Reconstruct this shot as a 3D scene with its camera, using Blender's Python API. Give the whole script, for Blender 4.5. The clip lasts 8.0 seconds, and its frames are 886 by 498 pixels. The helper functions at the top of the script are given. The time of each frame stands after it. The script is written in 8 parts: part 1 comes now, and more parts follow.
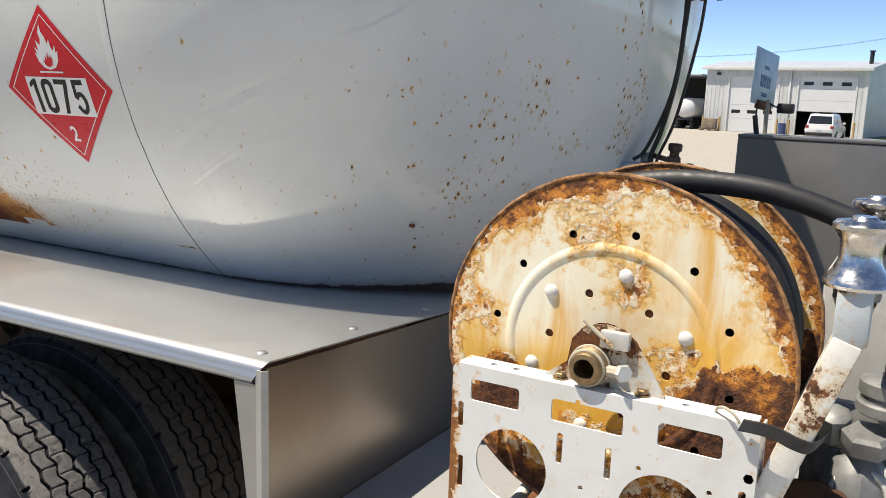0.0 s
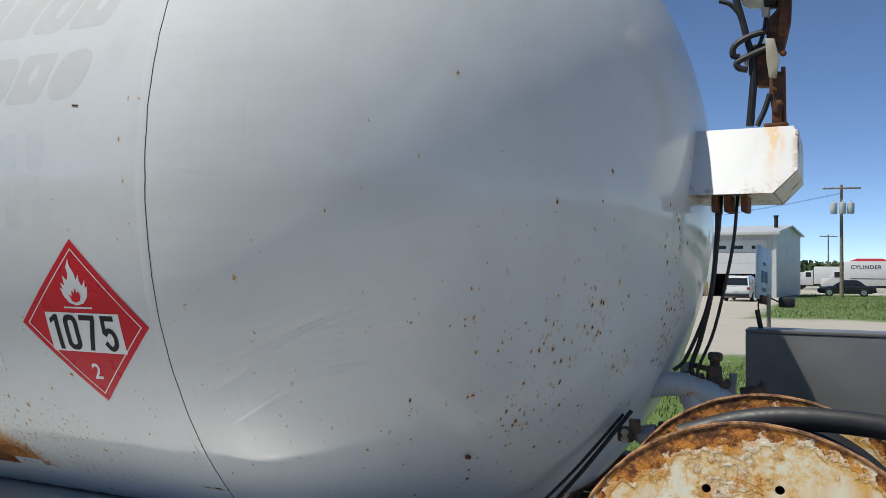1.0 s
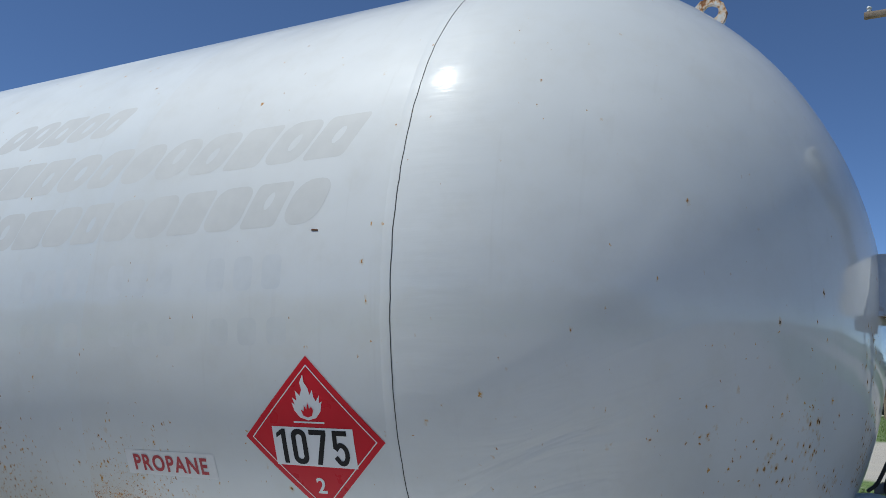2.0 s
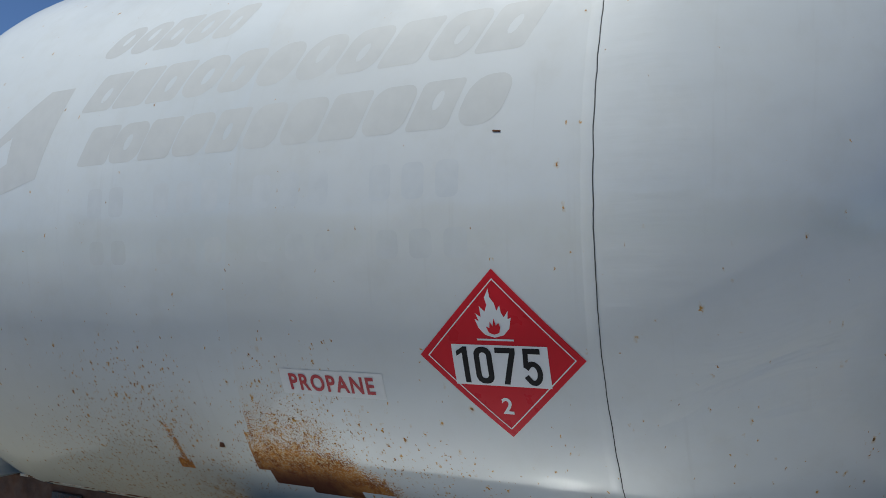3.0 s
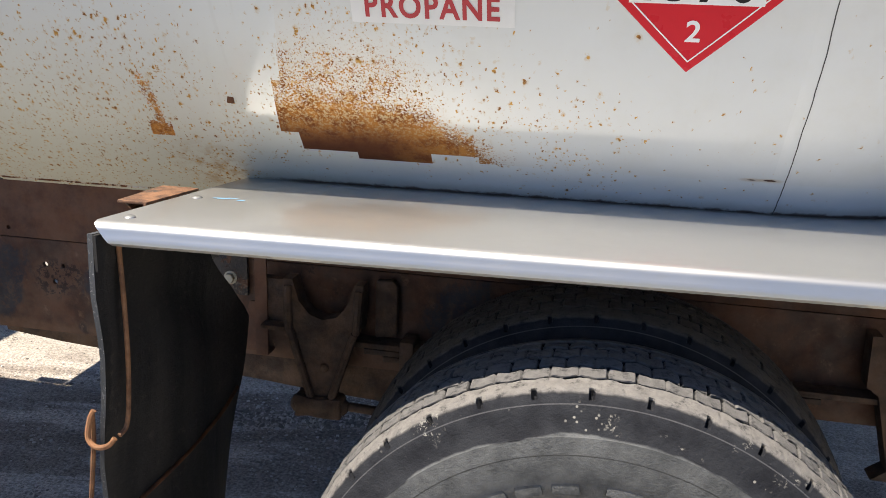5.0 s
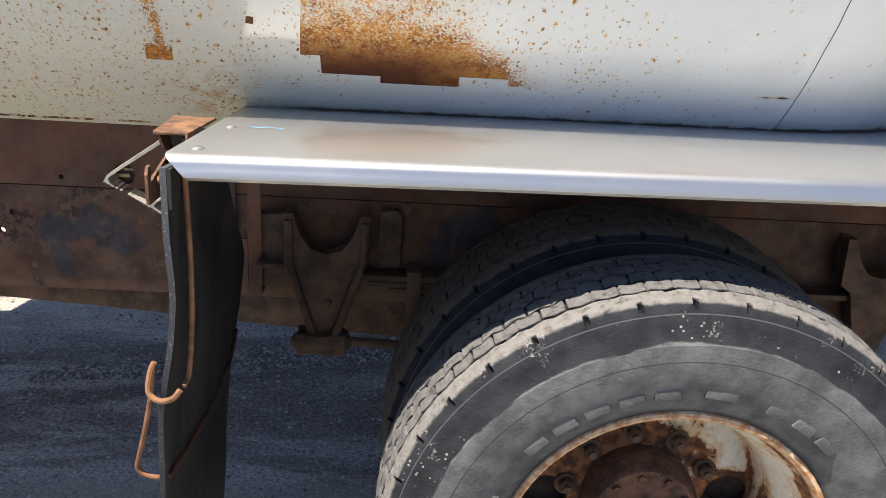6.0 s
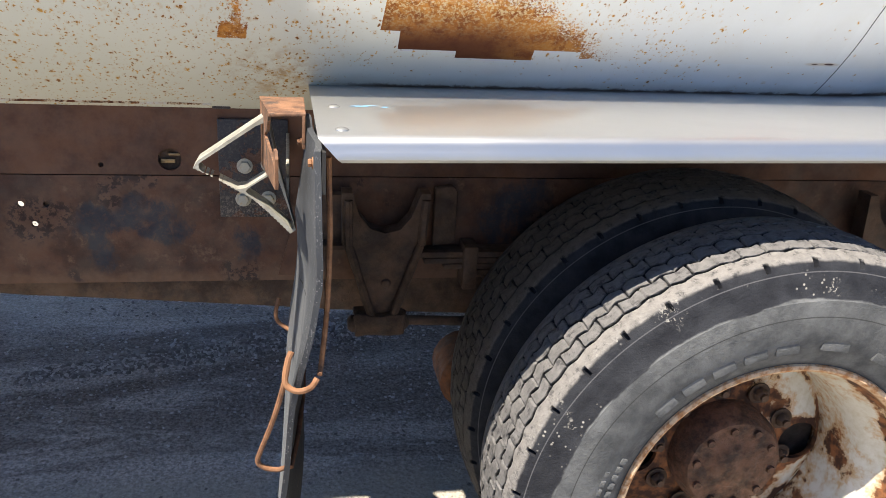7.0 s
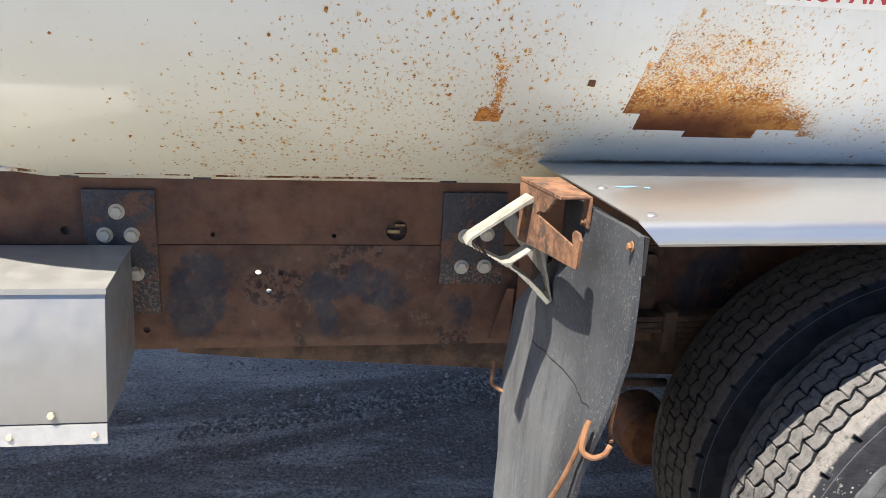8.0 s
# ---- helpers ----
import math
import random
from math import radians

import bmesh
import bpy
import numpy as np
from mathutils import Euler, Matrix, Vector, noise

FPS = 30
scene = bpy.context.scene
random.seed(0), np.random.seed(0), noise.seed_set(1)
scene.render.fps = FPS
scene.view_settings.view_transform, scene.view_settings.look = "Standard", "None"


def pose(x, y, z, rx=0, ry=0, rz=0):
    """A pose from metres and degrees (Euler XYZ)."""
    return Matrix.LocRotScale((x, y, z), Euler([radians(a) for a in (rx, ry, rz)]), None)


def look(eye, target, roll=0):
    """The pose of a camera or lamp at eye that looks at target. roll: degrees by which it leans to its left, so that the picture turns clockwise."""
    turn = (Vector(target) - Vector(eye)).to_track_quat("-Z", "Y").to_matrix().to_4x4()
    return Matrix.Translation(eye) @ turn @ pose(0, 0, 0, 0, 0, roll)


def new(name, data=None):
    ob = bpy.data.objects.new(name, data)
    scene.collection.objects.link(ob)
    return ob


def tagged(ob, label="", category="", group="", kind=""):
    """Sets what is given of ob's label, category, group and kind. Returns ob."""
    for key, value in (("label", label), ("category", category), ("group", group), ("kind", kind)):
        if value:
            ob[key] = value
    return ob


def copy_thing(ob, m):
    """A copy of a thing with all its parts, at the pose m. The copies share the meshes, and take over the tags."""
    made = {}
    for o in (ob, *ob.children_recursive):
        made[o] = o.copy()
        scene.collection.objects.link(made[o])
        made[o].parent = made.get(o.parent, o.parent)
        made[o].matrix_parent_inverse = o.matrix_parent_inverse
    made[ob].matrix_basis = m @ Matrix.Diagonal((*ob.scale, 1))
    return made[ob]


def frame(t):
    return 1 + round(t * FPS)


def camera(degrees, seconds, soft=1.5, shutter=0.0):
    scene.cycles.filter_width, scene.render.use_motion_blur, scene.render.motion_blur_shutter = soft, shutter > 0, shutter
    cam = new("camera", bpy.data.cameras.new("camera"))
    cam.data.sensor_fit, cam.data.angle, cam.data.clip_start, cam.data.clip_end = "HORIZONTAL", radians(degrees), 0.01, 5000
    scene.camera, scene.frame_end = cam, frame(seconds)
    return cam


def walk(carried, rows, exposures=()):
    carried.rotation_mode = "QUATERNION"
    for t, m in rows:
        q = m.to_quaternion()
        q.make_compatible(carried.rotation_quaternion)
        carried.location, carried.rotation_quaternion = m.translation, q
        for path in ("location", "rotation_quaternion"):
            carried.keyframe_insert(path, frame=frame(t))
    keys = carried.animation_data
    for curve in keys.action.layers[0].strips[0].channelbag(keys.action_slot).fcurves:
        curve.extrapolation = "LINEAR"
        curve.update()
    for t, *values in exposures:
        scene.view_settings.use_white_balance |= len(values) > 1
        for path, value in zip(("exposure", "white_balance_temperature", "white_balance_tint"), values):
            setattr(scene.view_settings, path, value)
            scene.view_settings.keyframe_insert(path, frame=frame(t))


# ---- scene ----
cam = camera(55.8, 8.0, 0.6)
PATH = [
    (0, (-0.6584, 3.1240, 1.7415), (-1.6397, 4.8281, 1.3767), 2.06),
    (0.5, (-0.8265, 3.1120, 1.7963), (-1.7521, 4.8776, 1.6357), 1.16),
    (1, (-0.9556, 3.0700, 1.8555), (-1.8099, 4.8779, 1.8966), 0.34),
    (1.5, (-1.1392, 2.9160, 1.8795), (-1.9907, 4.7145, 2.0806), 0.24),
    (2, (-1.3137, 2.7970, 1.8524), (-2.2155, 4.5539, 2.1684), 0.75),
    (2.2, (-1.3958, 2.7800, 1.8428), (-2.3263, 4.5213, 2.1621), 0.65),
    (3.3, (-1.8547, 2.7730, 1.8584), (-2.8009, 4.5350, 1.8501), -0.34),
    (3.5, (-1.9518, 2.7430, 1.8490), (-2.8603, 4.5229, 1.7670), -0.35),
    (4, (-2.1456, 2.7320, 1.8052), (-2.9307, 4.5534, 1.5483), 0.22),
    (4.5, (-2.3892, 2.8430, 1.7082), (-2.9953, 4.7010, 1.2832), 0.97),
    (5, (-2.6055, 2.8910, 1.6318), (-2.9606, 4.7819, 1.0856), 2.13),
    (6.3, (-3.1875, 2.8630, 1.5744), (-2.9953, 4.7223, 0.8630), 3.69),
    (6.5, (-3.2647, 2.8870, 1.5637), (-3.0117, 4.7324, 0.8353), 3.79),
    (7, (-3.4696, 2.9050, 1.5711), (-3.1116, 4.7358, 0.8501), 3.60),
    (7.5, (-3.7609, 2.8820, 1.6189), (-3.3668, 4.7271, 0.9553), 3.12),
    (8, (-3.9487, 2.9070, 1.6321), (-3.6299, 4.7797, 1.0065), 3.11),
]
EXPOSURES = [(0, 0.50, 7150, 10), (0.5, 0.20, 7050, 9), (1, -0.02, 6500, 7), (1.5, -0.13, 6050, 7), (2, -0.25, 5950, 6), (3.5, -0.41, 6250, 5),
             (4, 0.02, 6700, 8), (4.5, 0.57, 7250, 10), (5, 0.86, 7100, 11), (6.5, 1.14, 7000, 11), (7, 1.28, 7000, 11), (7.5, 1.36, 6950, 11), (8, 1.35, 6950, 11)]
walk(cam, [(t, look(eye, target, roll)) for t, eye, target, roll in PATH], EXPOSURES)

# ---------------------------------------------------------------- light
SUN_DIR = Vector((-0.334, -0.25, 0.90)).normalized()
sun_data = bpy.data.lights.new("sun", "SUN")
sun_data.energy, sun_data.angle, sun_data.color = 5.0, radians(0.53), (1.0, 0.95, 0.87)
sun = new("sun", sun_data)
sun.matrix_world = look(SUN_DIR * 60, (0, 0, 0))
sky_world = bpy.data.worlds.new("sky")
scene.world = sky_world
sky_world.use_nodes = True
sky = sky_world.node_tree.nodes.new("ShaderNodeTexSky")
sky.sky_type, sky.sun_disc = "NISHITA", False
sky.sun_elevation = math.asin(SUN_DIR.z)
sky.sun_rotation = math.atan2(SUN_DIR.x, SUN_DIR.y)
sky.air_density, sky.dust_density, sky.ozone_density = 0.50, 0.0, 4.0
sky.altitude = 1500
sky_back = sky_world.node_tree.nodes["Background"]
sky_back.inputs["Strength"].default_value = 0.15
sky_world.node_tree.links.new(sky.outputs[0], sky_back.inputs["Color"])
scene.view_settings.exposure = 0.0

GROUND = 0.03


def ground_z(x, y):
    """The yard is level round the truck and falls a little towards the garage."""
    return GROUND - 0.0078 * max(0.0, min(y, 120.0) - 9.0)


# ---------------------------------------------------------------- materials
class Nodes:
    """Short hand for building one node material."""

    def __init__(self, name, rough=0.5, metal=0.0):
        self.material = bpy.data.materials.new(name)
        self.material.use_nodes = True
        self.tree = self.material.node_tree
        self.bsdf = self.tree.nodes["Principled BSDF"]
        self.bsdf.inputs["Roughness"].default_value = rough
        self.bsdf.inputs["Metallic"].default_value = metal
        self.coord = self.tree.nodes.new("ShaderNodeTexCoord").outputs["Object"]

    def put(self, socket, value):
        if isinstance(value, bpy.types.NodeSocket):
            self.tree.links.new(value, socket)
        elif isinstance(value, (tuple, list)) and len(value) == 3 and socket.type == "RGBA":
            socket.default_value = (*value, 1)
        else:
            socket.default_value = value

    def math(self, kind, a, b=0.0, c=0.0):
        n = self.tree.nodes.new("ShaderNodeMath")
        n.operation = kind
        for i, v in enumerate((a, b, c)):
            self.put(n.inputs[i], v)
        return n.outputs[0]

    def noise(self, scale, detail=3.0, rough=0.55, vec=None, stretch=None, distortion=0.0):
        n = self.tree.nodes.new("ShaderNodeTexNoise")
        n.inputs["Scale"].default_value, n.inputs["Detail"].default_value = scale, detail
        n.inputs["Roughness"].default_value, n.inputs["Distortion"].default_value = rough, distortion
        vec = vec or self.coord
        if stretch:
            vec = self.vector("MULTIPLY", vec, stretch)
        self.tree.links.new(vec, n.inputs["Vector"])
        return n.outputs["Fac"]

    def vector(self, kind, a, b):
        n = self.tree.nodes.new("ShaderNodeVectorMath")
        n.operation = kind
        self.put(n.inputs[0], a)
        self.put(n.inputs[1], b)
        return n.outputs["Value"] if kind == "DISTANCE" else n.outputs["Vector"]

    def split(self, vec=None):
        n = self.tree.nodes.new("ShaderNodeSeparateXYZ")
        self.tree.links.new(vec or self.coord, n.inputs[0])
        return n.outputs

    def cells(self, scale, vec=None):
        """Distance to the cell's seed, and two random numbers of the cell."""
        n = self.tree.nodes.new("ShaderNodeTexVoronoi")
        n.inputs["Scale"].default_value = scale
        self.tree.links.new(vec or self.coord, n.inputs["Vector"])
        s = self.tree.nodes.new("ShaderNodeSeparateColor")
        self.tree.links.new(n.outputs["Color"], s.inputs[0])
        return n.outputs["Distance"], s.outputs[0], s.outputs[1]

    def span(self, value, lo, hi, out_lo=0.0, out_hi=1.0):
        n = self.tree.nodes.new("ShaderNodeMapRange")
        n.interpolation_type = "SMOOTHSTEP"
        for i, v in enumerate((value, lo, hi, out_lo, out_hi)):
            self.put(n.inputs[i], v)
        return n.outputs[0]

    def mix(self, fac, a, b):
        n = self.tree.nodes.new("ShaderNodeMix")
        n.data_type = "RGBA"
        self.put(n.inputs[0], fac)
        self.put(n.inputs[6], a)
        self.put(n.inputs[7], b)
        return n.outputs[2]

    def random(self):
        return self.tree.nodes.new("ShaderNodeObjectInfo").outputs["Random"]

    def island(self):
        return self.tree.nodes.new("ShaderNodeNewGeometry").outputs["Random Per Island"]

    def color(self, value):
        self.put(self.bsdf.inputs["Base Color"], value)
        return self

    def rough(self, value):
        self.put(self.bsdf.inputs["Roughness"], value)
        return self

    def metal(self, value):
        self.put(self.bsdf.inputs["Metallic"], value)
        return self

    def bump(self, height, strength=0.3, distance=0.005):
        n = self.tree.nodes.new("ShaderNodeBump")
        n.inputs["Strength"].default_value, n.inputs["Distance"].default_value = strength, distance
        self.put(n.inputs["Height"], height)
        self.tree.links.new(n.outputs[0], self.bsdf.inputs["Normal"])
        return self


def blob(n, centre, inner, outer):
    """1 within inner metres of the centre, falling to 0 at outer."""
    return n.span(n.vector("DISTANCE", n.coord, centre), inner, outer, 1.0, 0.0)


RUST_DARK, RUST_MID, RUST_LIGHT = (0.060, 0.024, 0.012), (0.18, 0.065, 0.020), (0.46, 0.22, 0.065)


def tank_wave(n):
    """Gentle waviness of the tank's plates."""
    wave = n.math("ADD", n.math("MULTIPLY", n.noise(2.3, 2), 1.0), n.math("MULTIPLY", n.noise(7.5, 2, 0.4, distortion=0.6), 0.30))
    x, y, z = n.split()
    # hammer marks beside the weld, and relief on the lower rear head imitating wavy reflected light
    marks = n.math("MULTIPLY", n.noise(1.0, 3, 0.5, stretch=(5, 12, 34)), n.math("MULTIPLY", n.span(x, -2.245, -2.225), n.span(x, -2.16, -1.95, 1.0, 0.15)))
    slant = n.math("MULTIPLY_ADD", x, -0.42, z)
    band = n.math("MULTIPLY", n.span(n.math("ABSOLUTE", n.math("SUBTRACT", slant, 2.52)), 0.03, 0.24, 1.0, 0.0), n.math("MULTIPLY", n.span(x, -2.22, -2.05), n.span(x, -1.52, -1.68)))
    combined = n.tree.nodes.new("ShaderNodeCombineXYZ")
    n.put(combined.inputs[0], n.math("MULTIPLY", x, 3.2))
    n.put(combined.inputs[1], n.math("MULTIPLY", slant, 11.0))
    streak_relief = n.math("MULTIPLY", n.noise(1.0, 3, 0.45, vec=combined.outputs[0], distortion=1.1), band)
    return n.math("ADD", wave, n.math("ADD", n.math("MULTIPLY", marks, 0.16), n.math("MULTIPLY", streak_relief, 1.7)))


def ghost_paint(name, color):
    """Paint that was once covered by a decal: the same sheet, a slightly other tone."""
    n = Nodes(name, 0.52)
    n.color(n.mix(n.span(n.noise(22, 4), 0.3, 0.75), color, tuple(v * 0.95 for v in color)))
    n.bsdf.inputs["Specular IOR Level"].default_value = 0.2
    n.bsdf.inputs["Coat Weight"].default_value = 0.7
    n.bsdf.inputs["Coat Roughness"].default_value = 0.075
    n.bsdf.inputs["Coat IOR"].default_value = 1.55
    n.bump(tank_wave(n), 0.25, 0.02)
    n.tree.links.new(n.bsdf.inputs["Normal"].links[0].from_socket, n.bsdf.inputs["Coat Normal"])
    return n.material


def tank_paint():
    n = Nodes("aged_white_tank_paint")
    x, y, z = n.split()
    mottle = n.noise(1.3, 4)
    grime = n.noise(9, 5, 0.65)
    base = n.mix(n.span(mottle, 0.35, 0.7), (0.68, 0.705, 0.70), (0.62, 0.65, 0.65))
    base = n.mix(n.span(grime, 0.40, 0.85, 0, 0.30), base, (0.55, 0.54, 0.48))
    # yellower tone along the lower flank, growing towards the front
    low = n.math("MULTIPLY", n.span(z, 1.2, 1.75, 1, 0), n.span(x, -2.5, -3.5))
    base = n.mix(n.math("MULTIPLY", low, 0.8), base, (0.62, 0.60, 0.47))
    # fine streaks that run down from the crown
    run = n.noise(1.0, 4, 0.6, stretch=(34, 5, 1.2))
    base = n.mix(n.math("MULTIPLY", n.span(run, 0.6, 0.8), 0.14), base, (0.42, 0.40, 0.36))
    # rust specks, denser in some places
    density = n.math("MULTIPLY", n.span(z, 2.1, 1.2), 0.026)
    density = n.math("ADD", density, 0.004)
    for centre, r0, r1, amount in (((-3.66, 4.55, 1.44), 0.05, 0.44, 0.48), ((-3.05, 4.5, 1.50), 0.05, 0.34, 0.55),
                                   ((-3.95, 4.75, 1.25), 0.05, 0.45, 0.7), ((-3.50, 4.69, 1.24), 0.0, 0.17, 1.7),
                                   ((-3.36, 4.60, 1.36), 0.0, 0.24, 0.35), ((-2.70, 4.6, 1.38), 0.02, 0.22, 0.4),
                                   ((-1.5, 4.85, 1.6), 0.05, 0.5, 0.06)):
        density = n.math("ADD", density, n.math("MULTIPLY", blob(n, centre, r0, r1), amount))
    density = n.math("MULTIPLY", density, n.span(n.noise(11, 4, 0.7), 0.30, 0.62, 0.15, 1.7))
    warp = n.tree.nodes.new("ShaderNodeTexNoise")
    warp.inputs["Scale"].default_value = 120
    n.tree.links.new(n.coord, warp.inputs["Vector"])
    warped = n.vector("ADD", n.vector("MULTIPLY", n.coord, (1, 1, 0.62)), n.vector("MULTIPLY", warp.outputs["Color"], (0.013, 0.013, 0.013)))
    specks, halo = 0.0, 0.0
    for scale, thin, size in ((70, 1.0, 0.26), (36, 0.22, 0.15), (135, 1.3, 0.34)):
        d, r1, r2 = n.cells(scale, warped)
        here = n.math("LESS_THAN", r1, n.math("MULTIPLY", density, thin))
        reach = n.math("MULTIPLY_ADD", n.math("POWER", r2, 2.0), size, 0.085)
        ratio = n.math("DIVIDE", d, reach)
        specks = n.math("MAXIMUM", specks, n.math("MULTIPLY", here, n.span(ratio, 0.6, 1.0, 1, 0)))
        halo = n.math("MAXIMUM", halo, n.math("MULTIPLY", here, n.span(ratio, 0.8, 1.9, 0.4, 0)))
    # larger dark pits with short runs, in clusters on the rear head
    clusters = 0.0
    for centre, r0, r1, amount in (((-1.446, 4.902, 1.785), 0.01, 0.055, 0.55), ((-1.452, 4.924, 1.726), 0.01, 0.060, 0.60), ((-1.471, 4.920, 1.674), 0.0, 0.055, 0.40),
                                   ((-1.611, 4.841, 1.501), 0.01, 0.075, 0.42), ((-1.582, 4.925, 1.46), 0.0, 0.05, 0.30), ((-1.528, 4.814, 1.699), 0.0, 0.085, 0.26),
                                   ((-1.426, 5.061, 1.624), 0.0, 0.07, 0.40), ((-1.332, 5.256, 1.746), 0.02, 0.11, 0.55), ((-1.367, 5.254, 1.636), 0.02, 0.08, 0.80),
                                   ((-1.552, 4.856, 1.582), 0.0, 0.12, 0.14), ((-1.28, 5.15, 1.92), 0.02, 0.12, 0.3), ((-1.5, 4.85, 1.6), 0.05, 0.55, 0.018)):
        clusters = n.math("ADD", clusters, n.math("MULTIPLY", blob(n, centre, r0, r1), amount * 1.7))
    tall = n.vector("ADD", n.vector("MULTIPLY", n.coord, (1, 1, 0.55)), n.vector("MULTIPLY", warp.outputs["Color"], (0.006, 0.006, 0.006)))
    d, r1, r2 = n.cells(94, tall)
    here = n.math("LESS_THAN", r1, clusters)
    ratio = n.math("DIVIDE", d, n.math("MULTIPLY_ADD", r2, 0.27, 0.12))
    pits = n.math("MULTIPLY", here, n.span(ratio, 0.7, 1.0, 1, 0))
    halo = n.math("MAXIMUM", halo, n.math("MULTIPLY", here, n.span(ratio, 0.8, 2.4, 0.55, 0)))
    specks = n.math("MAXIMUM", specks, pits)
    # the large patch: sharp stepped lower edge, thinning out upwards
    low_edge = 1.370
    for at, step in ((-3.252, -0.040), (-3.130, -0.016), (-2.965, 0.024), (-2.862, -0.016)):
        low_edge = n.math("MULTIPLY_ADD", n.math("GREATER_THAN", x, at), step, low_edge)
    up = n.math("SUBTRACT", z, low_edge)
    left = n.math("MULTIPLY_ADD", up, 0.10, n.math("MULTIPLY_ADD", n.math("GREATER_THAN", up, 0.115), 0.020, -3.292))
    inside = n.math("MULTIPLY", n.math("GREATER_THAN", up, 0.0), n.math("GREATER_THAN", x, left))
    up = n.math("SUBTRACT", z, n.math("MULTIPLY_ADD", x, -0.03, 1.238))
    fade = n.math("ADD", n.span(up, 0.0, 0.145, 0.88, 0.52), n.span(x, -3.06, -2.68, 0.0, -0.56))
    fade = n.math("SUBTRACT", fade, n.span(up, 0.145, 0.36, 0.0, 0.23))
    grain = n.math("MULTIPLY_ADD", n.noise(210, 4, 0.75), 0.75, n.math("MULTIPLY", n.noise(30, 3), 0.25))
    patch = n.math("MULTIPLY", inside, n.span(n.math("SUBTRACT", fade, grain), -0.02, 0.07))
    # a small second patch with a square foot, and a streak above it
    sx = n.math("ADD", x, n.math("MULTIPLY_ADD", z, -0.22, 3.884))
    second = n.math("MULTIPLY", n.span(n.math("ABSOLUTE", n.math("SUBTRACT", sx, 0.008)), 0.024, 0.036, 1, 0.0), n.math("MULTIPLY", n.span(z, 1.338, 1.342), n.span(z, 1.36, 1.41, 1.0, 0.0)))
    streak = n.math("MULTIPLY", n.span(n.math("ABSOLUTE", n.math("ADD", sx, n.span(z, 1.38, 1.50, -0.010, 0.018))), 0.0, 0.050, 1, 0), n.math("MULTIPLY", n.span(z, 1.35, 1.38), n.span(z, 1.46, 1.55, 1, 0)))
    ragged = n.math("MULTIPLY_ADD", n.noise(48, 5, 0.75), 0.5, -0.25)
    second = n.math("SUBTRACT", n.math("MAXIMUM", n.math("MULTIPLY", second, 0.66), n.math("MULTIPLY", streak, 0.60)), n.math("ADD", grain, ragged))
    second = n.math("MULTIPLY", n.span(second, 0.0, 0.09), n.span(n.math("ABSOLUTE", sx), 0.055, 0.07, 1, 0))
    patch = n.math("MAXIMUM", patch, second)
    patch = n.math("MULTIPLY", patch, n.math("LESS_THAN", y, 5.0))
    tone = n.noise(28, 5, 0.7)
    rust = n.mix(n.span(tone, 0.36, 0.60), (0.25, 0.078, 0.017), (0.56, 0.235, 0.050))
    fleck = n.span(n.noise(150, 4, 0.75), 0.50, 0.57, 0, 0.9)
    rust = n.mix(n.math("MULTIPLY", fleck, n.span(up, 0.01, 0.10, 0.15, 1.0)), rust, (0.66, 0.50, 0.27))
    rust = n.mix(n.math("MULTIPLY", inside, n.math("MULTIPLY", n.span(n.math("SUBTRACT", up, n.math("MULTIPLY", n.math("ADD", x, 3.29), 0.05)), 0.0, 0.10, 0.95, 0.0), n.span(x, -3.10, -2.88, 1, 0.30))), rust, (0.085, 0.028, 0.014))
    stain = n.math("MULTIPLY", inside, n.span(fade, 0.3, 0.8, 0.05, 0.5))
    base = n.mix(stain, base, (0.60, 0.42, 0.18))
    speck_tone = n.mix(n.span(n.noise(45, 2), 0.35, 0.65), (0.20, 0.080, 0.022), (0.56, 0.30, 0.07))
    base = n.mix(halo, base, (0.55, 0.38, 0.16))
    base = n.mix(specks, base, n.mix(pits, speck_tone, n.mix(n.span(n.noise(60, 2), 0.4, 0.6), (0.085, 0.048, 0.016), (0.30, 0.150, 0.036))))
    # rust along the foot of the flank
    foot = n.math("ADD", n.math("MULTIPLY_ADD", x, -0.006, z), n.math("MULTIPLY", n.noise(24, 6, 0.75), 0.026))
    foot_rust = n.math("MULTIPLY", n.span(foot, 1.2785, 1.2715), n.span(x, -3.46, -3.25, 0.0, 0.9))
    base = n.mix(n.math("MULTIPLY", n.span(foot, 1.305, 1.272), n.span(x, -3.5, -3.35, 0.0, 0.4)), base, (0.36, 0.26, 0.15))
    base = n.mix(foot_rust, base, (0.075, 0.034, 0.018))
    # an orange run beside the fender's front corner, and two short dashes at the foot of the weld
    corner = n.math("MULTIPLY", blob(n, (-3.50, 4.69, 1.245), 0.02, 0.13), n.span(n.noise(26, 6, 0.75), 0.42, 0.62, 0.0, 0.75))
    base = n.mix(corner, base, n.mix(n.noise(70, 4, 0.7), (0.20, 0.085, 0.022), (0.62, 0.36, 0.11)))
    base = n.mix(patch, base, rust)
    for at in ((-2.309, 4.637, 1.330), (-2.274, 4.634, 1.329)):
        away = n.vector("DISTANCE", n.vector("MULTIPLY", n.coord, (0.25, 1, 1)), (at[0] * 0.25, at[1], at[2]))
        base = n.mix(n.span(away, 0.0036, 0.0080, 0.45, 0.0), base, (0.50, 0.34, 0.16))
        base = n.mix(n.span(away, 0.0024, 0.0036, 1.0, 0.0), base, (0.075, 0.036, 0.016))
    n.color(base)
    worn = n.math("MAXIMUM", specks, patch)
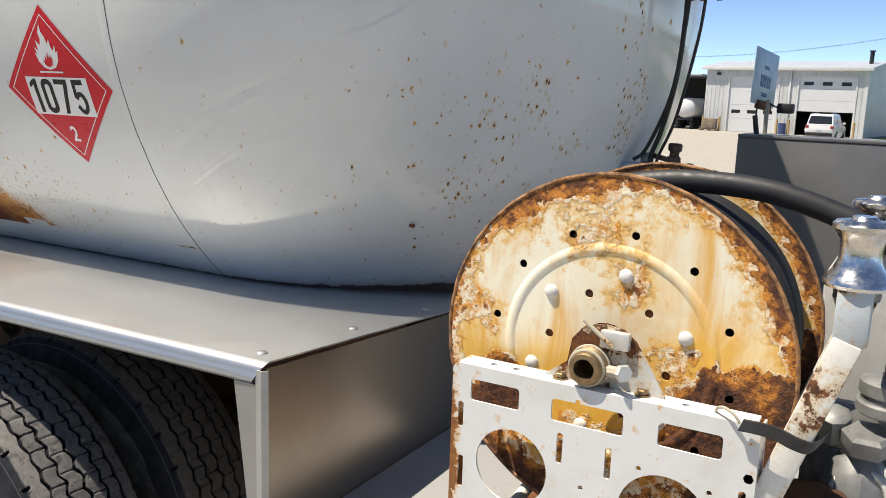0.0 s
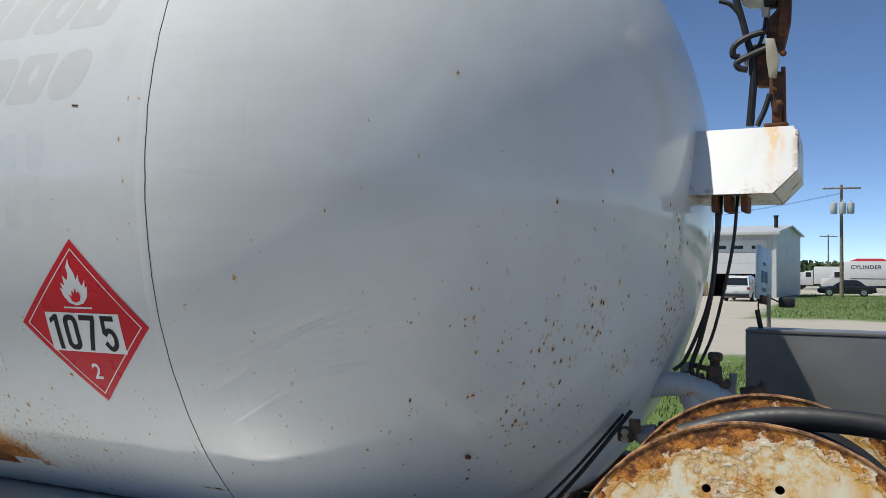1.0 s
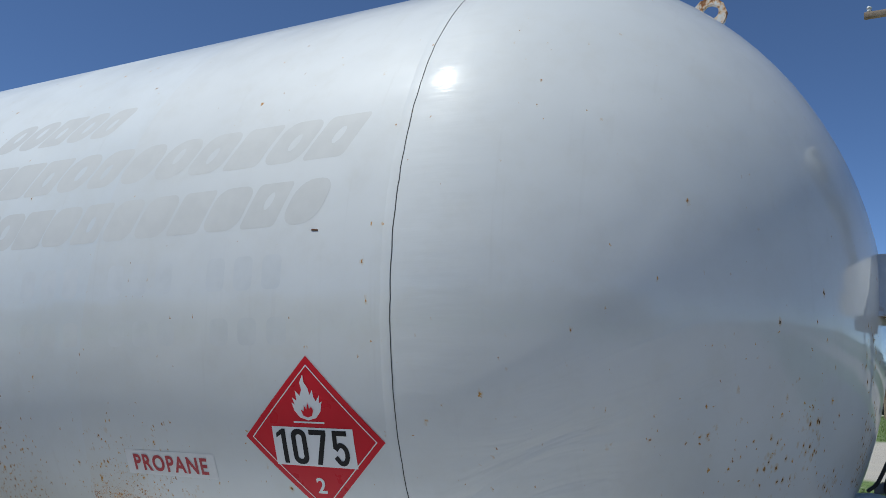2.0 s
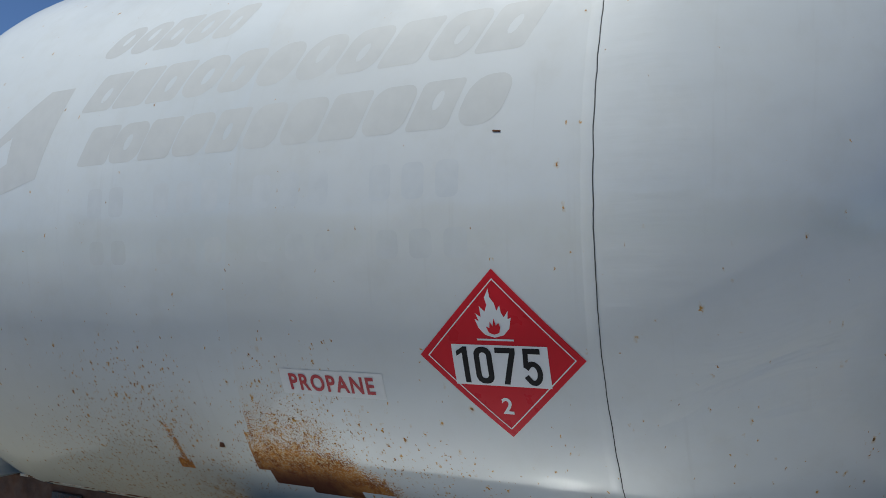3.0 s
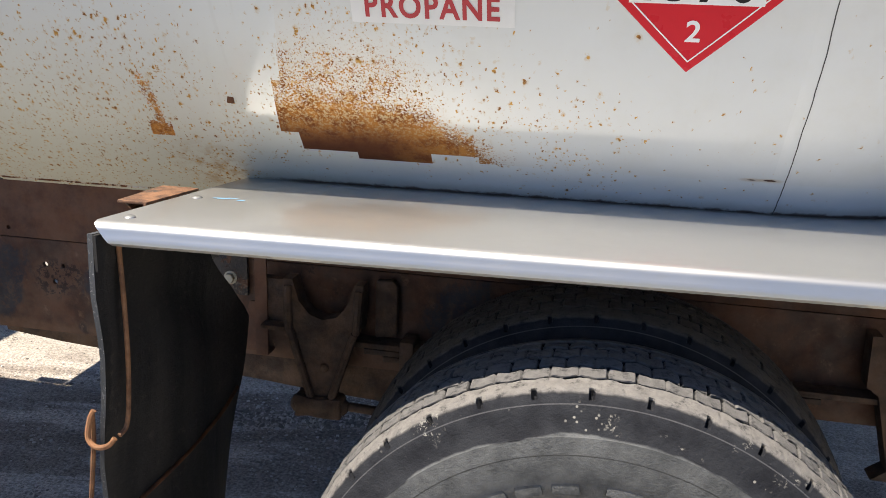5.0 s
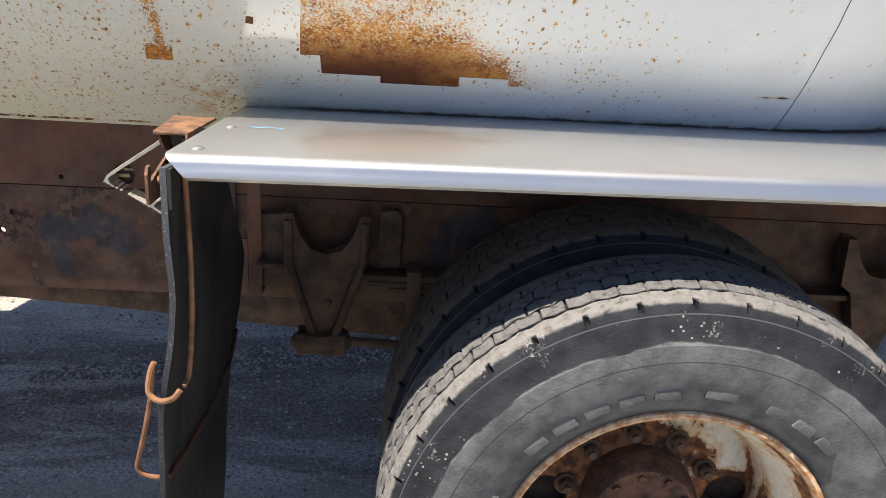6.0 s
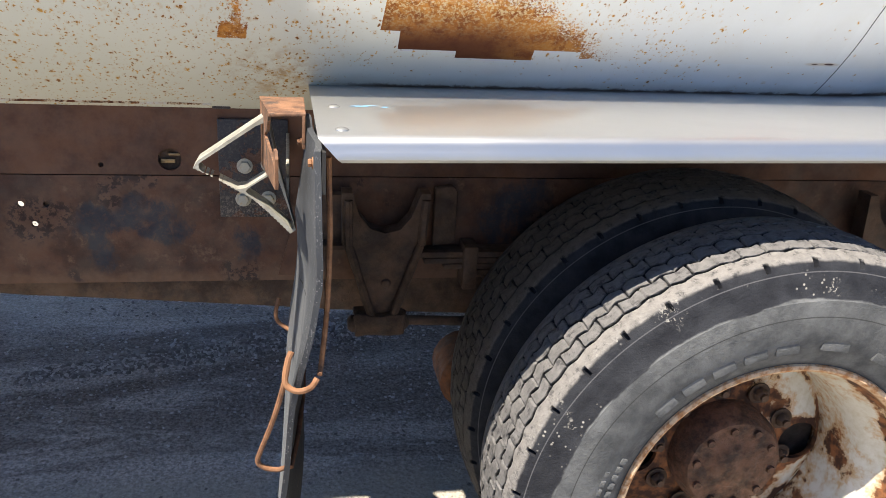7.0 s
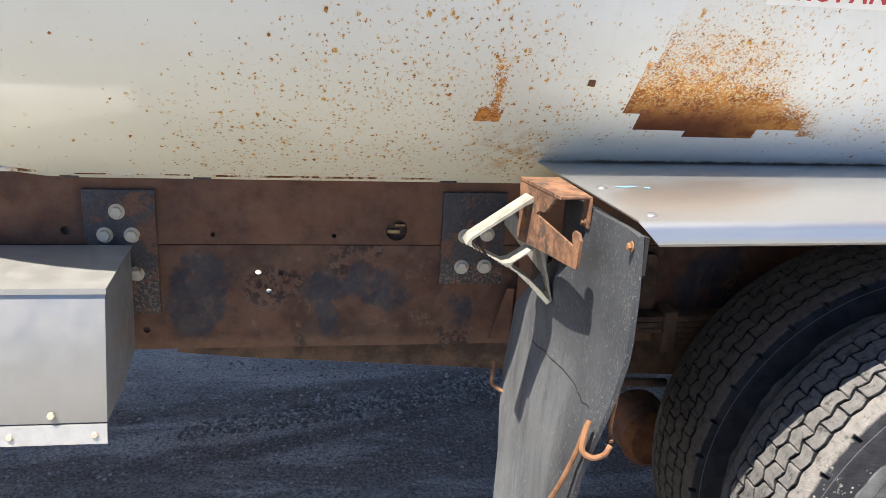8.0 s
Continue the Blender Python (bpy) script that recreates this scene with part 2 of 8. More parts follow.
    n.rough(n.math("MAXIMUM", n.span(n.noise(5, 5, 0.7), 0.3, 0.75, 0.46, 0.60), n.math("MULTIPLY", worn, 0.85)))
    coat = n.math("MULTIPLY", n.math("SUBTRACT", 1.0, worn), n.math("ADD", n.span(x, -3.7, -3.1, 0.5, 0.8), n.span(n.noise(3, 3, 0.5), 0.3, 0.75, 0.05, -0.12)))
    n.put(n.bsdf.inputs["Coat Weight"], coat)
    n.put(n.bsdf.inputs["Coat Roughness"], n.math("ADD", n.span(n.noise(7, 5, 0.7), 0.3, 0.75, 0.06, 0.09), n.span(z, 1.45, 2.0, 0.03, 0.0)))
    n.bsdf.inputs["Coat IOR"].default_value = 1.55
    n.bsdf.inputs["Specular IOR Level"].default_value = 0.2
    wave = tank_wave(n)
    n.bump(n.math("ADD", wave, n.math("ADD", n.math("MULTIPLY", worn, 0.05), n.math("MULTIPLY", n.noise(70, 2), 0.006))), 0.25, 0.02)
    n.tree.links.new(n.bsdf.inputs["Normal"].links[0].from_socket, n.bsdf.inputs["Coat Normal"])
    return n.material


def painted(name, color, rough=0.4, rust=0.35, scale=7.0, grime=(0.35, 0.30, 0.22)):
    """Paint with grime, chips and rust that breaks through."""
    n = Nodes(name)
    big, fine = n.noise(scale, 5, 0.65), n.noise(scale * 9, 4, 0.7)
    c = n.mix(n.span(fine, 0.4, 0.75, 0, 0.4), color, tuple(v * 0.82 for v in color))
    c = n.mix(n.span(n.noise(scale * 0.6, 4), 0.5, 0.8, 0, 0.5), c, grime)
    edge = n.math("ADD", n.math("MULTIPLY", big, 0.75), n.math("MULTIPLY", fine, 0.25))
    broken = n.span(edge, 0.74 - 0.34 * rust, 0.79 - 0.34 * rust)
    halo = n.span(edge, 0.66 - 0.34 * rust, 0.77 - 0.34 * rust, 0, 0.6)
    c = n.mix(halo, c, (0.55, 0.34, 0.12))
    c = n.mix(broken, c, n.mix(n.span(n.noise(scale * 5, 4), 0.35, 0.65), RUST_DARK, RUST_MID))
    n.color(c)
    n.rough(n.math("MULTIPLY_ADD", broken, 0.45, n.span(fine, 0.3, 0.7, rough - 0.08, rough + 0.12)))
    n.bump(n.math("ADD", n.math("MULTIPLY", broken, -0.4), n.math("MULTIPLY", n.noise(scale * 22, 3), 0.4)), 0.35, 0.002)
    return n.material


def reel_paint():
    """Cream paint on the hose reel: blistered, stained orange and eaten through by rust."""
    n = Nodes("blistered_cream_reel_paint")
    x, y, z = n.split()
    big, fine = n.noise(12, 6, 0.7), n.noise(60, 5, 0.72)
    c = n.mix(n.span(n.math("ADD", n.noise(5, 4, 0.6), n.span(z, 0.10, -0.12, -0.10, 0.12)), 0.42, 0.66), (0.87, 0.83, 0.66), (0.89, 0.67, 0.22))
    runs = n.noise(1.0, 5, 0.65, stretch=(11, 11, 3.0), distortion=0.8)
    c = n.mix(n.span(n.math("ADD", runs, n.span(z, 0.16, -0.10, -0.06, 0.06)), 0.42, 0.68, 0.0, 0.9), c, (0.74, 0.38, 0.045))
    stain = n.math("ADD", n.math("MULTIPLY", blob(n, (0.13, 0.0, -0.02), 0.03, 0.17), 0.8), n.math("ADD", n.math("MULTIPLY", blob(n, (-0.06, 0.0, -0.05), 0.02, 0.15), 0.6), n.math("MULTIPLY", blob(n, (0.04, 0.0, 0.13), 0.02, 0.12), 0.5)))
    c = n.mix(n.math("MULTIPLY", stain, n.span(n.noise(11, 5, 0.65), 0.30, 0.62, 0.25, 1.0)), c, (0.80, 0.45, 0.07))
    c = n.mix(n.span(n.noise(22, 5, 0.7), 0.60, 0.76, 0.0, 0.4), c, (0.60, 0.30, 0.05))
    radius = n.math("SQRT", n.math("ADD", n.math("MULTIPLY", x, x), n.math("MULTIPLY", z, z)))
    rim = n.math("ADD", n.span(radius, 0.243, 0.282, 0.0, 0.20), n.math("MULTIPLY", n.span(radius, 0.225, 0.262), n.span(x, 0.02, -0.12, 0.0, 0.07)))
    top = n.span(z, 0.15, 0.26, 0.0, 0.045)
    eaten = n.math("ADD", n.math("ADD", n.math("MULTIPLY", big, 0.66), n.math("MULTIPLY", fine, 0.34)), n.math("ADD", rim, top))
    hole = n.math("ADD", n.math("MULTIPLY", n.math("MULTIPLY", n.span(n.math("MULTIPLY_ADD", fine, 0.02, x), 0.150, 0.160), n.span(n.math("MULTIPLY_ADD", runs, 0.10, z), 0.085, 0.060)), 0.30), n.span(z, -0.075, -0.15, 0.0, 0.22))
    hole2 = n.math("MULTIPLY", blob(n, (0.100, 0.0, 0.005), 0.0, 0.075), 0.17)
    hole3 = n.math("ADD", n.math("MULTIPLY", blob(n, (0.225, 0.0, 0.155), 0.0, 0.11), 0.14), n.math("MULTIPLY", blob(n, (-0.06, 0.0, 0.215), 0.02, 0.11), 0.12))
    centre = n.math("MULTIPLY", blob(n, (0.02, 0.0, 0.13), 0.02, 0.10), 0.08)
    for place, reach, amount in (((0.03, 0.0, 0.115), 0.07, 0.12), ((-0.215, 0.0, 0.03), 0.07, 0.13), ((0.24, 0.0, 0.10), 0.07, 0.13), ((0.0, 0.0, 0.24), 0.09, 0.06), ((-0.15, 0.0, 0.19), 0.07, 0.08)):
        eaten = n.math("ADD", eaten, n.math("MULTIPLY", blob(n, place, 0.01, reach), amount))
    low = n.math("ADD", n.math("MULTIPLY", blob(n, (-0.175, 0.0, -0.085), 0.03, 0.075), 0.42), n.math("MULTIPLY", blob(n, (0.165, 0.0, -0.095), 0.05, 0.10), 0.36))
    eaten = n.math("ADD", n.math("ADD", n.math("ADD", eaten, low), centre), n.math("ADD", hole3, n.math("ADD", hole, hole2)))
    c = n.mix(n.span(eaten, 0.565, 0.655, 0.0, 0.8), c, (0.78, 0.42, 0.06))
    blister = n.span(eaten, 0.645, 0.68)
    c = n.mix(n.math("MULTIPLY", blister, 0.85), c, n.mix(n.span(n.noise(34, 5, 0.7), 0.40, 0.60), (0.72, 0.30, 0.030), (0.93, 0.86, 0.68)))
    bare = n.span(n.math("ADD", eaten, n.math("MULTIPLY_ADD", n.noise(85, 4, 0.7), 0.12, -0.06)), 0.725, 0.75)
    deep = n.mix(n.span(n.noise(120, 4, 0.7), 0.40, 0.60), (0.050, 0.020, 0.012), (0.15, 0.058, 0.024))
    crust = n.mix(n.span(n.noise(42, 6, 0.75), 0.40, 0.60), (0.13, 0.040, 0.013), (0.64, 0.25, 0.042))
    c = n.mix(bare, c, n.mix(n.span(eaten, 0.80, 0.90), crust, deep))
    n.color(c)
    n.rough(n.math("MULTIPLY_ADD", bare, 0.42, n.span(fine, 0.3, 0.7, 0.30, 0.55)))
    relief = n.math("MULTIPLY", blister, n.math("ADD", n.math("MULTIPLY", n.noise(95, 4, 0.7), 0.5), n.math("MULTIPLY", fine, 1.1)))
    relief = n.math("ADD", relief, n.math("MULTIPLY", n.noise(14, 3), 0.25))
    n.bump(n.math("SUBTRACT", relief, n.math("MULTIPLY", bare, 0.35)), 0.75, 0.006)
    return n.material


def rusty(name, dark=RUST_DARK, light=RUST_MID, scale=12.0, rough=0.85, bump=0.5):
    n = Nodes(name, rough)
    c = n.mix(n.span(n.noise(scale, 6, 0.7), 0.35, 0.65), dark, light)
    c = n.mix(n.span(n.noise(scale * 0.25, 4), 0.5, 0.75, 0, 0.6), c, tuple(0.5 * (a + b) * 1.5 for a, b in zip(dark, light)))
    n.color(c)
    n.rough(n.span(n.noise(scale * 3, 3), 0.3, 0.7, rough - 0.18, rough + 0.08))
    n.bump(n.noise(scale * 9, 5, 0.7), bump, 0.003)
    return n.material


def rail_paint():
    """Chassis rail: black paint gone to brown rust, with some black left."""
    n = Nodes("rusted_black_chassis_paint", 0.7)
    c = n.mix(n.span(n.noise(6, 6, 0.7), 0.35, 0.65), (0.050, 0.024, 0.015), (0.115, 0.050, 0.026))
    c = n.mix(n.span(n.noise(30, 5, 0.7), 0.55, 0.75), c, (0.15, 0.085, 0.05))
    left = n.math("ADD", n.math("MULTIPLY", n.noise(1.0, 6, 0.7, stretch=(16, 16, 9)), 0.62), 0.05)
    for centre, r0, r1 in (((-4.20, 4.82, 0.90), 0.04, 0.14), ((-4.22, 4.82, 0.82), 0.03, 0.10), ((-3.92, 4.82, 0.89), 0.02, 0.09), ((-3.83, 4.82, 0.91), 0.02, 0.09), ((-3.75, 4.82, 0.88), 0.02, 0.10),
                           ((-3.90, 4.82, 0.80), 0.0, 0.08), ((-2.9, 4.82, 0.90), 0.05, 0.2), ((-4.75, 4.82, 0.9), 0.05, 0.2), ((-3.56, 4.82, 0.83), 0.0, 0.10)):
        left = n.math("ADD", left, n.math("MULTIPLY", blob(n, centre, r0, r1), 0.24))
    c = n.mix(n.math("MULTIPLY", n.span(left, 0.48, 0.60), n.span(n.noise(70, 5, 0.7), 0.34, 0.56, 0.45, 0.95)), c, (0.020, 0.023, 0.033))
    edge = n.math("MULTIPLY", n.span(n.math("ADD", n.split()[2], n.math("MULTIPLY", n.noise(22, 5, 0.7), 0.05)), 0.800, 0.772), 0.7)
    c = n.mix(edge, c, n.mix(n.noise(50, 4), (0.09, 0.045, 0.026), (0.20, 0.11, 0.06)))
    spot = n.math("MAXIMUM", n.span(n.noise(5.5, 3), 0.60, 0.68), n.math("MAXIMUM", blob(n, (-4.045, 4.82, 0.895), 0.04, 0.075), blob(n, (-3.99, 4.82, 0.905), 0.02, 0.055)))
    c = n.mix(n.math("MULTIPLY", spot, 0.8), c, n.mix(n.noise(45, 4), (0.075, 0.036, 0.022), (0.15, 0.08, 0.05)))
    pit = n.math("MULTIPLY", spot, n.span(n.noise(60, 5, 0.7), 0.46, 0.56))
    c = n.mix(pit, c, (0.030, 0.014, 0.010))
    n.color(c).rough(n.span(n.noise(20, 4), 0.3, 0.7, 0.5, 0.85))
    n.bump(n.math("ADD", n.noise(60, 5, 0.7), n.math("MULTIPLY", pit, -1.0)), 0.4, 0.003)
    return n.material


def steel(name, color=(0.60, 0.60, 0.59), rough=0.30, grain=(4, 160, 160), stain=0.25):
    """Brushed stainless sheet with smears and water stains."""
    n = Nodes(name, rough, 1.0)
    brush = n.noise(1.0, 3, 0.6, stretch=grain)
    smear = n.noise(3.2, 5, 0.65)
    c = n.mix(n.span(smear, 0.4, 0.75, 0, stain * 2), color, tuple(v * 0.72 for v in color))
    c = n.mix(n.span(n.noise(11, 5, 0.7), 0.6, 0.75, 0, stain), c, (0.44, 0.37, 0.29))
    n.color(c)
    n.rough(n.math("ADD", n.span(brush, 0.2, 0.8, rough - 0.004, rough + 0.004), n.span(smear, 0.35, 0.85, 0, 0.10)))
    n.bump(n.noise(2.2, 2), 0.12, 0.006)
    return n.material


def plain(name, color, rough=0.5, metal=0.0, vary=0.18, scale=14.0, bump=0.12):
    n = Nodes(name, rough, metal)
    f = n.noise(scale, 4, 0.6)
    c = n.mix(n.span(f, 0.3, 0.75), color, tuple(v * (1 - vary) for v in color))
    c = n.mix(n.span(n.noise(scale * 0.17, 3), 0.45, 0.8, 0, 0.5), c, tuple(v * (1 - vary * 0.8) for v in color))
    n.color(c).rough(n.span(n.noise(scale * 2.3, 3), 0.3, 0.7, max(0.04, rough - 0.07), min(1.0, rough + 0.10)))
    n.bump(n.noise(scale * 6, 3), bump, 0.0015)
    return n.material


def rubber_tyre(dusty=True):
    """Tyre: dust-grey tread edge and inner sidewall, darker band between them; shade is toned into grooves and inner
    ribs.
    """
    n = Nodes("dusty_worn_tyre_rubber" if dusty else "shade_dark_muddy_tyre_rubber", 0.8)
    x, y, z = n.split()
    r = n.math("SQRT", n.math("ADD", n.math("MULTIPLY", x, x), n.math("MULTIPLY", z, z)))
    wob = n.math("MULTIPLY_ADD", n.noise(11, 4), 0.05, -0.025)
    rr = n.math("ADD", r, n.math("MULTIPLY", wob, 0.5))
    c = n.mix(n.span(n.noise(25, 4), 0.3, 0.7), (0.013, 0.014, 0.018), (0.026, 0.028, 0.033))
    wall = n.mix(n.span(n.noise(18, 5, 0.65), 0.3, 0.7), (0.074, 0.078, 0.080), (0.160, 0.165, 0.165))
    outer = n.span(y, -0.10, -0.112)
    c = n.mix(n.math("MULTIPLY", outer, n.span(rr, 0.449, 0.453, 0.92, 0)), c, wall)
    bead = n.math("MULTIPLY", n.span(n.math("ABSOLUTE", n.math("SUBTRACT", r, 0.420)), 0.0007, 0.0016, 0.7, 0.0), outer)
    c = n.mix(bead, c, (0.03, 0.03, 0.03))
    crown = n.math("MULTIPLY_ADD", n.math("POWER", n.math("DIVIDE", n.math("ABSOLUTE", y), 0.104), 2.4), 0.009, r)
    # dust on the block tops only, which also paints the grooves' shade
    dust = n.span(n.math("MULTIPLY_ADD", n.noise(70, 4), 0.004, crown), 0.5240, 0.5280)
    # ribs behind the shoulder and the inner tyre are darkened for fender shade
    tread_tone = n.mix(n.noise(60, 5, 0.7), (0.040, 0.040, 0.042) if dusty else (0.040, 0.036, 0.031), (0.255, 0.247, 0.240) if dusty else (0.155, 0.137, 0.120))
    if dusty:
        tread_tone = n.mix(n.span(y, -0.072, -0.080), tread_tone, n.mix(n.noise(60, 5, 0.7), (0.085, 0.082, 0.078), (0.33, 0.312, 0.292)))
    c = n.mix(n.math("MULTIPLY", dust, n.span(n.noise(50, 5, 0.75), 0.30, 0.50, 0.25, 1.0)), c, tread_tone)
    d, r1, r2 = n.cells(120)
    splash = n.span(n.noise(13, 4, 0.6), 0.60, 0.66)
    fleck = n.math("MULTIPLY", n.math("LESS_THAN", r1, 0.45), n.math("MULTIPLY", n.span(d, 0.18, 0.34, 1, 0), n.span(n.noise(9, 4, 0.65), 0.53, 0.62)))
    fleck = n.math("MAXIMUM", fleck, n.math("MULTIPLY", splash, n.span(n.noise(170, 3, 0.7), 0.52, 0.58)))
    ring_line = n.math("MULTIPLY", n.span(n.math("ABSOLUTE", n.math("SUBTRACT", r, 0.4985)), 0.0005, 0.0013, 0.7, 0.0), outer)
    c = n.mix(ring_line, c, (0.11, 0.11, 0.115))
    if dusty:
        c = n.mix(n.math("MULTIPLY", n.math("MULTIPLY", fleck, outer), n.span(rr, 0.452, 0.460, 0.0, 0.85)), c, (0.34, 0.325, 0.29))
    n.bsdf.inputs["Specular IOR Level"].default_value = 0.22
    n.color(c).rough(n.span(n.noise(30, 3), 0.3, 0.7, 0.65, 0.9))
    n.bump(n.math("ADD", n.noise(160, 4, 0.7), n.math("MULTIPLY", n.noise(110, 5, 0.75), n.math("MULTIPLY", dust, 2.2))), 0.7, 0.003)
    return n.material


def wheel_paint():
    n = Nodes("rusted_white_wheel_paint", 0.45)
    x, y, z = n.split()
    r = n.math("SQRT", n.math("ADD", n.math("MULTIPLY", x, x), n.math("MULTIPLY", z, z)))
    big, fine = n.noise(9, 6, 0.68), n.noise(45, 5, 0.7)
    c = n.mix(n.span(fine, 0.35, 0.7), (0.66, 0.65, 0.58), (0.56, 0.53, 0.42))
    flange = n.span(r, 0.278, 0.288, 0, 0.16)
    inner = n.math("ADD", n.span(r, 0.245, 0.15, 0.0, 0.16), n.math("MULTIPLY", blob(n, (-0.17, 0.0, 0.02), 0.08, 0.24), 1.1))
    hole = n.vector("DISTANCE", n.vector("MULTIPLY", n.coord, (1, 0, 1)), (0.186 * math.cos(radians(20)), 0.0, 0.186 * math.sin(radians(20))))
    inner = n.math("ADD", inner, n.span(hole, 0.048, 0.072, 0.20, 0.0))
    inner = n.math("ADD", n.math("MULTIPLY", inner, 0.9), n.math("MULTIPLY", n.span(n.math("ABSOLUTE", n.math("SUBTRACT", r, 0.243)), 0.0, 0.016, 0.14, 0.0), 1.0))
    e = n.math("ADD", n.math("ADD", n.math("MULTIPLY", big, 0.7), n.math("MULTIPLY", fine, 0.3)), n.math("ADD", flange, inner))
    c = n.mix(n.span(e, 0.50, 0.60, 0, 0.7), c, (0.50, 0.27, 0.08))
    bare = n.span(e, 0.585, 0.63)
    c = n.mix(bare, c, n.mix(n.span(n.noise(40, 4), 0.38, 0.66), RUST_DARK, (0.28, 0.11, 0.04)))
    rim_tone = n.mix(n.span(n.noise(55, 5, 0.7), 0.38, 0.6), (0.42, 0.19, 0.07), (0.66, 0.47, 0.30))
    c = n.mix(n.span(r, 0.291, 0.295, 0, 0.9), c, rim_tone)
    n.color(c).rough(n.math("MULTIPLY_ADD", bare, 0.4, 0.42))
    n.bump(n.math("ADD", n.math("MULTIPLY", bare, -0.4), n.math("MULTIPLY", n.noise(120, 4), 0.5)), 0.4, 0.002)
    return n.material


def flap_rubber():
    """Cracked mud-flap rubber, paler low down towards its inner edge."""
    n = Nodes("cracked_mud_flap_rubber", 0.75)
    scuff = n.math("MULTIPLY", n.span(n.noise(1.0, 5, 0.75, stretch=(120, 120, 45), distortion=2.6), 0.55, 0.66), n.span(n.noise(5, 3), 0.30, 0.5))
    c = n.mix(n.span(n.noise(5, 5), 0.3, 0.7), (0.022, 0.025, 0.031), (0.052, 0.057, 0.064))
    c = n.mix(n.span(n.noise(2.6, 3), 0.45, 0.7, 0, 0.5), c, (0.075, 0.081, 0.089))
    x, y, z = n.split()
    pale_low = n.math("MULTIPLY", n.span(z, 1.10, 0.85, 0.0, 0.75), n.span(y, 4.22, 4.38))
    c = n.mix(n.math("MULTIPLY", pale_low, n.span(n.noise(1.0, 5, 0.65, stretch=(24, 24, 5)), 0.3, 0.6, 0.3, 0.9)), c, (0.150, 0.158, 0.165))
    c = n.mix(n.math("MULTIPLY", scuff, 0.42), c, (0.30, 0.305, 0.31))
    line = n.math("ADD", n.math("MULTIPLY_ADD", y, 0.13, z), n.math("MULTIPLY_ADD", n.noise(7, 3), 0.06, -1.482))
    crack = n.math("MULTIPLY", n.span(n.math("ABSOLUTE", line), 0.0012, 0.0028, 1, 0), n.math("MULTIPLY", n.span(y, 4.17, 4.19), n.span(y, 4.58, 4.55)))
    c = n.mix(crack, c, (0.012, 0.012, 0.013))
    d, r1, r2 = n.cells(260)
    nick = n.math("MULTIPLY", n.math("LESS_THAN", r1, n.span(n.noise(7, 4, 0.6), 0.4, 0.7, 0.02, 0.35)), n.span(d, 0.2, 0.4, 1, 0))
    c = n.mix(n.math("MULTIPLY", nick, 0.5), c, (0.36, 0.355, 0.35))
    n.color(c).bump(n.math("SUBTRACT", n.noise(60, 4), scuff), 0.3, 0.0015)
    return n.material


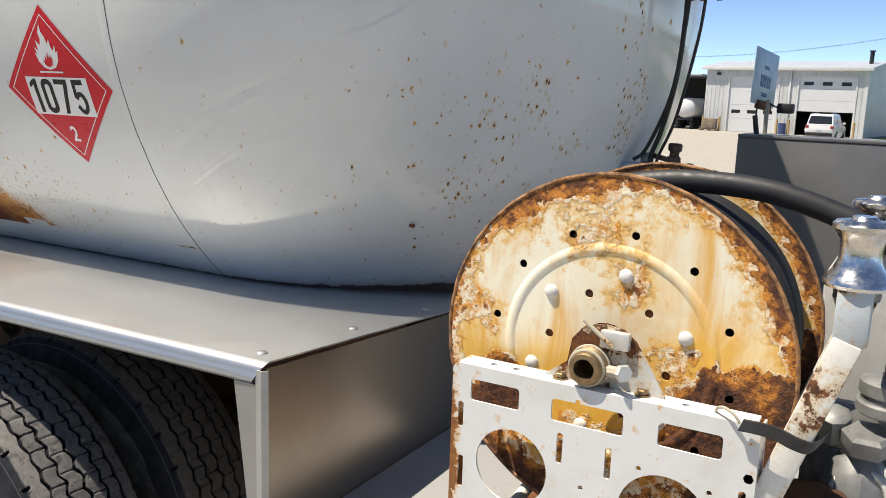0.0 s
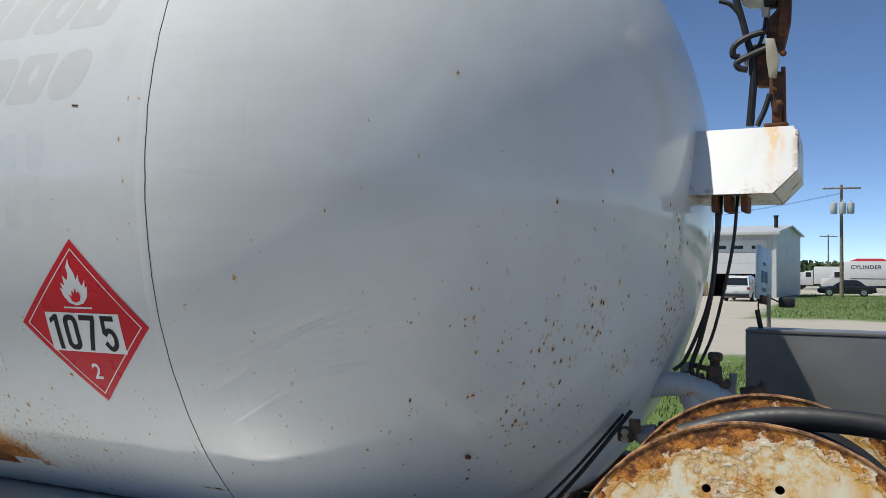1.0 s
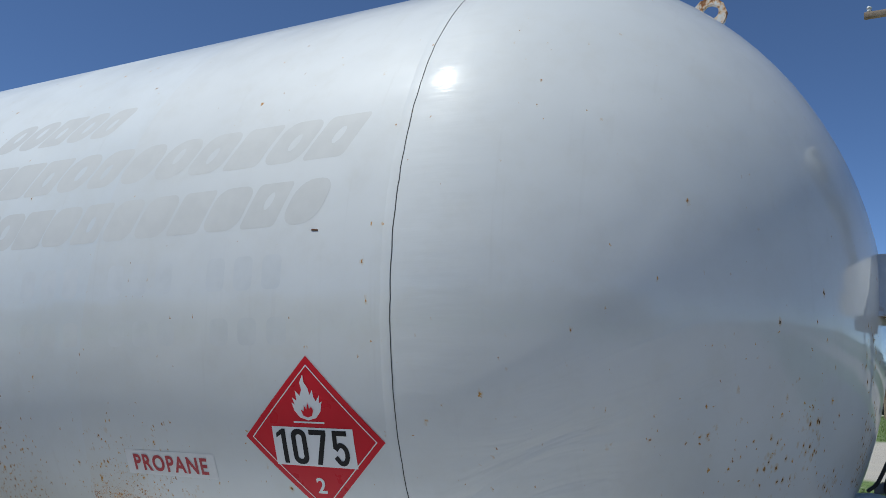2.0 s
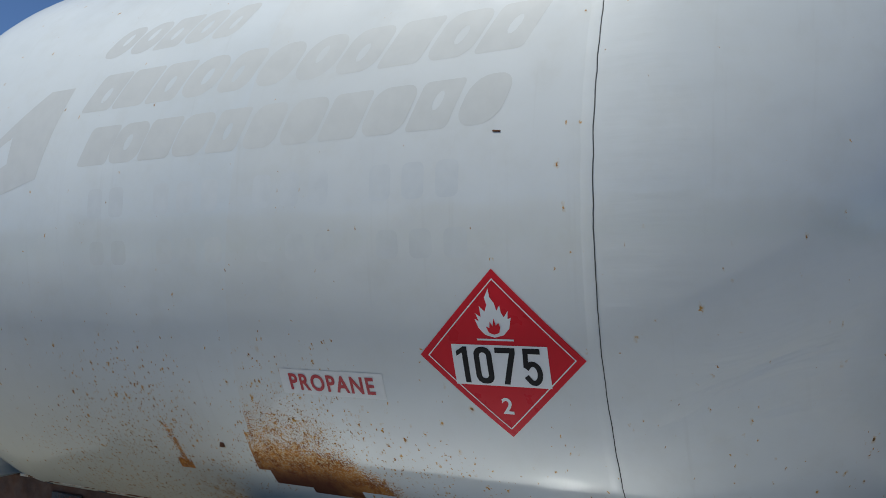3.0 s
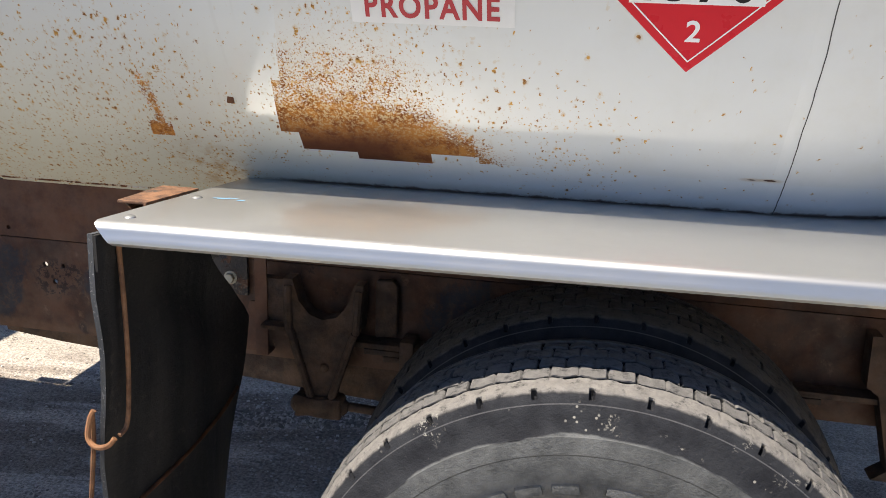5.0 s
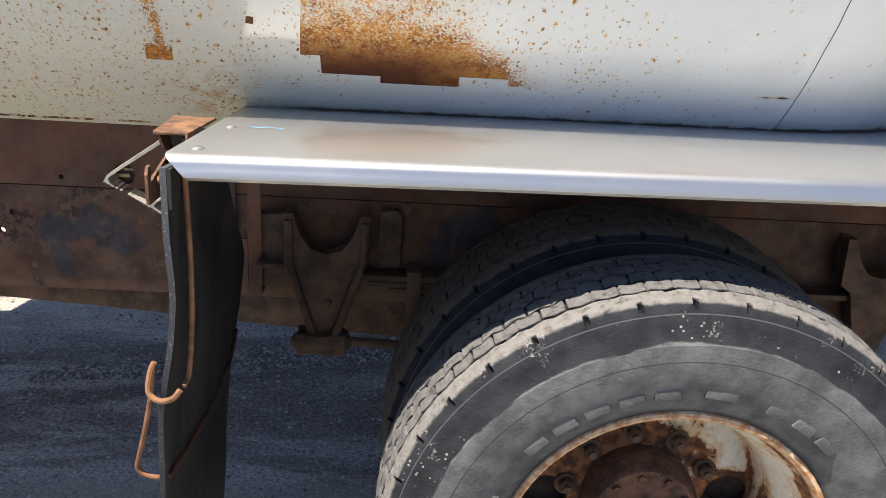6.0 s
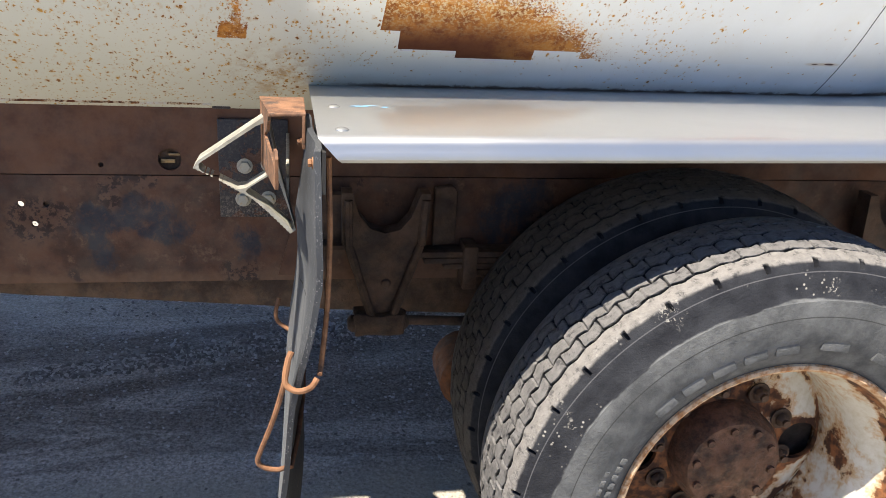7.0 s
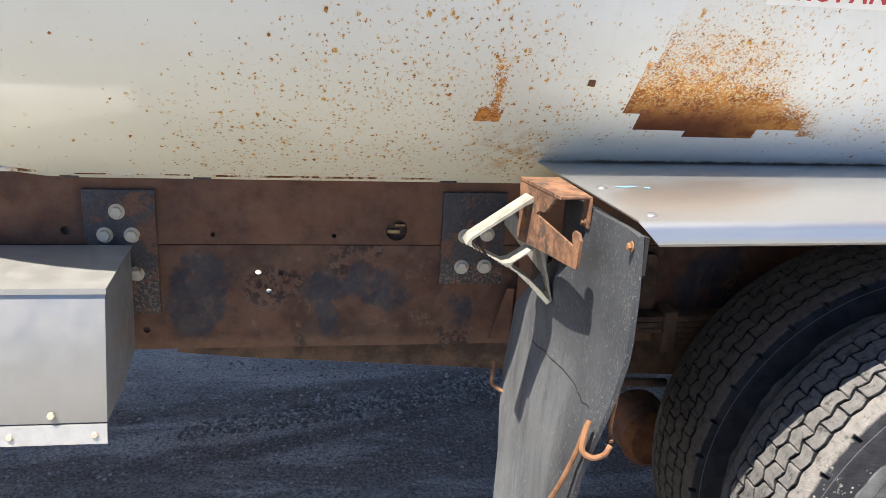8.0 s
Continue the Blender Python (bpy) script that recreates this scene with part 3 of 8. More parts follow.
def yard_ground():
    """Packed tan limestone gravel, paler under the truck with dark oily tracks, darker in a near patch, with grass
    beyond.
    """
    n = Nodes("gravel_yard", 0.95)
    x, y, z = n.split()
    wob = n.math("MULTIPLY_ADD", n.noise(0.35, 4), 5.0, -2.5)
    fine, mid, big = n.noise(90, 5, 0.75), n.noise(14, 5, 0.65), n.noise(0.8, 4)
    c = n.mix(n.span(fine, 0.3, 0.7), (0.25, 0.23, 0.195), (0.47, 0.44, 0.385))
    c = n.mix(n.span(mid, 0.4, 0.72, 0, 0.6), c, (0.37, 0.335, 0.28))
    # paler gravel of stronger contrast under and beside the truck
    under_truck = n.math("MULTIPLY", n.span(y, 6.9, 5.6), n.span(n.math("ADD", y, n.math("MULTIPLY", wob, 0.06)), 4.90, 5.10))
    under_truck = n.math("MULTIPLY", under_truck, n.span(n.noise(1.0, 4, 0.6, stretch=(0.6, 3.2, 1)), 0.2, 0.55, 0.55, 1.0))
    c = n.mix(n.math("MULTIPLY", under_truck, 0.88), c, n.mix(n.span(fine, 0.3, 0.7), (0.20, 0.170, 0.150), (0.78, 0.70, 0.63)))
    drag = n.math("MULTIPLY", under_truck, n.span(n.noise(1.0, 5, 0.65, stretch=(0.9, 4.2, 1), distortion=0.8), 0.42, 0.54, 0, 0.92))
    # two dark oily tracks and a pale line of rubble between them
    lie = n.math("MULTIPLY_ADD", n.noise(4, 4, 0.6), 0.16, -0.08)
    def track(slope, y0, x0, half, soft, amount):
        off = n.math("ADD", n.math("SUBTRACT", n.math("MULTIPLY_ADD", x, -slope, y), y0 - slope * x0), lie)
        return n.math("MULTIPLY", n.math("MULTIPLY", n.span(n.math("ABSOLUTE", off), half, half + soft, amount, 0.0), under_truck), n.span(x, -5.2, -4.7))
    drag = n.math("MAXIMUM", n.math("MULTIPLY", drag, 0.7), n.math("MAXIMUM", track(0.20, 5.765, -4.61, 0.04, 0.06, 0.95), track(0.30, 5.40, -4.53, 0.03, 0.07, 0.75)))
    drag = n.math("MULTIPLY", drag, n.span(n.noise(9, 5, 0.7), 0.28, 0.55, 0.55, 1.0))
    drag = n.math("MULTIPLY", drag, n.math("SUBTRACT", 1.0, track(0.263, 5.69, -4.138, 0.01, 0.05, 0.8)))
    c = n.mix(drag, c, n.mix(n.span(fine, 0.35, 0.65), (0.046, 0.029, 0.021), (0.165, 0.122, 0.094)))
    d, r1, r2 = n.cells(210)
    grit = n.math("MULTIPLY", n.math("MULTIPLY", n.span(d, 0.25, 0.45, 1, 0), n.math("GREATER_THAN", r1, 0.60)), under_truck)
    c = n.mix(n.math("MULTIPLY", grit, n.span(drag, 0.2, 0.8, 0.75, 0.25)), c, n.mix(r2, (0.06, 0.055, 0.05), (0.72, 0.69, 0.65)))
    d, r1, r2 = n.cells(62)
    pebble = n.math("MULTIPLY", n.math("MULTIPLY", n.span(d, 0.30, 0.48, 1, 0), n.math("GREATER_THAN", r1, 0.62)), under_truck)
    pebble = n.math("MULTIPLY", pebble, n.span(drag, 0.1, 0.6, 0.45, 0.10))
    c = n.mix(pebble, c, n.mix(r2, (0.12, 0.123, 0.13), (0.50, 0.49, 0.47)))
    c = n.mix(n.math("MULTIPLY", n.span(big, 0.4, 0.7, 0, 0.35), n.math("MULTIPLY_ADD", under_truck, -0.9, 1.0)), c, (0.44, 0.395, 0.315))
    # darker gravel on the near side, from the wheels towards the front
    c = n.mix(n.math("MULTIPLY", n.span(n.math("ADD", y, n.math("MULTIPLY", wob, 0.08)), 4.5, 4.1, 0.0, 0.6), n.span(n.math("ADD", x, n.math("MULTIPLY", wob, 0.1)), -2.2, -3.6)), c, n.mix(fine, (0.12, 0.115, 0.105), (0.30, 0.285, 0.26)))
    grass = n.mix(n.span(n.noise(6, 5, 0.7), 0.3, 0.7), (0.055, 0.10, 0.018), (0.13, 0.19, 0.045))
    yy = n.math("ADD", y, wob)
    xx = n.math("ADD", x, n.math("MULTIPLY", wob, 0.5))
    near = n.math("MULTIPLY", n.span(yy, 8.0, 8.8), n.math("MULTIPLY", n.span(yy, 23.5, 22), n.span(xx, -5.2, -4.4)))
    far = n.math("MULTIPLY", n.span(yy, 39, 41), n.math("MULTIPLY", n.span(yy, 92, 86), n.span(xx, -4.8, -3.9)))
    rim = n.span(y, 130, 150)
    behind = n.span(yy, -13.0, -15.0)
    lawn = n.math("MAXIMUM", n.math("MAXIMUM", near, far), n.math("MAXIMUM", rim, behind))
    lawn = n.math("MULTIPLY", lawn, n.span(n.noise(2.2, 5, 0.7), 0.30, 0.42))
    c = n.mix(lawn, c, grass)
    n.color(c)
    n.bump(n.math("ADD", n.math("MULTIPLY", fine, 0.8), n.math("MULTIPLY", d, 0.6)), 0.7, 0.012)
    return n.material


M_TANK = tank_paint()
M_GROUND = yard_ground()
M_TYRE_INNER = rubber_tyre(False)
M_TYRE, M_WHEEL, M_FLAP, M_RAIL, M_REEL = rubber_tyre(), wheel_paint(), flap_rubber(), rail_paint(), reel_paint()
M_STEEL = steel("brushed_stainless", (0.50, 0.50, 0.493), 0.42, (4, 160, 160), 0.06)
STEEL_SHADER = M_STEEL.node_tree.nodes["Principled BSDF"]
STEEL_SHADER.inputs["Metallic"].default_value = 0.90
STEEL_SHADER.inputs["Coat Weight"].default_value, STEEL_SHADER.inputs["Coat Roughness"].default_value, STEEL_SHADER.inputs["Coat IOR"].default_value = 0.8, 0.05, 1.8
M_STEEL_BROWN = steel("brown_toned_stainless", (0.42, 0.365, 0.30), 0.30, (160, 6, 160), 0.15)
M_STEEL_DULL = steel("dull_brushed_stainless", (0.46, 0.46, 0.45), 0.45, (160, 6, 160), 0.4)
M_STEEL_DULL.node_tree.nodes["Principled BSDF"].inputs["Metallic"].default_value = 0.45
M_TOOLBOX = plain("light_grey_aluminium_sheet", (0.36, 0.36, 0.35), 0.40, 0.5, 0.12, 9, 0.05)
M_CABINET = plain("grey_galvanised_sheet", (0.21, 0.208, 0.202), 0.38, 0.35, 0.3, 3)
M_CHROME = plain("worn_chrome", (0.70, 0.69, 0.67), 0.24, 1.0, 0.25, 40)
M_ZINC = painted("grimy_zinc_bolt", (0.46, 0.42, 0.33), 0.6, 0.45, 34, (0.20, 0.14, 0.09))
M_BRASS = plain("tarnished_brass", (0.34, 0.24, 0.13), 0.46, 0.75, 0.5, 50)
M_RUST = rusty("brown_rust")
M_RUST_ORANGE = rusty("orange_rusted_steel", (0.12, 0.055, 0.028), (0.32, 0.155, 0.075), 14)


def bracket_rust():
    """Rust-brown folded steel with remains of black paint and pale grime."""
    n = Nodes("brown_rusted_bracket", 0.8)
    c = n.mix(n.span(n.noise(22, 6, 0.7), 0.35, 0.65), (0.10, 0.050, 0.030), (0.27, 0.135, 0.072))
    c = n.mix(n.span(n.noise(19, 5, 0.75), 0.53, 0.62, 0, 0.8), c, (0.035, 0.034, 0.032))
    c = n.mix(n.span(n.noise(60, 4, 0.7), 0.58, 0.70, 0, 0.5), c, (0.36, 0.20, 0.11))
    n.color(c).bump(n.noise(110, 5, 0.7), 0.5, 0.002)
    return n.material


M_BRACKET = bracket_rust()
M_SPRING = rusty("muddy_rusted_spring_steel", (0.040, 0.025, 0.018), (0.115, 0.068, 0.042), 11, 0.85, 0.8)


def plate_paint():
    """Black plate paint that flakes off in rusty patches, with pale grit caught low down."""
    n = Nodes("flaking_black_plate", 0.6)
    x, y, z = n.split()
    c = n.mix(n.span(n.noise(11, 5, 0.65), 0.35, 0.65), (0.013, 0.015, 0.022), (0.040, 0.032, 0.032))
    flaked = n.span(n.noise(17, 6, 0.72), 0.53, 0.58)
    c = n.mix(flaked, c, n.mix(n.noise(60, 4, 0.7), (0.055, 0.026, 0.016), (0.16, 0.075, 0.045)))
    grit = n.math("MULTIPLY", n.span(n.noise(120, 5, 0.75), 0.50, 0.57), n.span(n.math("MULTIPLY_ADD", n.noise(14, 3), 0.06, z), 1.01, 0.96, 0.08, 0.42))
    c = n.mix(grit, c, (0.30, 0.255, 0.20))
    n.color(c).rough(n.math("MULTIPLY_ADD", flaked, 0.25, 0.55))
    n.bump(n.math("ADD", n.noise(90, 4, 0.7), n.math("ADD", grit, flaked)), 0.5, 0.003)
    return n.material


M_BLACK_PLATE = plate_paint()


def spotted_white():
    """White panel paint with rust that creeps in from the outer edge and a few orange spots."""
    n = Nodes("rust_spotted_white_paint", 0.36)
    x, y, z = n.split()
    c = n.mix(n.span(n.noise(10, 5, 0.6), 0.4, 0.75), (0.72, 0.73, 0.72), (0.63, 0.63, 0.59))
    edge = n.math("MULTIPLY", n.span(x, -1.262, -1.292, 0.0, 0.27), n.span(z, 1.10, 1.31, 1.0, 0.45))
    eaten = n.math("ADD", n.math("MULTIPLY_ADD", n.noise(26, 6, 0.7), 0.7, n.math("MULTIPLY", n.noise(90, 4, 0.7), 0.3)), edge)
    c = n.mix(n.span(eaten, 0.555, 0.66, 0.0, 0.75), c, (0.66, 0.38, 0.12))
    bare = n.span(eaten, 0.64, 0.67)
    c = n.mix(bare, c, n.mix(n.noise(80, 4), (0.10, 0.035, 0.014), (0.42, 0.17, 0.04)))
    n.color(c).rough(n.math("MULTIPLY_ADD", bare, 0.45, 0.36))
    n.bump(n.math("SUBTRACT", n.noise(30, 4), bare), 0.25, 0.002)
    return n.material


M_WHITE_RUST = spotted_white()
M_WHITE_ARM = painted("chipped_white_arm_paint", (0.74, 0.73, 0.67), 0.42, 0.50, 15)


def streaked_beam():
    """White bracket paint with an orange rust run below the lamp's foot."""
    n = Nodes("rust_run_white_bracket_paint", 0.38)
    x, y, z = n.split()
    c = n.mix(n.span(n.noise(6, 5, 0.65), 0.4, 0.75), (0.66, 0.67, 0.665), (0.58, 0.58, 0.55))
    wob = n.math("MULTIPLY_ADD", n.noise(9, 4, 0.6), 0.05, -0.025)
    off = n.math("ABSOLUTE", n.math("ADD", n.math("ADD", x, 1.102), wob))
    run = n.math("MULTIPLY", n.span(off, 0.006, 0.030, 1, 0), n.span(z, 2.06, 2.215, 0.15, 0.85))
    run = n.math("MULTIPLY", run, n.span(n.noise(1.0, 5, 0.7, stretch=(70, 70, 9)), 0.3, 0.6))
    c = n.mix(run, c, (0.66, 0.40, 0.14))
    foot = n.math("MULTIPLY", n.span(z, 2.085, 2.04), n.span(n.noise(40, 5, 0.7), 0.5, 0.62))
    c = n.mix(n.math("MULTIPLY", foot, 0.5), c, (0.36, 0.20, 0.09))
    tip = n.math("MULTIPLY", n.span(x, -1.062, -1.046), n.span(n.noise(30, 5, 0.7), 0.42, 0.55))
    c = n.mix(n.math("MULTIPLY", tip, 0.55), c, (0.30, 0.13, 0.045))
    n.color(c).bump(n.noise(30, 4), 0.2, 0.002)
    return n.material


M_WHITE_BEAM = streaked_beam()
M_PIPE = painted("pale_blue_pipe_paint", (0.50, 0.55, 0.575), 0.46, 0.40, 12)
M_SADDLE = painted("flaking_saddle_paint", (0.58, 0.58, 0.54), 0.5, 0.75, 16)
M_LINK = painted("chipped_cream_link_paint", (0.42, 0.39, 0.30), 0.5, 0.5, 22)
M_CAST = plain("weathered_cast_aluminium", (0.40, 0.385, 0.33), 0.5, 0.15, 0.4, 40)
M_ALU = plain("cast_aluminium", (0.72, 0.71, 0.67), 0.42, 0.5, 0.15, 30)
M_FITTING = plain("weathered_grey_casting", (0.27, 0.275, 0.27), 0.5, 0.3, 0.4, 30)
M_HOSE = plain("black_hose_rubber", (0.022, 0.022, 0.024), 0.52, 0, 0.3, 30)
M_SMEAR = painted("blue_white_paint_smear", (0.16, 0.34, 0.50), 0.6, 0.0, 60, (0.40, 0.42, 0.43))
M_CABLE = plain("black_cable", (0.016, 0.016, 0.018), 0.5)


def flap_back():
    """Back of the mud flap: black rubber with dried mud that ran down in folds."""
    n = Nodes("muddy_black_rubber", 0.65)
    runs = n.noise(1.0, 3, 0.5, stretch=(5, 9, 1.4))
    c = n.mix(n.span(runs, 0.40, 0.62), (0.012, 0.012, 0.012), (0.034, 0.031, 0.028))
    c = n.mix(n.span(n.noise(26, 6, 0.78), 0.55, 0.68, 0, 0.8), c, (0.070, 0.060, 0.050))
    n.color(c).bump(n.math("ADD", n.math("MULTIPLY", n.noise(45, 5, 0.7), 0.5), n.math("MULTIPLY", runs, 3.0)), 0.6, 0.008)
    return n.material


M_FLAP_BACK = flap_back()
M_STRAP = plain("black_rubber_strap", (0.028, 0.028, 0.03), 0.5)
M_RED = plain("red_placard_vinyl", (0.62, 0.014, 0.028), 0.33, 0, 0.10, 8, 0.02)
M_WHITE_VINYL = plain("white_vinyl", (0.78, 0.78, 0.77), 0.35, 0, 0.05, 10, 0.02)
M_BLACK_VINYL = plain("black_vinyl", (0.012, 0.012, 0.014), 0.35, 0, 0.05, 10, 0.02)
for vinyl in (M_RED, M_BLACK_VINYL):
    vinyl.node_tree.nodes["Principled BSDF"].inputs["Specular IOR Level"].default_value = 0.22
M_RED_INK = plain("red_lettering_vinyl", (0.42, 0.025, 0.035), 0.38, 0, 0.1, 10, 0.02)
M_LABEL = plain("weathered_white_label", (0.70, 0.70, 0.68), 0.4, 0, 0.08, 20, 0.02)
M_GHOST = ghost_paint("faded_decal_residue", (0.615, 0.618, 0.588))
M_GHOST_FAINT = ghost_paint("faint_decal_residue", (0.642, 0.660, 0.650))
M_SEAM = plain("dark_weld_line", (0.055, 0.055, 0.052), 0.7, 0, 0.4, 60)


# ---------------------------------------------------------------- building helpers
from mathutils.geometry import delaunay_2d_cdt

WORLD_OF = {}
SMOOTH = radians(38)


def finish(bm, name, material):
    bmesh.ops.recalc_face_normals(bm, faces=bm.faces)
    for f in bm.faces:
        f.smooth = True
    for e in bm.edges:
        e.smooth = len(e.link_faces) == 2 and e.calc_face_angle(0) < SMOOTH
    mesh = bpy.data.meshes.new(name)
    bm.to_mesh(mesh)
    bm.free()
    for m in (material if isinstance(material, (list, tuple)) else [material]):
        mesh.materials.append(m)
    return mesh


def part(name, bm, material, parent, label="", at=(0, 0, 0), turn=None):
    """Links a bmesh (or a ready mesh) as one mesh object under a thing or a part."""
    mesh = bm if isinstance(bm, bpy.types.Mesh) else finish(bm, name, material)
    ob = new(name, mesh)
    place = Matrix.Translation(at) @ (turn or Matrix.Identity(4))
    ob.parent = parent
    ob.matrix_parent_inverse = WORLD_OF[parent].inverted()
    ob.matrix_basis = place
    WORLD_OF[ob] = place
    return tagged(ob, label)


def thing(name, at, label, category, group="", kind=""):
    """An empty at the base of a thing, to hold its parts."""
    ob = new(name)
    ob.empty_display_size = 0.1
    ob.matrix_basis = Matrix.Translation(at)
    WORLD_OF[ob] = Matrix.Translation(at)
    return tagged(ob, label, category, group, kind)


def single(name, bm, material, label, category, group="", kind="", at=(0, 0, 0)):
    ob = new(name, finish(bm, name, material))
    ob.matrix_basis = Matrix.Translation(at)
    WORLD_OF[ob] = Matrix.Translation(at)
    return tagged(ob, label, category, group, kind)


def box(bm, x0, x1, y0, y1, z0, z1, bevel=0.0, matrix=None):
    made = bmesh.ops.create_cube(bm, size=1)["verts"]
    for v in made:
        v.co = Vector(((x0 + x1) / 2 + v.co.x * (x1 - x0), (y0 + y1) / 2 + v.co.y * (y1 - y0), (z0 + z1) / 2 + v.co.z * (z1 - z0)))
    if bevel:
        edges = list({e for v in made for e in v.link_edges})
        made = list({v for f in bmesh.ops.bevel(bm, geom=edges, offset=bevel, segments=2, affect="EDGES", profile=0.5)["faces"] for v in f.verts} | {v for v in made if v.is_valid})
    if matrix:
        bmesh.ops.transform(bm, matrix=matrix, verts=made)
    return bm


def boxed(*args, **kw):
    return box(bmesh.new(), *args, **kw)


def axis_frame(p0, p1):
    """A matrix whose z axis runs from p0 to p1, with its origin in p0."""
    d = Vector(p1) - Vector(p0)
    return Matrix.Translation(p0) @ d.to_track_quat("Z", "Y").to_matrix().to_4x4(), d.length


def lathe(bm, profile, matrix=None, seg=32, start=0.0, sweep=2 * math.pi):
    """Turns a profile of (radius, height) round z. A closed turn unless sweep is less."""
    full = sweep > 6.28
    matrix = matrix or Matrix.Identity(4)
    rings = []
    for i in range(seg if full else seg + 1):
        a = start + sweep * i / seg
        rings.append([bm.verts.new(matrix @ Vector((r * math.cos(a), r * math.sin(a), h))) for r, h in profile])
    for i in range(seg):
        a, b = rings[i], rings[(i + 1) % len(rings)]
        for j in range(len(profile) - 1):
            bm.faces.new((a[j], b[j], b[j + 1], a[j + 1]))
    if full:
        for j in (0, len(profile) - 1):
            if 0 < profile[j][0]:
                loop = [r[j] for r in rings]
                if profile[j][0] < 0.0006:
                    bmesh.ops.pointmerge(bm, verts=loop, merge_co=loop[0].co)
    return bm


def rod(bm, p0, p1, r, seg=14, r1=None, bevel=0.0):
    """A closed cylinder or cone between two points."""
    m, length = axis_frame(p0, p1)
    r1 = r if r1 is None else r1
    b = min(bevel, r * 0.45, length * 0.45)
    rows = [(r - b, 0), (r, b), (r1, length - b), (r1 - b, length)] if b else [(r, 0), (r1, length)]
    rings = [[bm.verts.new(m @ Vector((q * math.cos(2 * math.pi * i / seg), q * math.sin(2 * math.pi * i / seg), h))) for i in range(seg)] for q, h in rows]
    for a, c in zip(rings, rings[1:]):
        for i in range(seg):
            bm.faces.new((a[i], a[(i + 1) % seg], c[(i + 1) % seg], c[i]))
    bm.faces.new(rings[0][::-1])
    bm.faces.new(rings[-1])
    return bm


def curve_points(points, steps=8):
    """A smooth line through the points."""
    p = [Vector(q) for q in points]
    p = [2 * p[0] - p[1]] + p + [2 * p[-1] - p[-2]]
    out = []
    for i in range(1, len(p) - 2):
        a, b, c, d = p[i - 1:i + 3]
        for k in range(steps):
            t = k / steps
            out.append(0.5 * (2 * b + (c - a) * t + (2 * a - 5 * b + 4 * c - d) * t * t + (3 * b - a - 3 * c + d) * t ** 3))
    return out + [p[-2]]


def pipe(bm, points, r, seg=10, steps=8, smooth=True):
    """A round tube swept along a line."""
    line = curve_points(points, steps) if smooth else [Vector(q) for q in points]
    side, rings = None, []
    for i, c in enumerate(line):
        way = (line[min(i + 1, len(line) - 1)] - line[max(i - 1, 0)]).normalized()
        side = (side or way.orthogonal())
        side = (side - way * side.dot(way)).normalized()
        up = way.cross(side)
        rings.append([bm.verts.new(c + r * (side * math.cos(2 * math.pi * k / seg) + up * math.sin(2 * math.pi * k / seg))) for k in range(seg)])
    for a, b in zip(rings, rings[1:]):
        for k in range(seg):
            bm.faces.new((a[k], a[(k + 1) % seg], b[(k + 1) % seg], b[k]))
    bm.faces.new(rings[0][::-1])
    bm.faces.new(rings[-1])
    return bm


def ellipse(cx, cz, r, seg=20, rz=None):
    return [(cx + r * math.cos(2 * math.pi * i / seg), cz + (rz or r) * math.sin(2 * math.pi * i / seg)) for i in range(seg)]


def rounded(x0, x1, z0, z1, r=0.006, seg=4):
    out = []
    for cx, cz, a0 in ((x1 - r, z1 - r, 0), (x0 + r, z1 - r, 90), (x0 + r, z0 + r, 180), (x1 - r, z0 + r, 270)):
        out += [(cx + r * math.cos(radians(a0 + 90 * i / seg)), cz + r * math.sin(radians(a0 + 90 * i / seg))) for i in range(seg + 1)]
    return out


def inside(p, loop):
    """Whether the point lies within the closed loop."""
    hit = False
    for (x0, y0), (x1, y1) in zip(loop, loop[1:] + loop[:1]):
        if (y0 > p[1]) != (y1 > p[1]) and p[0] < (x1 - x0) * (p[1] - y0) / (y1 - y0) + x0:
            hit = not hit
    return hit


def tiled(outline, holes=()):
    """Points and triangles of a flat outline with holes."""
    loops = [[(float(u), float(v)) for u, v in l] for l in (outline, *holes)]
    pts, edges = [], []
    for l in loops:
        n0 = len(pts)
        pts += [Vector(p) for p in l]
        edges += [(n0 + i, n0 + (i + 1) % len(l)) for i in range(len(l))]
    co, _, faces = delaunay_2d_cdt(pts, edges, [], 0, 1e-6)[:3]
    keep = []
    for f in faces:
        c = sum((co[i] for i in f), Vector((0, 0))) / len(f)
        if inside(c, loops[0]) and not any(inside(c, l) for l in loops[1:]):
            keep.append(tuple(f))
    return [tuple(c) for c in co], keep


def sheet(outline, holes=(), thick=0.004, matrix=None):
    """A flat plate with real holes: outline in (u, v), thickness along w."""
    co, faces = tiled(outline, holes)
    bm = bmesh.new()
    vs = [bm.verts.new((u, v, 0)) for u, v in co]
    flat = [bm.faces.new([vs[i] for i in f]) for f in faces]
    grown = bmesh.ops.extrude_face_region(bm, geom=flat, use_keep_orig=True)["geom"]
    for v in grown:
        if isinstance(v, bmesh.types.BMVert):
            v.co.z += thick
    bmesh.ops.delete(bm, geom=[v for v in bm.verts if not v.link_faces], context="VERTS")
    if matrix:
        bmesh.ops.transform(bm, matrix=matrix, verts=bm.verts)
    return bm


def bm_bevel(bm, w):
    bmesh.ops.bevel(bm, geom=list(bm.edges), offset=w, segments=2, affect="EDGES", profile=0.5)
    return bm


def facing(y):
    """Plate axes for a plate that faces the walk: u along x, v up, thickness away from it."""
    return Matrix(((1, 0, 0, 0), (0, 0, 1, y), (0, 1, 0, 0), (0, 0, 0, 1)))


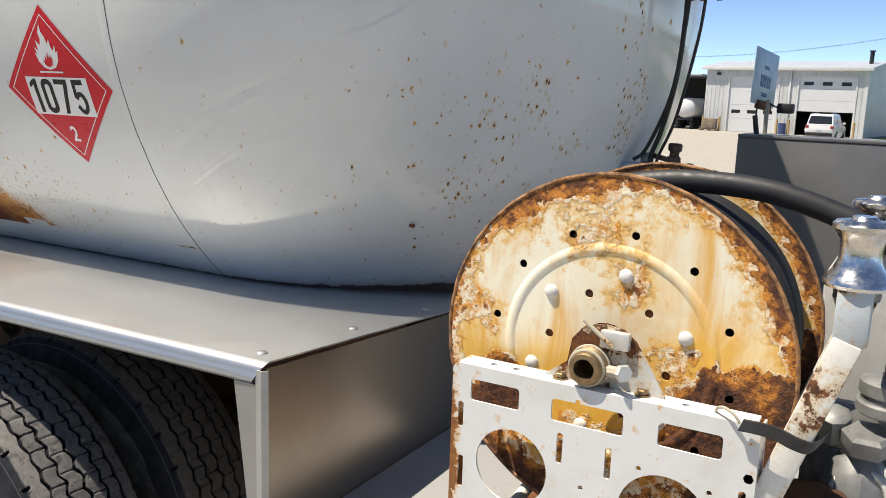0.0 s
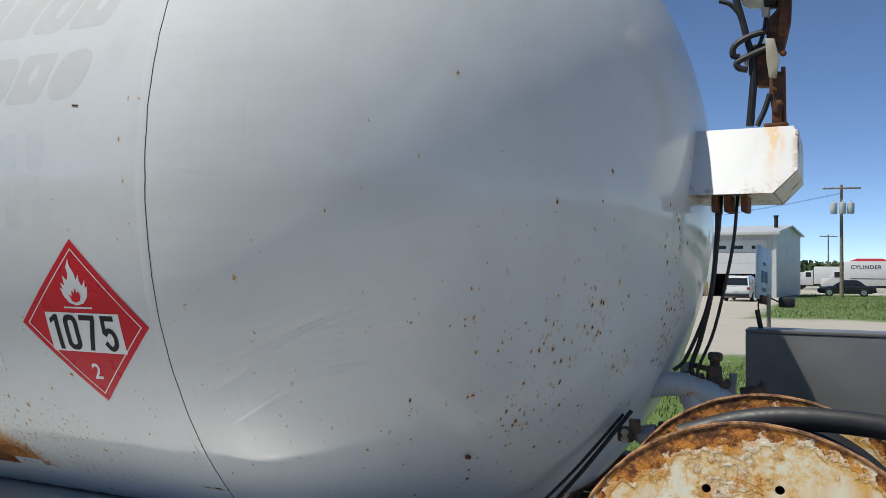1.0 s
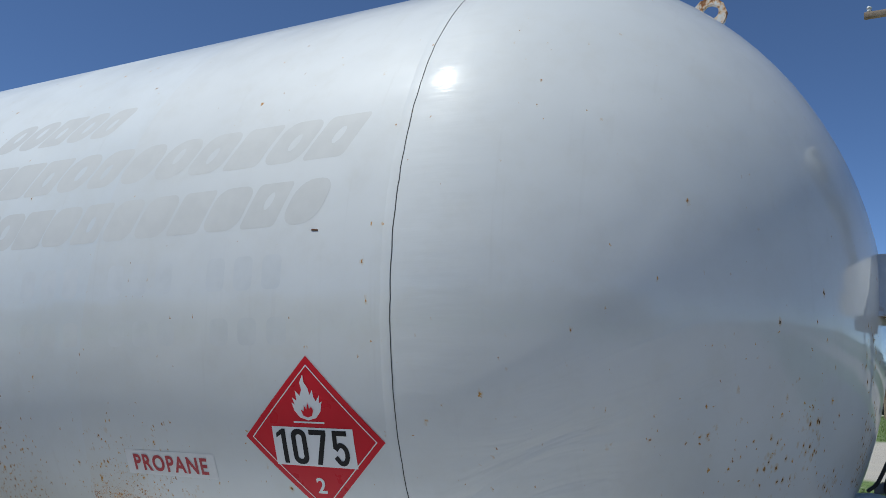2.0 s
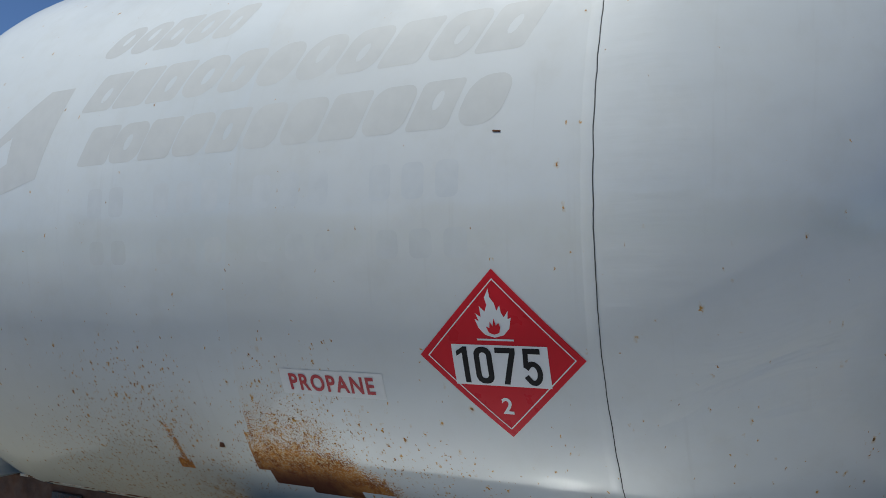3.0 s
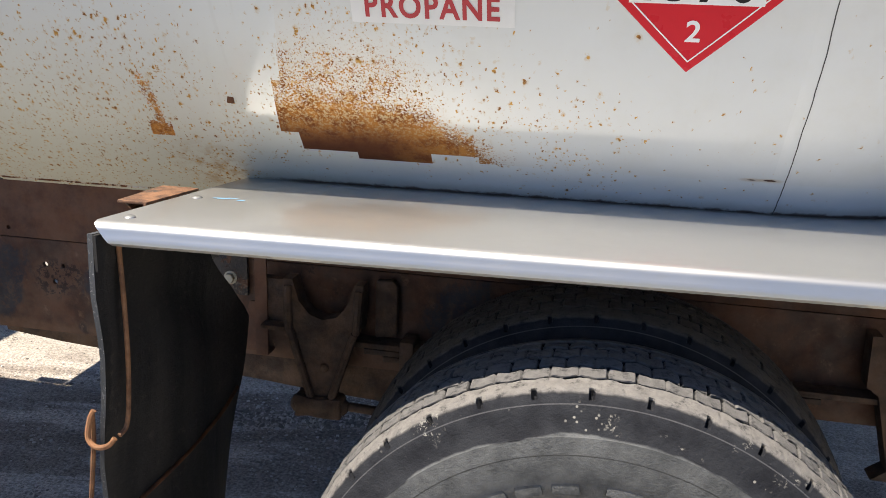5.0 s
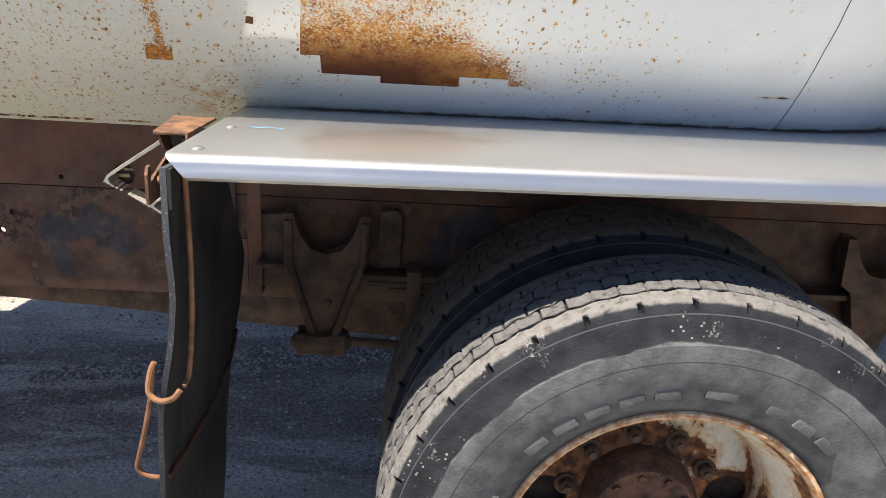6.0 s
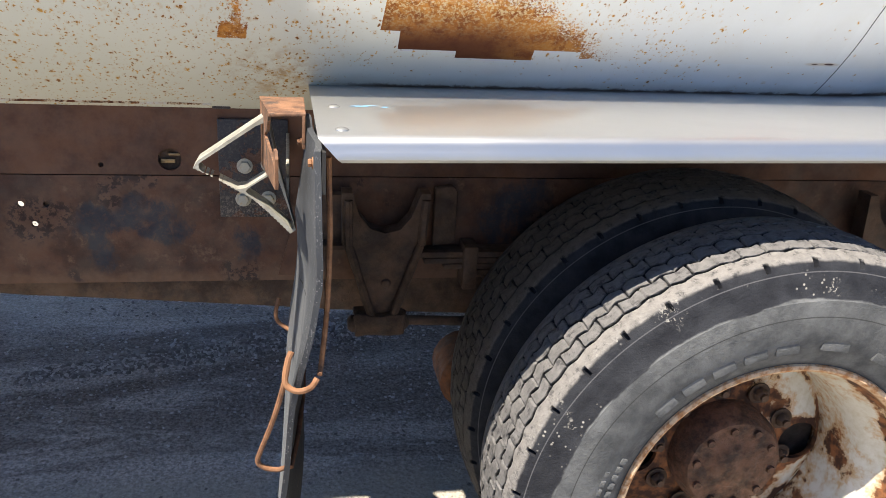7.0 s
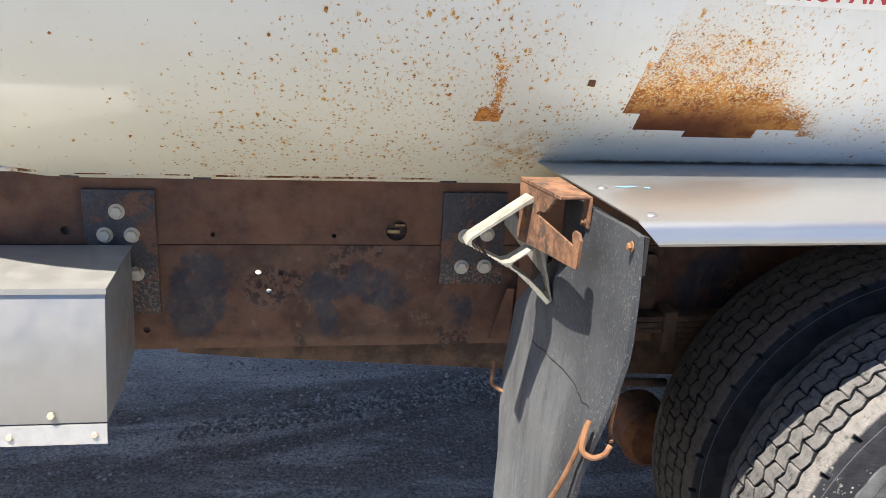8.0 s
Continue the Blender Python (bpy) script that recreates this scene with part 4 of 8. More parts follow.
def extruded(profile, x0, x1, cuts=1):
    """A closed (y, z) profile swept along x."""
    bm = bmesh.new()
    rings = [[bm.verts.new((x0 + (x1 - x0) * k / cuts, y, z)) for y, z in profile] for k in range(cuts + 1)]
    n = len(profile)
    for a, b in zip(rings, rings[1:]):
        for i in range(n):
            bm.faces.new((a[i], a[(i + 1) % n], b[(i + 1) % n], b[i]))
    bm.faces.new(rings[0][::-1])
    bm.faces.new(rings[-1])
    return bm


def thick_line(points, t):
    """The closed outline of a bent sheet of thickness t, from its line in (y, z)."""
    p = [Vector(q) for q in points]
    left, right = [], []
    for i, c in enumerate(p):
        d = (p[min(i + 1, len(p) - 1)] - p[max(i - 1, 0)]).normalized()
        nrm = Vector((-d.y, d.x)) * t / 2
        left.append(tuple(c + nrm))
        right.append(tuple(c - nrm))
    return left + right[::-1]


def hex_bolt(bm, at, way, r=0.012, h=0.009, washer=True):
    p = Vector(at)
    w = Vector(way).normalized()
    if washer:
        rod(bm, p, p + w * 0.002, r * 1.35, 16)
    rod(bm, p + w * 0.002, p + w * (0.002 + h), r, 6, bevel=0.0015)
    return bm


def dome(bm, at, way, r=0.012, h=0.006, seg=14):
    m, _ = axis_frame(at, Vector(at) + Vector(way))
    lathe(bm, [(r, 0), (r * 0.92, h * 0.45), (r * 0.6, h * 0.85), (0.0005, h)], m, seg)
    return bm


def text_mesh(body, height, spacing=1.0, wide=1.0, bold=0.0):
    """Vertices and faces of a word in the built-in font, its capitals that high, from its middle."""
    data = bpy.data.curves.new("word", "FONT")
    data.body, data.size, data.space_character, data.offset = body, 1.0, spacing, bold
    data.align_x, data.resolution_u = "LEFT", 4
    ob = new("word", data)
    mesh = bpy.data.meshes.new_from_object(ob.evaluated_get(bpy.context.evaluated_depsgraph_get()))
    bpy.data.objects.remove(ob)
    co = np.array([v.co[:] for v in mesh.vertices])
    faces = [tuple(p.vertices) for p in mesh.polygons]
    bpy.data.meshes.remove(mesh)
    lo, hi = co.min(0), co.max(0)
    k = height / (hi[1] - lo[1])
    uv = (co[:, :2] - (lo[:2] + hi[:2]) / 2) * k
    uv[:, 0] *= wide
    return uv, faces


# ---------------------------------------------------------------- the ground
def build_ground():
    xs = sorted({-1500, -600, -250, -120, -70, -40, *range(-28, 30, 4), 40, 70, 120, 250, 600, 1500})
    ys = sorted({-1500, -600, -200, -80, -30, -10, *range(-4, 14, 1), *range(14, 130, 4), 180, 300, 700, 1800})
    bm = bmesh.new()
    grid = [[bm.verts.new((x, y, ground_z(x, y))) for x in xs] for y in ys]
    for a, b in zip(grid, grid[1:]):
        for i in range(len(xs) - 1):
            bm.faces.new((a[i], a[i + 1], b[i + 1], b[i]))
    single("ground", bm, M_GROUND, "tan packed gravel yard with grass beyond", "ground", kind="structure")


build_ground()

# ---------------------------------------------------------------- the tank truck
TANK_Y, TANK_Z, TANK_R = 5.470, 2.060, 1.110
SEAM_X, FRONT_X, HEAD = -2.245, -4.46, 0.972
truck = thing("tank_truck", (-2.6, TANK_Y, GROUND), "old white propane delivery truck with a rust-speckled tank, parked on gravel", "truck")


def on_tank(x, arc, lift=0.0):
    """A point on the tank's near flank: along x, and by arc length up from the level of its axis."""
    a, r = arc / TANK_R, TANK_R + lift
    return Vector((x, TANK_Y - r * math.cos(a), TANK_Z + r * math.sin(a)))


def arc_of(degrees):
    return TANK_R * radians(degrees)


def wobbled(bm, reach):
    """The weld runs a little unevenly round the tank."""
    for v in bm.verts:
        a = math.atan2(v.co.z - TANK_Z, v.co.y - TANK_Y)
        p = Vector((math.cos(a), math.sin(a), 0))
        v.co.x += reach * (1.6 * noise.noise(p * 5) + noise.noise(p * 22) + 0.6 * noise.noise(p * 70))
    return bm


def build_tank():
    rows = []
    for i in range(25):
        a = math.pi / 2 * i / 24
        rows.append((max(0.0005, TANK_R * math.sin(a)), FRONT_X - HEAD * math.cos(a)))
    for i in range(1, 13):
        rows.append((TANK_R, FRONT_X + (SEAM_X - FRONT_X) * i / 12))
    for i in range(23, -1, -1):
        a = math.pi / 2 * i / 24
        rows.append((max(0.0005, TANK_R * math.sin(a)), SEAM_X + HEAD * math.cos(a)))
    turn = Matrix.Translation((0, TANK_Y, TANK_Z)) @ Matrix.Rotation(math.pi / 2, 4, "Y")
    part("tank", lathe(bmesh.new(), rows, turn, 512), M_TANK, truck, "rust-speckled white steel tank")
    for x in (SEAM_X,):
        ring = Matrix.Translation((x, TANK_Y, TANK_Z)) @ Matrix.Rotation(math.pi / 2, 4, "Y")
        bead = [(TANK_R - 0.0004, -0.030), (TANK_R + 0.0001, -0.025), (TANK_R + 0.0006, -0.016), (TANK_R + 0.0008, -0.008), (TANK_R + 0.0004, -0.001), (TANK_R - 0.0010, 0.0)]
        part("weld_seam", wobbled(lathe(bmesh.new(), bead, ring, 480), 0.0016), M_TANK, truck, "raised white weld bead")
        crack = [(TANK_R - 0.002, -0.0006), (TANK_R + 0.0006, -0.0003), (TANK_R + 0.0006, 0.0014), (TANK_R - 0.002, 0.0017)]
        part("seam_crack", wobbled(lathe(bmesh.new(), crack, ring, 480), 0.0016), M_SEAM, truck, "thin dark crack along the weld")
    # lifting lug on the crown
    outline = [(-0.055, -0.02), (0.055, -0.02), (0.055, 0.035), (0.048, 0.062), (0.025, 0.083), (0.0, 0.088), (-0.025, 0.083), (-0.048, 0.062), (-0.055, 0.035)]
    lug = sheet(outline, [ellipse(0, 0.042, 0.026, 16)], 0.018, Matrix.Translation((-1.74, TANK_Y - 0.009, 3.015)) @ Matrix.Rotation(radians(31), 4, "Y") @ facing(0))
    part("lifting_lug", lug, M_WHITE_RUST, truck, "white lifting eye on the tank's crown")


build_tank()


def wrapped(uv, faces, x, arc, lift, shear=0.0):
    """A flat mesh laid on the tank, its middle at (x, arc)."""
    bm = bmesh.new()
    vs = [bm.verts.new(on_tank(x + u + shear * v, arc + v, lift)) for u, v in uv]
    for f in faces:
        try:
            bm.faces.new([vs[i] for i in f])
        except ValueError:
            pass
    return bm


def clinging(uv, faces, x, arc, lift, shear=0.0, reach=0.013):
    """Like wrapped(), with long edges cut so that the mesh follows the tank's roundness."""
    bm = bmesh.new()
    vs = [bm.verts.new((u + shear * v, v, 0)) for u, v in uv]
    for f in faces:
        try:
            bm.faces.new([vs[i] for i in f])
        except ValueError:
            pass
    bmesh.ops.triangulate(bm, faces=list(bm.faces))
    for _ in range(5):
        long_edges = [e for e in bm.edges if abs(e.verts[0].co.y - e.verts[1].co.y) > reach]
        if not long_edges:
            break
        bmesh.ops.subdivide_edges(bm, edges=long_edges, cuts=1)
        bmesh.ops.triangulate(bm, faces=[f for f in bm.faces if len(f.verts) > 3])
    for v in bm.verts:
        v.co = on_tank(x + v.co.x, arc + v.co.y, lift)
    return bm


def rows_shape(half_width, v0, v1, rows=16):
    """Faces of a shape given by its two borders at each height."""
    uv, faces = [], []
    for i in range(rows + 1):
        v = v0 + (v1 - v0) * i / rows
        a, b = half_width(v)
        uv += [(a, v), (b, v)]
    for i in range(rows):
        faces.append((2 * i, 2 * i + 1, 2 * i + 3, 2 * i + 2))
    return uv, faces


def wrap_part(name, bm, material, parent, label=""):
    """A part that clings to the tank and takes over its roundness."""
    ob = part(name, bm, material, parent, label)
    turned = bmesh.new()
    turned.from_mesh(ob.data)
    for f in turned.faces:
        c = f.calc_center_median()
        if f.normal.dot(Vector((0, c.y - TANK_Y, c.z - TANK_Z))) < 0:
            f.normal_flip()
    turned.to_mesh(ob.data)
    turned.free()
    out = [Vector((0, v.co.y - TANK_Y, v.co.z - TANK_Z)).normalized() for v in ob.data.vertices]
    ob.data.normals_split_custom_set_from_vertices(out)
    return ob


def build_placard():
    x, arc, h = -2.472, arc_of(-17.78), 0.194
    diamond = rows_shape(lambda v: (-(h - abs(v)) - 1e-4, h - abs(v) + 1e-4), -h, h, 24)
    placard = wrap_part("placard", wrapped(*diamond, x, arc, 0.0012), M_RED, truck, "red diamond flammable gas placard")
    k, w = h - 0.020, 0.0035
    ring_uv, ring_faces = [], []
    corners = ((0, -1), (1, 0), (0, 1), (-1, 0))
    for i in range(4):
        (ax, az), (bx, bz) = corners[i], corners[(i + 1) % 4]
        n0 = len(ring_uv)
        for s in range(9):
            u, v = ax + (bx - ax) * s / 8, az + (bz - az) * s / 8
            ring_uv += [(u * k, v * k), (u * (k - w), v * (k - w))]
        ring_faces += [(n0 + 2 * s, n0 + 2 * s + 2, n0 + 2 * s + 3, n0 + 2 * s + 1) for s in range(8)]
    wrap_part("border_line", wrapped(ring_uv, ring_faces, x, arc, 0.0020), M_WHITE_VINYL, placard, "thin white border line")
    panel = rows_shape(lambda v: (-0.1125, 0.1125), -0.066, 0.028, 8)
    wrap_part("number_panel", wrapped(*panel, x, arc, 0.0020), M_WHITE_VINYL, placard, "white number panel")
    # condensed black figures
    bowl = [(-0.0150, -0.004)] + [(0.0005 + 0.0150 * math.cos(radians(a)), -0.0135 + (0.0215 if a > 0 else 0.0225) * math.sin(radians(a))) for a in range(130, -141, -18)] + [(-0.0165, -0.021)]
    figures = ((-0.0890, [(0.0005, -0.042), (0.0135, -0.042), (0.0135, 0.042), (0.004, 0.042), (-0.0135, 0.031), (-0.0135, 0.020), (0.0005, 0.028)], ()),
               (-0.0388, rounded(-0.0215, 0.0215, -0.0425, 0.0425, 0.0185, 6), [rounded(-0.0085, 0.0085, -0.030, 0.030, 0.0083, 6)]),
               (0.0145, [(-0.0235, 0.042), (0.0235, 0.042), (0.0235, 0.030), (0.003, -0.042), (-0.0105, -0.042), (0.0098, 0.030), (-0.0235, 0.030)], ()),
               (0.0745, [(-0.0185, 0.042), (0.0200, 0.042), (0.0200, 0.030), (-0.0075, 0.030), (-0.0090, 0.003), (-0.0205, -0.001)], ()),
               (0.0745, thick_line(bowl, 0.0120), ()))
    for centre, outline, holes in figures:
        wrap_part("number", clinging(*tiled(outline, holes), x + centre, arc - 0.019, 0.0026, 0.0, 0.02), M_BLACK_VINYL, placard, "black figure of the number 1075")
    uv, faces = text_mesh("2", 0.040, 1.0, 1.0, 0.02)
    wrap_part("class_number", wrapped(uv, faces, x + 0.002, arc - 0.114, 0.0024), M_WHITE_VINYL, placard, "white figure 2")
    bar = rows_shape(lambda v: (-0.043, 0.043), 0.038, 0.042, 1)
    wrap_part("bar", wrapped(*bar, x - 0.004, arc, 0.0020), M_WHITE_VINYL, placard)
    flame = [(0.0, 0.053), (-0.022, 0.059), (-0.036, 0.074), (-0.043, 0.094), (-0.034, 0.089), (-0.040, 0.106), (-0.028, 0.098), (-0.030, 0.122), (-0.018, 0.110),
             (-0.012, 0.124), (-0.016, 0.140), (-0.006, 0.160), (-0.004, 0.142), (0.006, 0.128), (0.010, 0.112), (0.018, 0.124), (0.020, 0.108), (0.026, 0.098),
             (0.036, 0.112), (0.034, 0.094), (0.042, 0.098), (0.036, 0.074), (0.022, 0.059)]
    wrap_part("flame_symbol", wrapped(*tiled(flame), x - 0.004, arc - 0.008, 0.0022), M_WHITE_VINYL, placard, "white flame symbol")
    core = [(0.0, 0.060), (-0.012, 0.064), (-0.018, 0.078), (-0.010, 0.074), (-0.008, 0.088), (-0.002, 0.078), (0.002, 0.096), (0.006, 0.080), (0.012, 0.086), (0.016, 0.076), (0.012, 0.064)]
    wrap_part("flame_core", wrapped(*tiled(core), x - 0.004, arc - 0.008, 0.0030), M_RED, placard, "red core of the flame")


def build_labels():
    x, arc = -2.935, arc_of(-22.3)
    label = wrap_part("product_label", wrapped(*rows_shape(lambda v: (-0.153, 0.153), -0.034, 0.034, 4), x, arc, 0.0010), M_LABEL, truck, "weathered white product label")
    uv, faces = text_mesh("PROPANE", 0.046, 1.16, 0.95, 0.028)
    uv[:, 0] *= 0.252 / (uv[:, 0].max() - uv[:, 0].min())
    wrap_part("lettering", wrapped(uv, faces, x, arc, 0.0020), M_RED_INK, label, "red lettering reading PROPANE")
    # paint shadows left by old lettering: plain leaning shapes, one for each sign
    rng = random.Random(5)
    for x0, x1, low, high, count, lean, material in ((-3.81, -3.26, 26.9, 33.0, 5, 0.55, M_GHOST), (-3.80, -2.38, 17.0, 23.4, 11, 0.5, M_GHOST), (-3.77, -2.43, 8.2, 14.2, 11, 0.4, M_GHOST)):
        name = wrap_part("faded_lettering", wrapped(*rows_shape(lambda v: (-0.001, 0.001), -0.001, 0.001, 1), (x0 + x1) / 2, arc_of((low + high) / 2), 0.00012), material, truck, "pale ghost of removed lettering")
        step, tall = (x1 - x0) / count, arc_of(high - low)
        for i in range(count):
            w = step * rng.uniform(0.86, 1.0)
            shape = [(u, v) for u, v in rounded(-w / 2, w / 2, -tall / 2, tall / 2, min(w, tall) * rng.choice((0.12, 0.3, 0.42)), 5)]
            holes = [ellipse(rng.uniform(-0.01, 0.01), rng.uniform(-0.012, 0.012), w * 0.11, 10, tall * 0.2)] if rng.random() < 0.55 else []
            bm = clinging(*tiled(shape, holes), x0 + step * (i + 0.5), arc_of((low + high) / 2), 0.00015, lean)
            wrap_part("letter_ghost", bm, material, name)
    for x0, x1, low, high, count in ((-3.74, -2.53, 0.3, 4.6, 14), (-3.73, -2.51, -6.5, -3.1, 14)):
        row = wrap_part("faded_lettering", wrapped(*rows_shape(lambda v: (-0.001, 0.001), -0.001, 0.001, 1), (x0 + x1) / 2, arc_of((low + high) / 2), 0.00012), M_GHOST_FAINT, truck, "faint ghost of a removed number")
        step, tall = (x1 - x0) / count, arc_of(high - low)
        for i in range(count):
            if i in (2, 6, 10):
                continue
            w = step * 0.66
            bm = clinging(*tiled(rounded(-w / 2, w / 2, -tall / 2, tall / 2, w * 0.3, 5)), x0 + step * (i + 0.5), arc_of((low + high) / 2), 0.0001)
            wrap_part("bar", bm, M_GHOST_FAINT, row)
    # leaning emblem ghost ahead of the lettering
    emblem = [(-4.27, 3.0), (-3.97, 7.0), (-3.89, 22.0), (-4.00, 22.0), (-4.10, 18.0), (-4.24, 12.0)]
    uv = [(a + 4.1, arc_of(b - 12)) for a, b in emblem]
    gap = [(-0.10, arc_of(-4)), (-0.02, arc_of(-2)), (-0.02, arc_of(2.5)), (-0.10, arc_of(0))]
    bm = bmesh.new()
    co, faces = tiled(uv, [gap])
    vs = [bm.verts.new((u, v, 0)) for u, v in co]
    for f in faces:
        bm.faces.new([vs[k] for k in f])
    bmesh.ops.subdivide_edges(bm, edges=list(bm.edges), cuts=9, use_grid_fill=True)
    for v in bm.verts:
        v.co = on_tank(-4.1 + v.co.x, arc_of(12) + v.co.y, 0.00025)
    wrap_part("faded_emblem", bm, M_GHOST, truck, "pale ghost of a removed emblem")


build_placard()
build_labels()


def build_stubs():
    """Short dark stubs left where brackets were cut from the tank."""
    for x, y, z, w, h in ((-2.251, 4.682, 1.321, 0.022, 0.005), (-2.303, 4.674, 1.319, 0.026, 0.006), (-1.762, 4.771, 1.428, 0.020, 0.008), (-1.700, 4.781, 1.432, 0.012, 0.008),
                          (-1.775, 4.862, 1.335, 0.026, 0.010), (-2.458, 4.371, 2.201, 0.019, 0.004), (-3.383, 4.55, 1.437, 0.014, 0.014)):
        bm = boxed(-w / 2, w / 2, -0.006, 0.004, -h / 2, h / 2, 0.0015, Matrix.Translation((x, y + 0.002, z)) @ Matrix.Rotation(0.12, 4, "Y"))
        part("weld_stub", bm, M_RUST, truck, "dark rusted weld stub")


build_stubs()


# ---- fender and deck
def fender_z(y):
    return 1.274 - 0.066 * (y - 4.11)


def skew(bm):
    """The fender sits slightly higher and further in at its rear end."""
    for v in bm.verts:
        v.co.z += 0.0055 * (v.co.x + 3.43)
        v.co.y += 0.020 * (v.co.x + 3.43)
    return bm


def build_fender():
    edge = [(4.97, fender_z(4.97)), (4.121, fender_z(4.121))]
    for i in range(1, 8):
        a = radians(84 * i / 7)
        edge.append((4.121 - 0.015 * math.sin(a), fender_z(4.121) - 0.014 * (1 - math.cos(a)) - 0.001))
    edge += [(4.1040, 1.2520), (4.1030, 1.2500), (4.1020, 1.2410), (4.1060, 1.2365), (4.120, 1.2362)]
    bm = extruded(thick_line(edge, 0.003), -3.43, -1.585, 24)
    for v in bm.verts:  # the lip's ends are cut back at an angle
        drop = max(0.0, 1.272 - v.co.z) if v.co.y < 4.128 else 0.0
        if v.co.x < -3.42:
            v.co.x += drop * 0.95
        if v.co.x > -1.60:
            v.co.x -= drop * 0.7
    fender = part("fender", skew(bm), M_STEEL, truck, "brushed stainless wheel fender with a rolled edge")
    for x, ys in ((-3.392, (4.158, 4.401)), (-1.632, (4.19, 4.46, 4.745))):
        for y in ys:
            yy = y
            dome_bm = dome(bmesh.new(), (x, yy, fender_z(yy - 0.02 * (x + 3.43)) + 0.0055 * (x + 3.43) + 0.001), (0, 0, 1), 0.011, 0.005)
            part("rivet", dome_bm, M_STEEL, fender)
    smear = bmesh.new()
    for x0, y0, dx, dy in ((-3.345, 4.412, 0.018, 0.007), (-3.325, 4.420, 0.014, 0.005), (-3.300, 4.404, 0.007, 0.008)):
        z0 = fender_z(y0 - 0.02 * (x0 + 3.43)) + 0.0055 * (x0 + 3.43) + 0.0022
        ring = [smear.verts.new((x0 + dx * math.cos(a) + 0.3 * dy * math.sin(3 * a), y0 + dy * math.sin(a), z0 - 0.066 * dy * math.sin(a))) for a in (2 * math.pi * k / 14 for k in range(14))]
        smear.faces.new(ring)
    part("paint_smear", smear, M_SMEAR, fender, "small blue and white paint smear")
    # closed rear end of the fender, and its narrow side strip
    end = sheet([(4.15, 0.95), (4.99, 0.95), (4.99, 1.224), (4.15, 1.274)], (), 0.004, Matrix(((0, 0, 1, -1.588), (1, 0, 0, 0), (0, 1, 0, 0), (0, 0, 0, 1))))
    part("end_panel", end, M_STEEL_BROWN, fender, "dull brown-toned stainless end panel")
    lip = thick_line([(-1.602, 4.142), (-1.586, 4.139), (-1.579, 4.148)], 0.003)
    bm = bmesh.new()
    rings = [[bm.verts.new((x, y, z)) for x, y in lip] for z in (0.95, 1.272)]
    for i in range(len(lip)):
        bm.faces.new((rings[0][i], rings[0][(i + 1) % len(lip)], rings[1][(i + 1) % len(lip)], rings[1][i]))
    bm.faces.new(rings[0][::-1])
    bm.faces.new(rings[1])
    part("corner_bead", bm, M_STEEL_DULL, fender)
    strip = sheet([(-1.597, 0.95), (-1.587, 1.245), (-1.650, 1.245), (-1.612, 0.95)], (), 0.003, facing(4.140))
    part("side_strip", strip, M_TOOLBOX, fender, "pale folded side strip")
    rail = extruded(thick_line([(4.955, 1.215), (4.985, 1.222), (4.985, 1.19)], 0.003), -3.44, -1.60, 2)
    part("inner_flange", rail, M_BLACK_PLATE, fender, "dark inner flange against the tank")


def build_deck():
    bm = boxed(-1.582, 0.45, 4.17, 6.75, 0.935, 0.952, 0.003)
    part("deck", bm, M_STEEL_DULL, truck, "stainless rear deck plate")
    bm = boxed(-1.56, 0.45, 4.18, 4.215, 0.80, 0.934, 0.004)
    part("deck_skirt", bm, M_STEEL_DULL, truck)
    bm = boxed(-1.56, 0.45, 6.70, 6.74, 0.80, 0.934, 0.004)
    part("deck_skirt", bm, M_STEEL_DULL, truck)


build_fender()
build_deck()


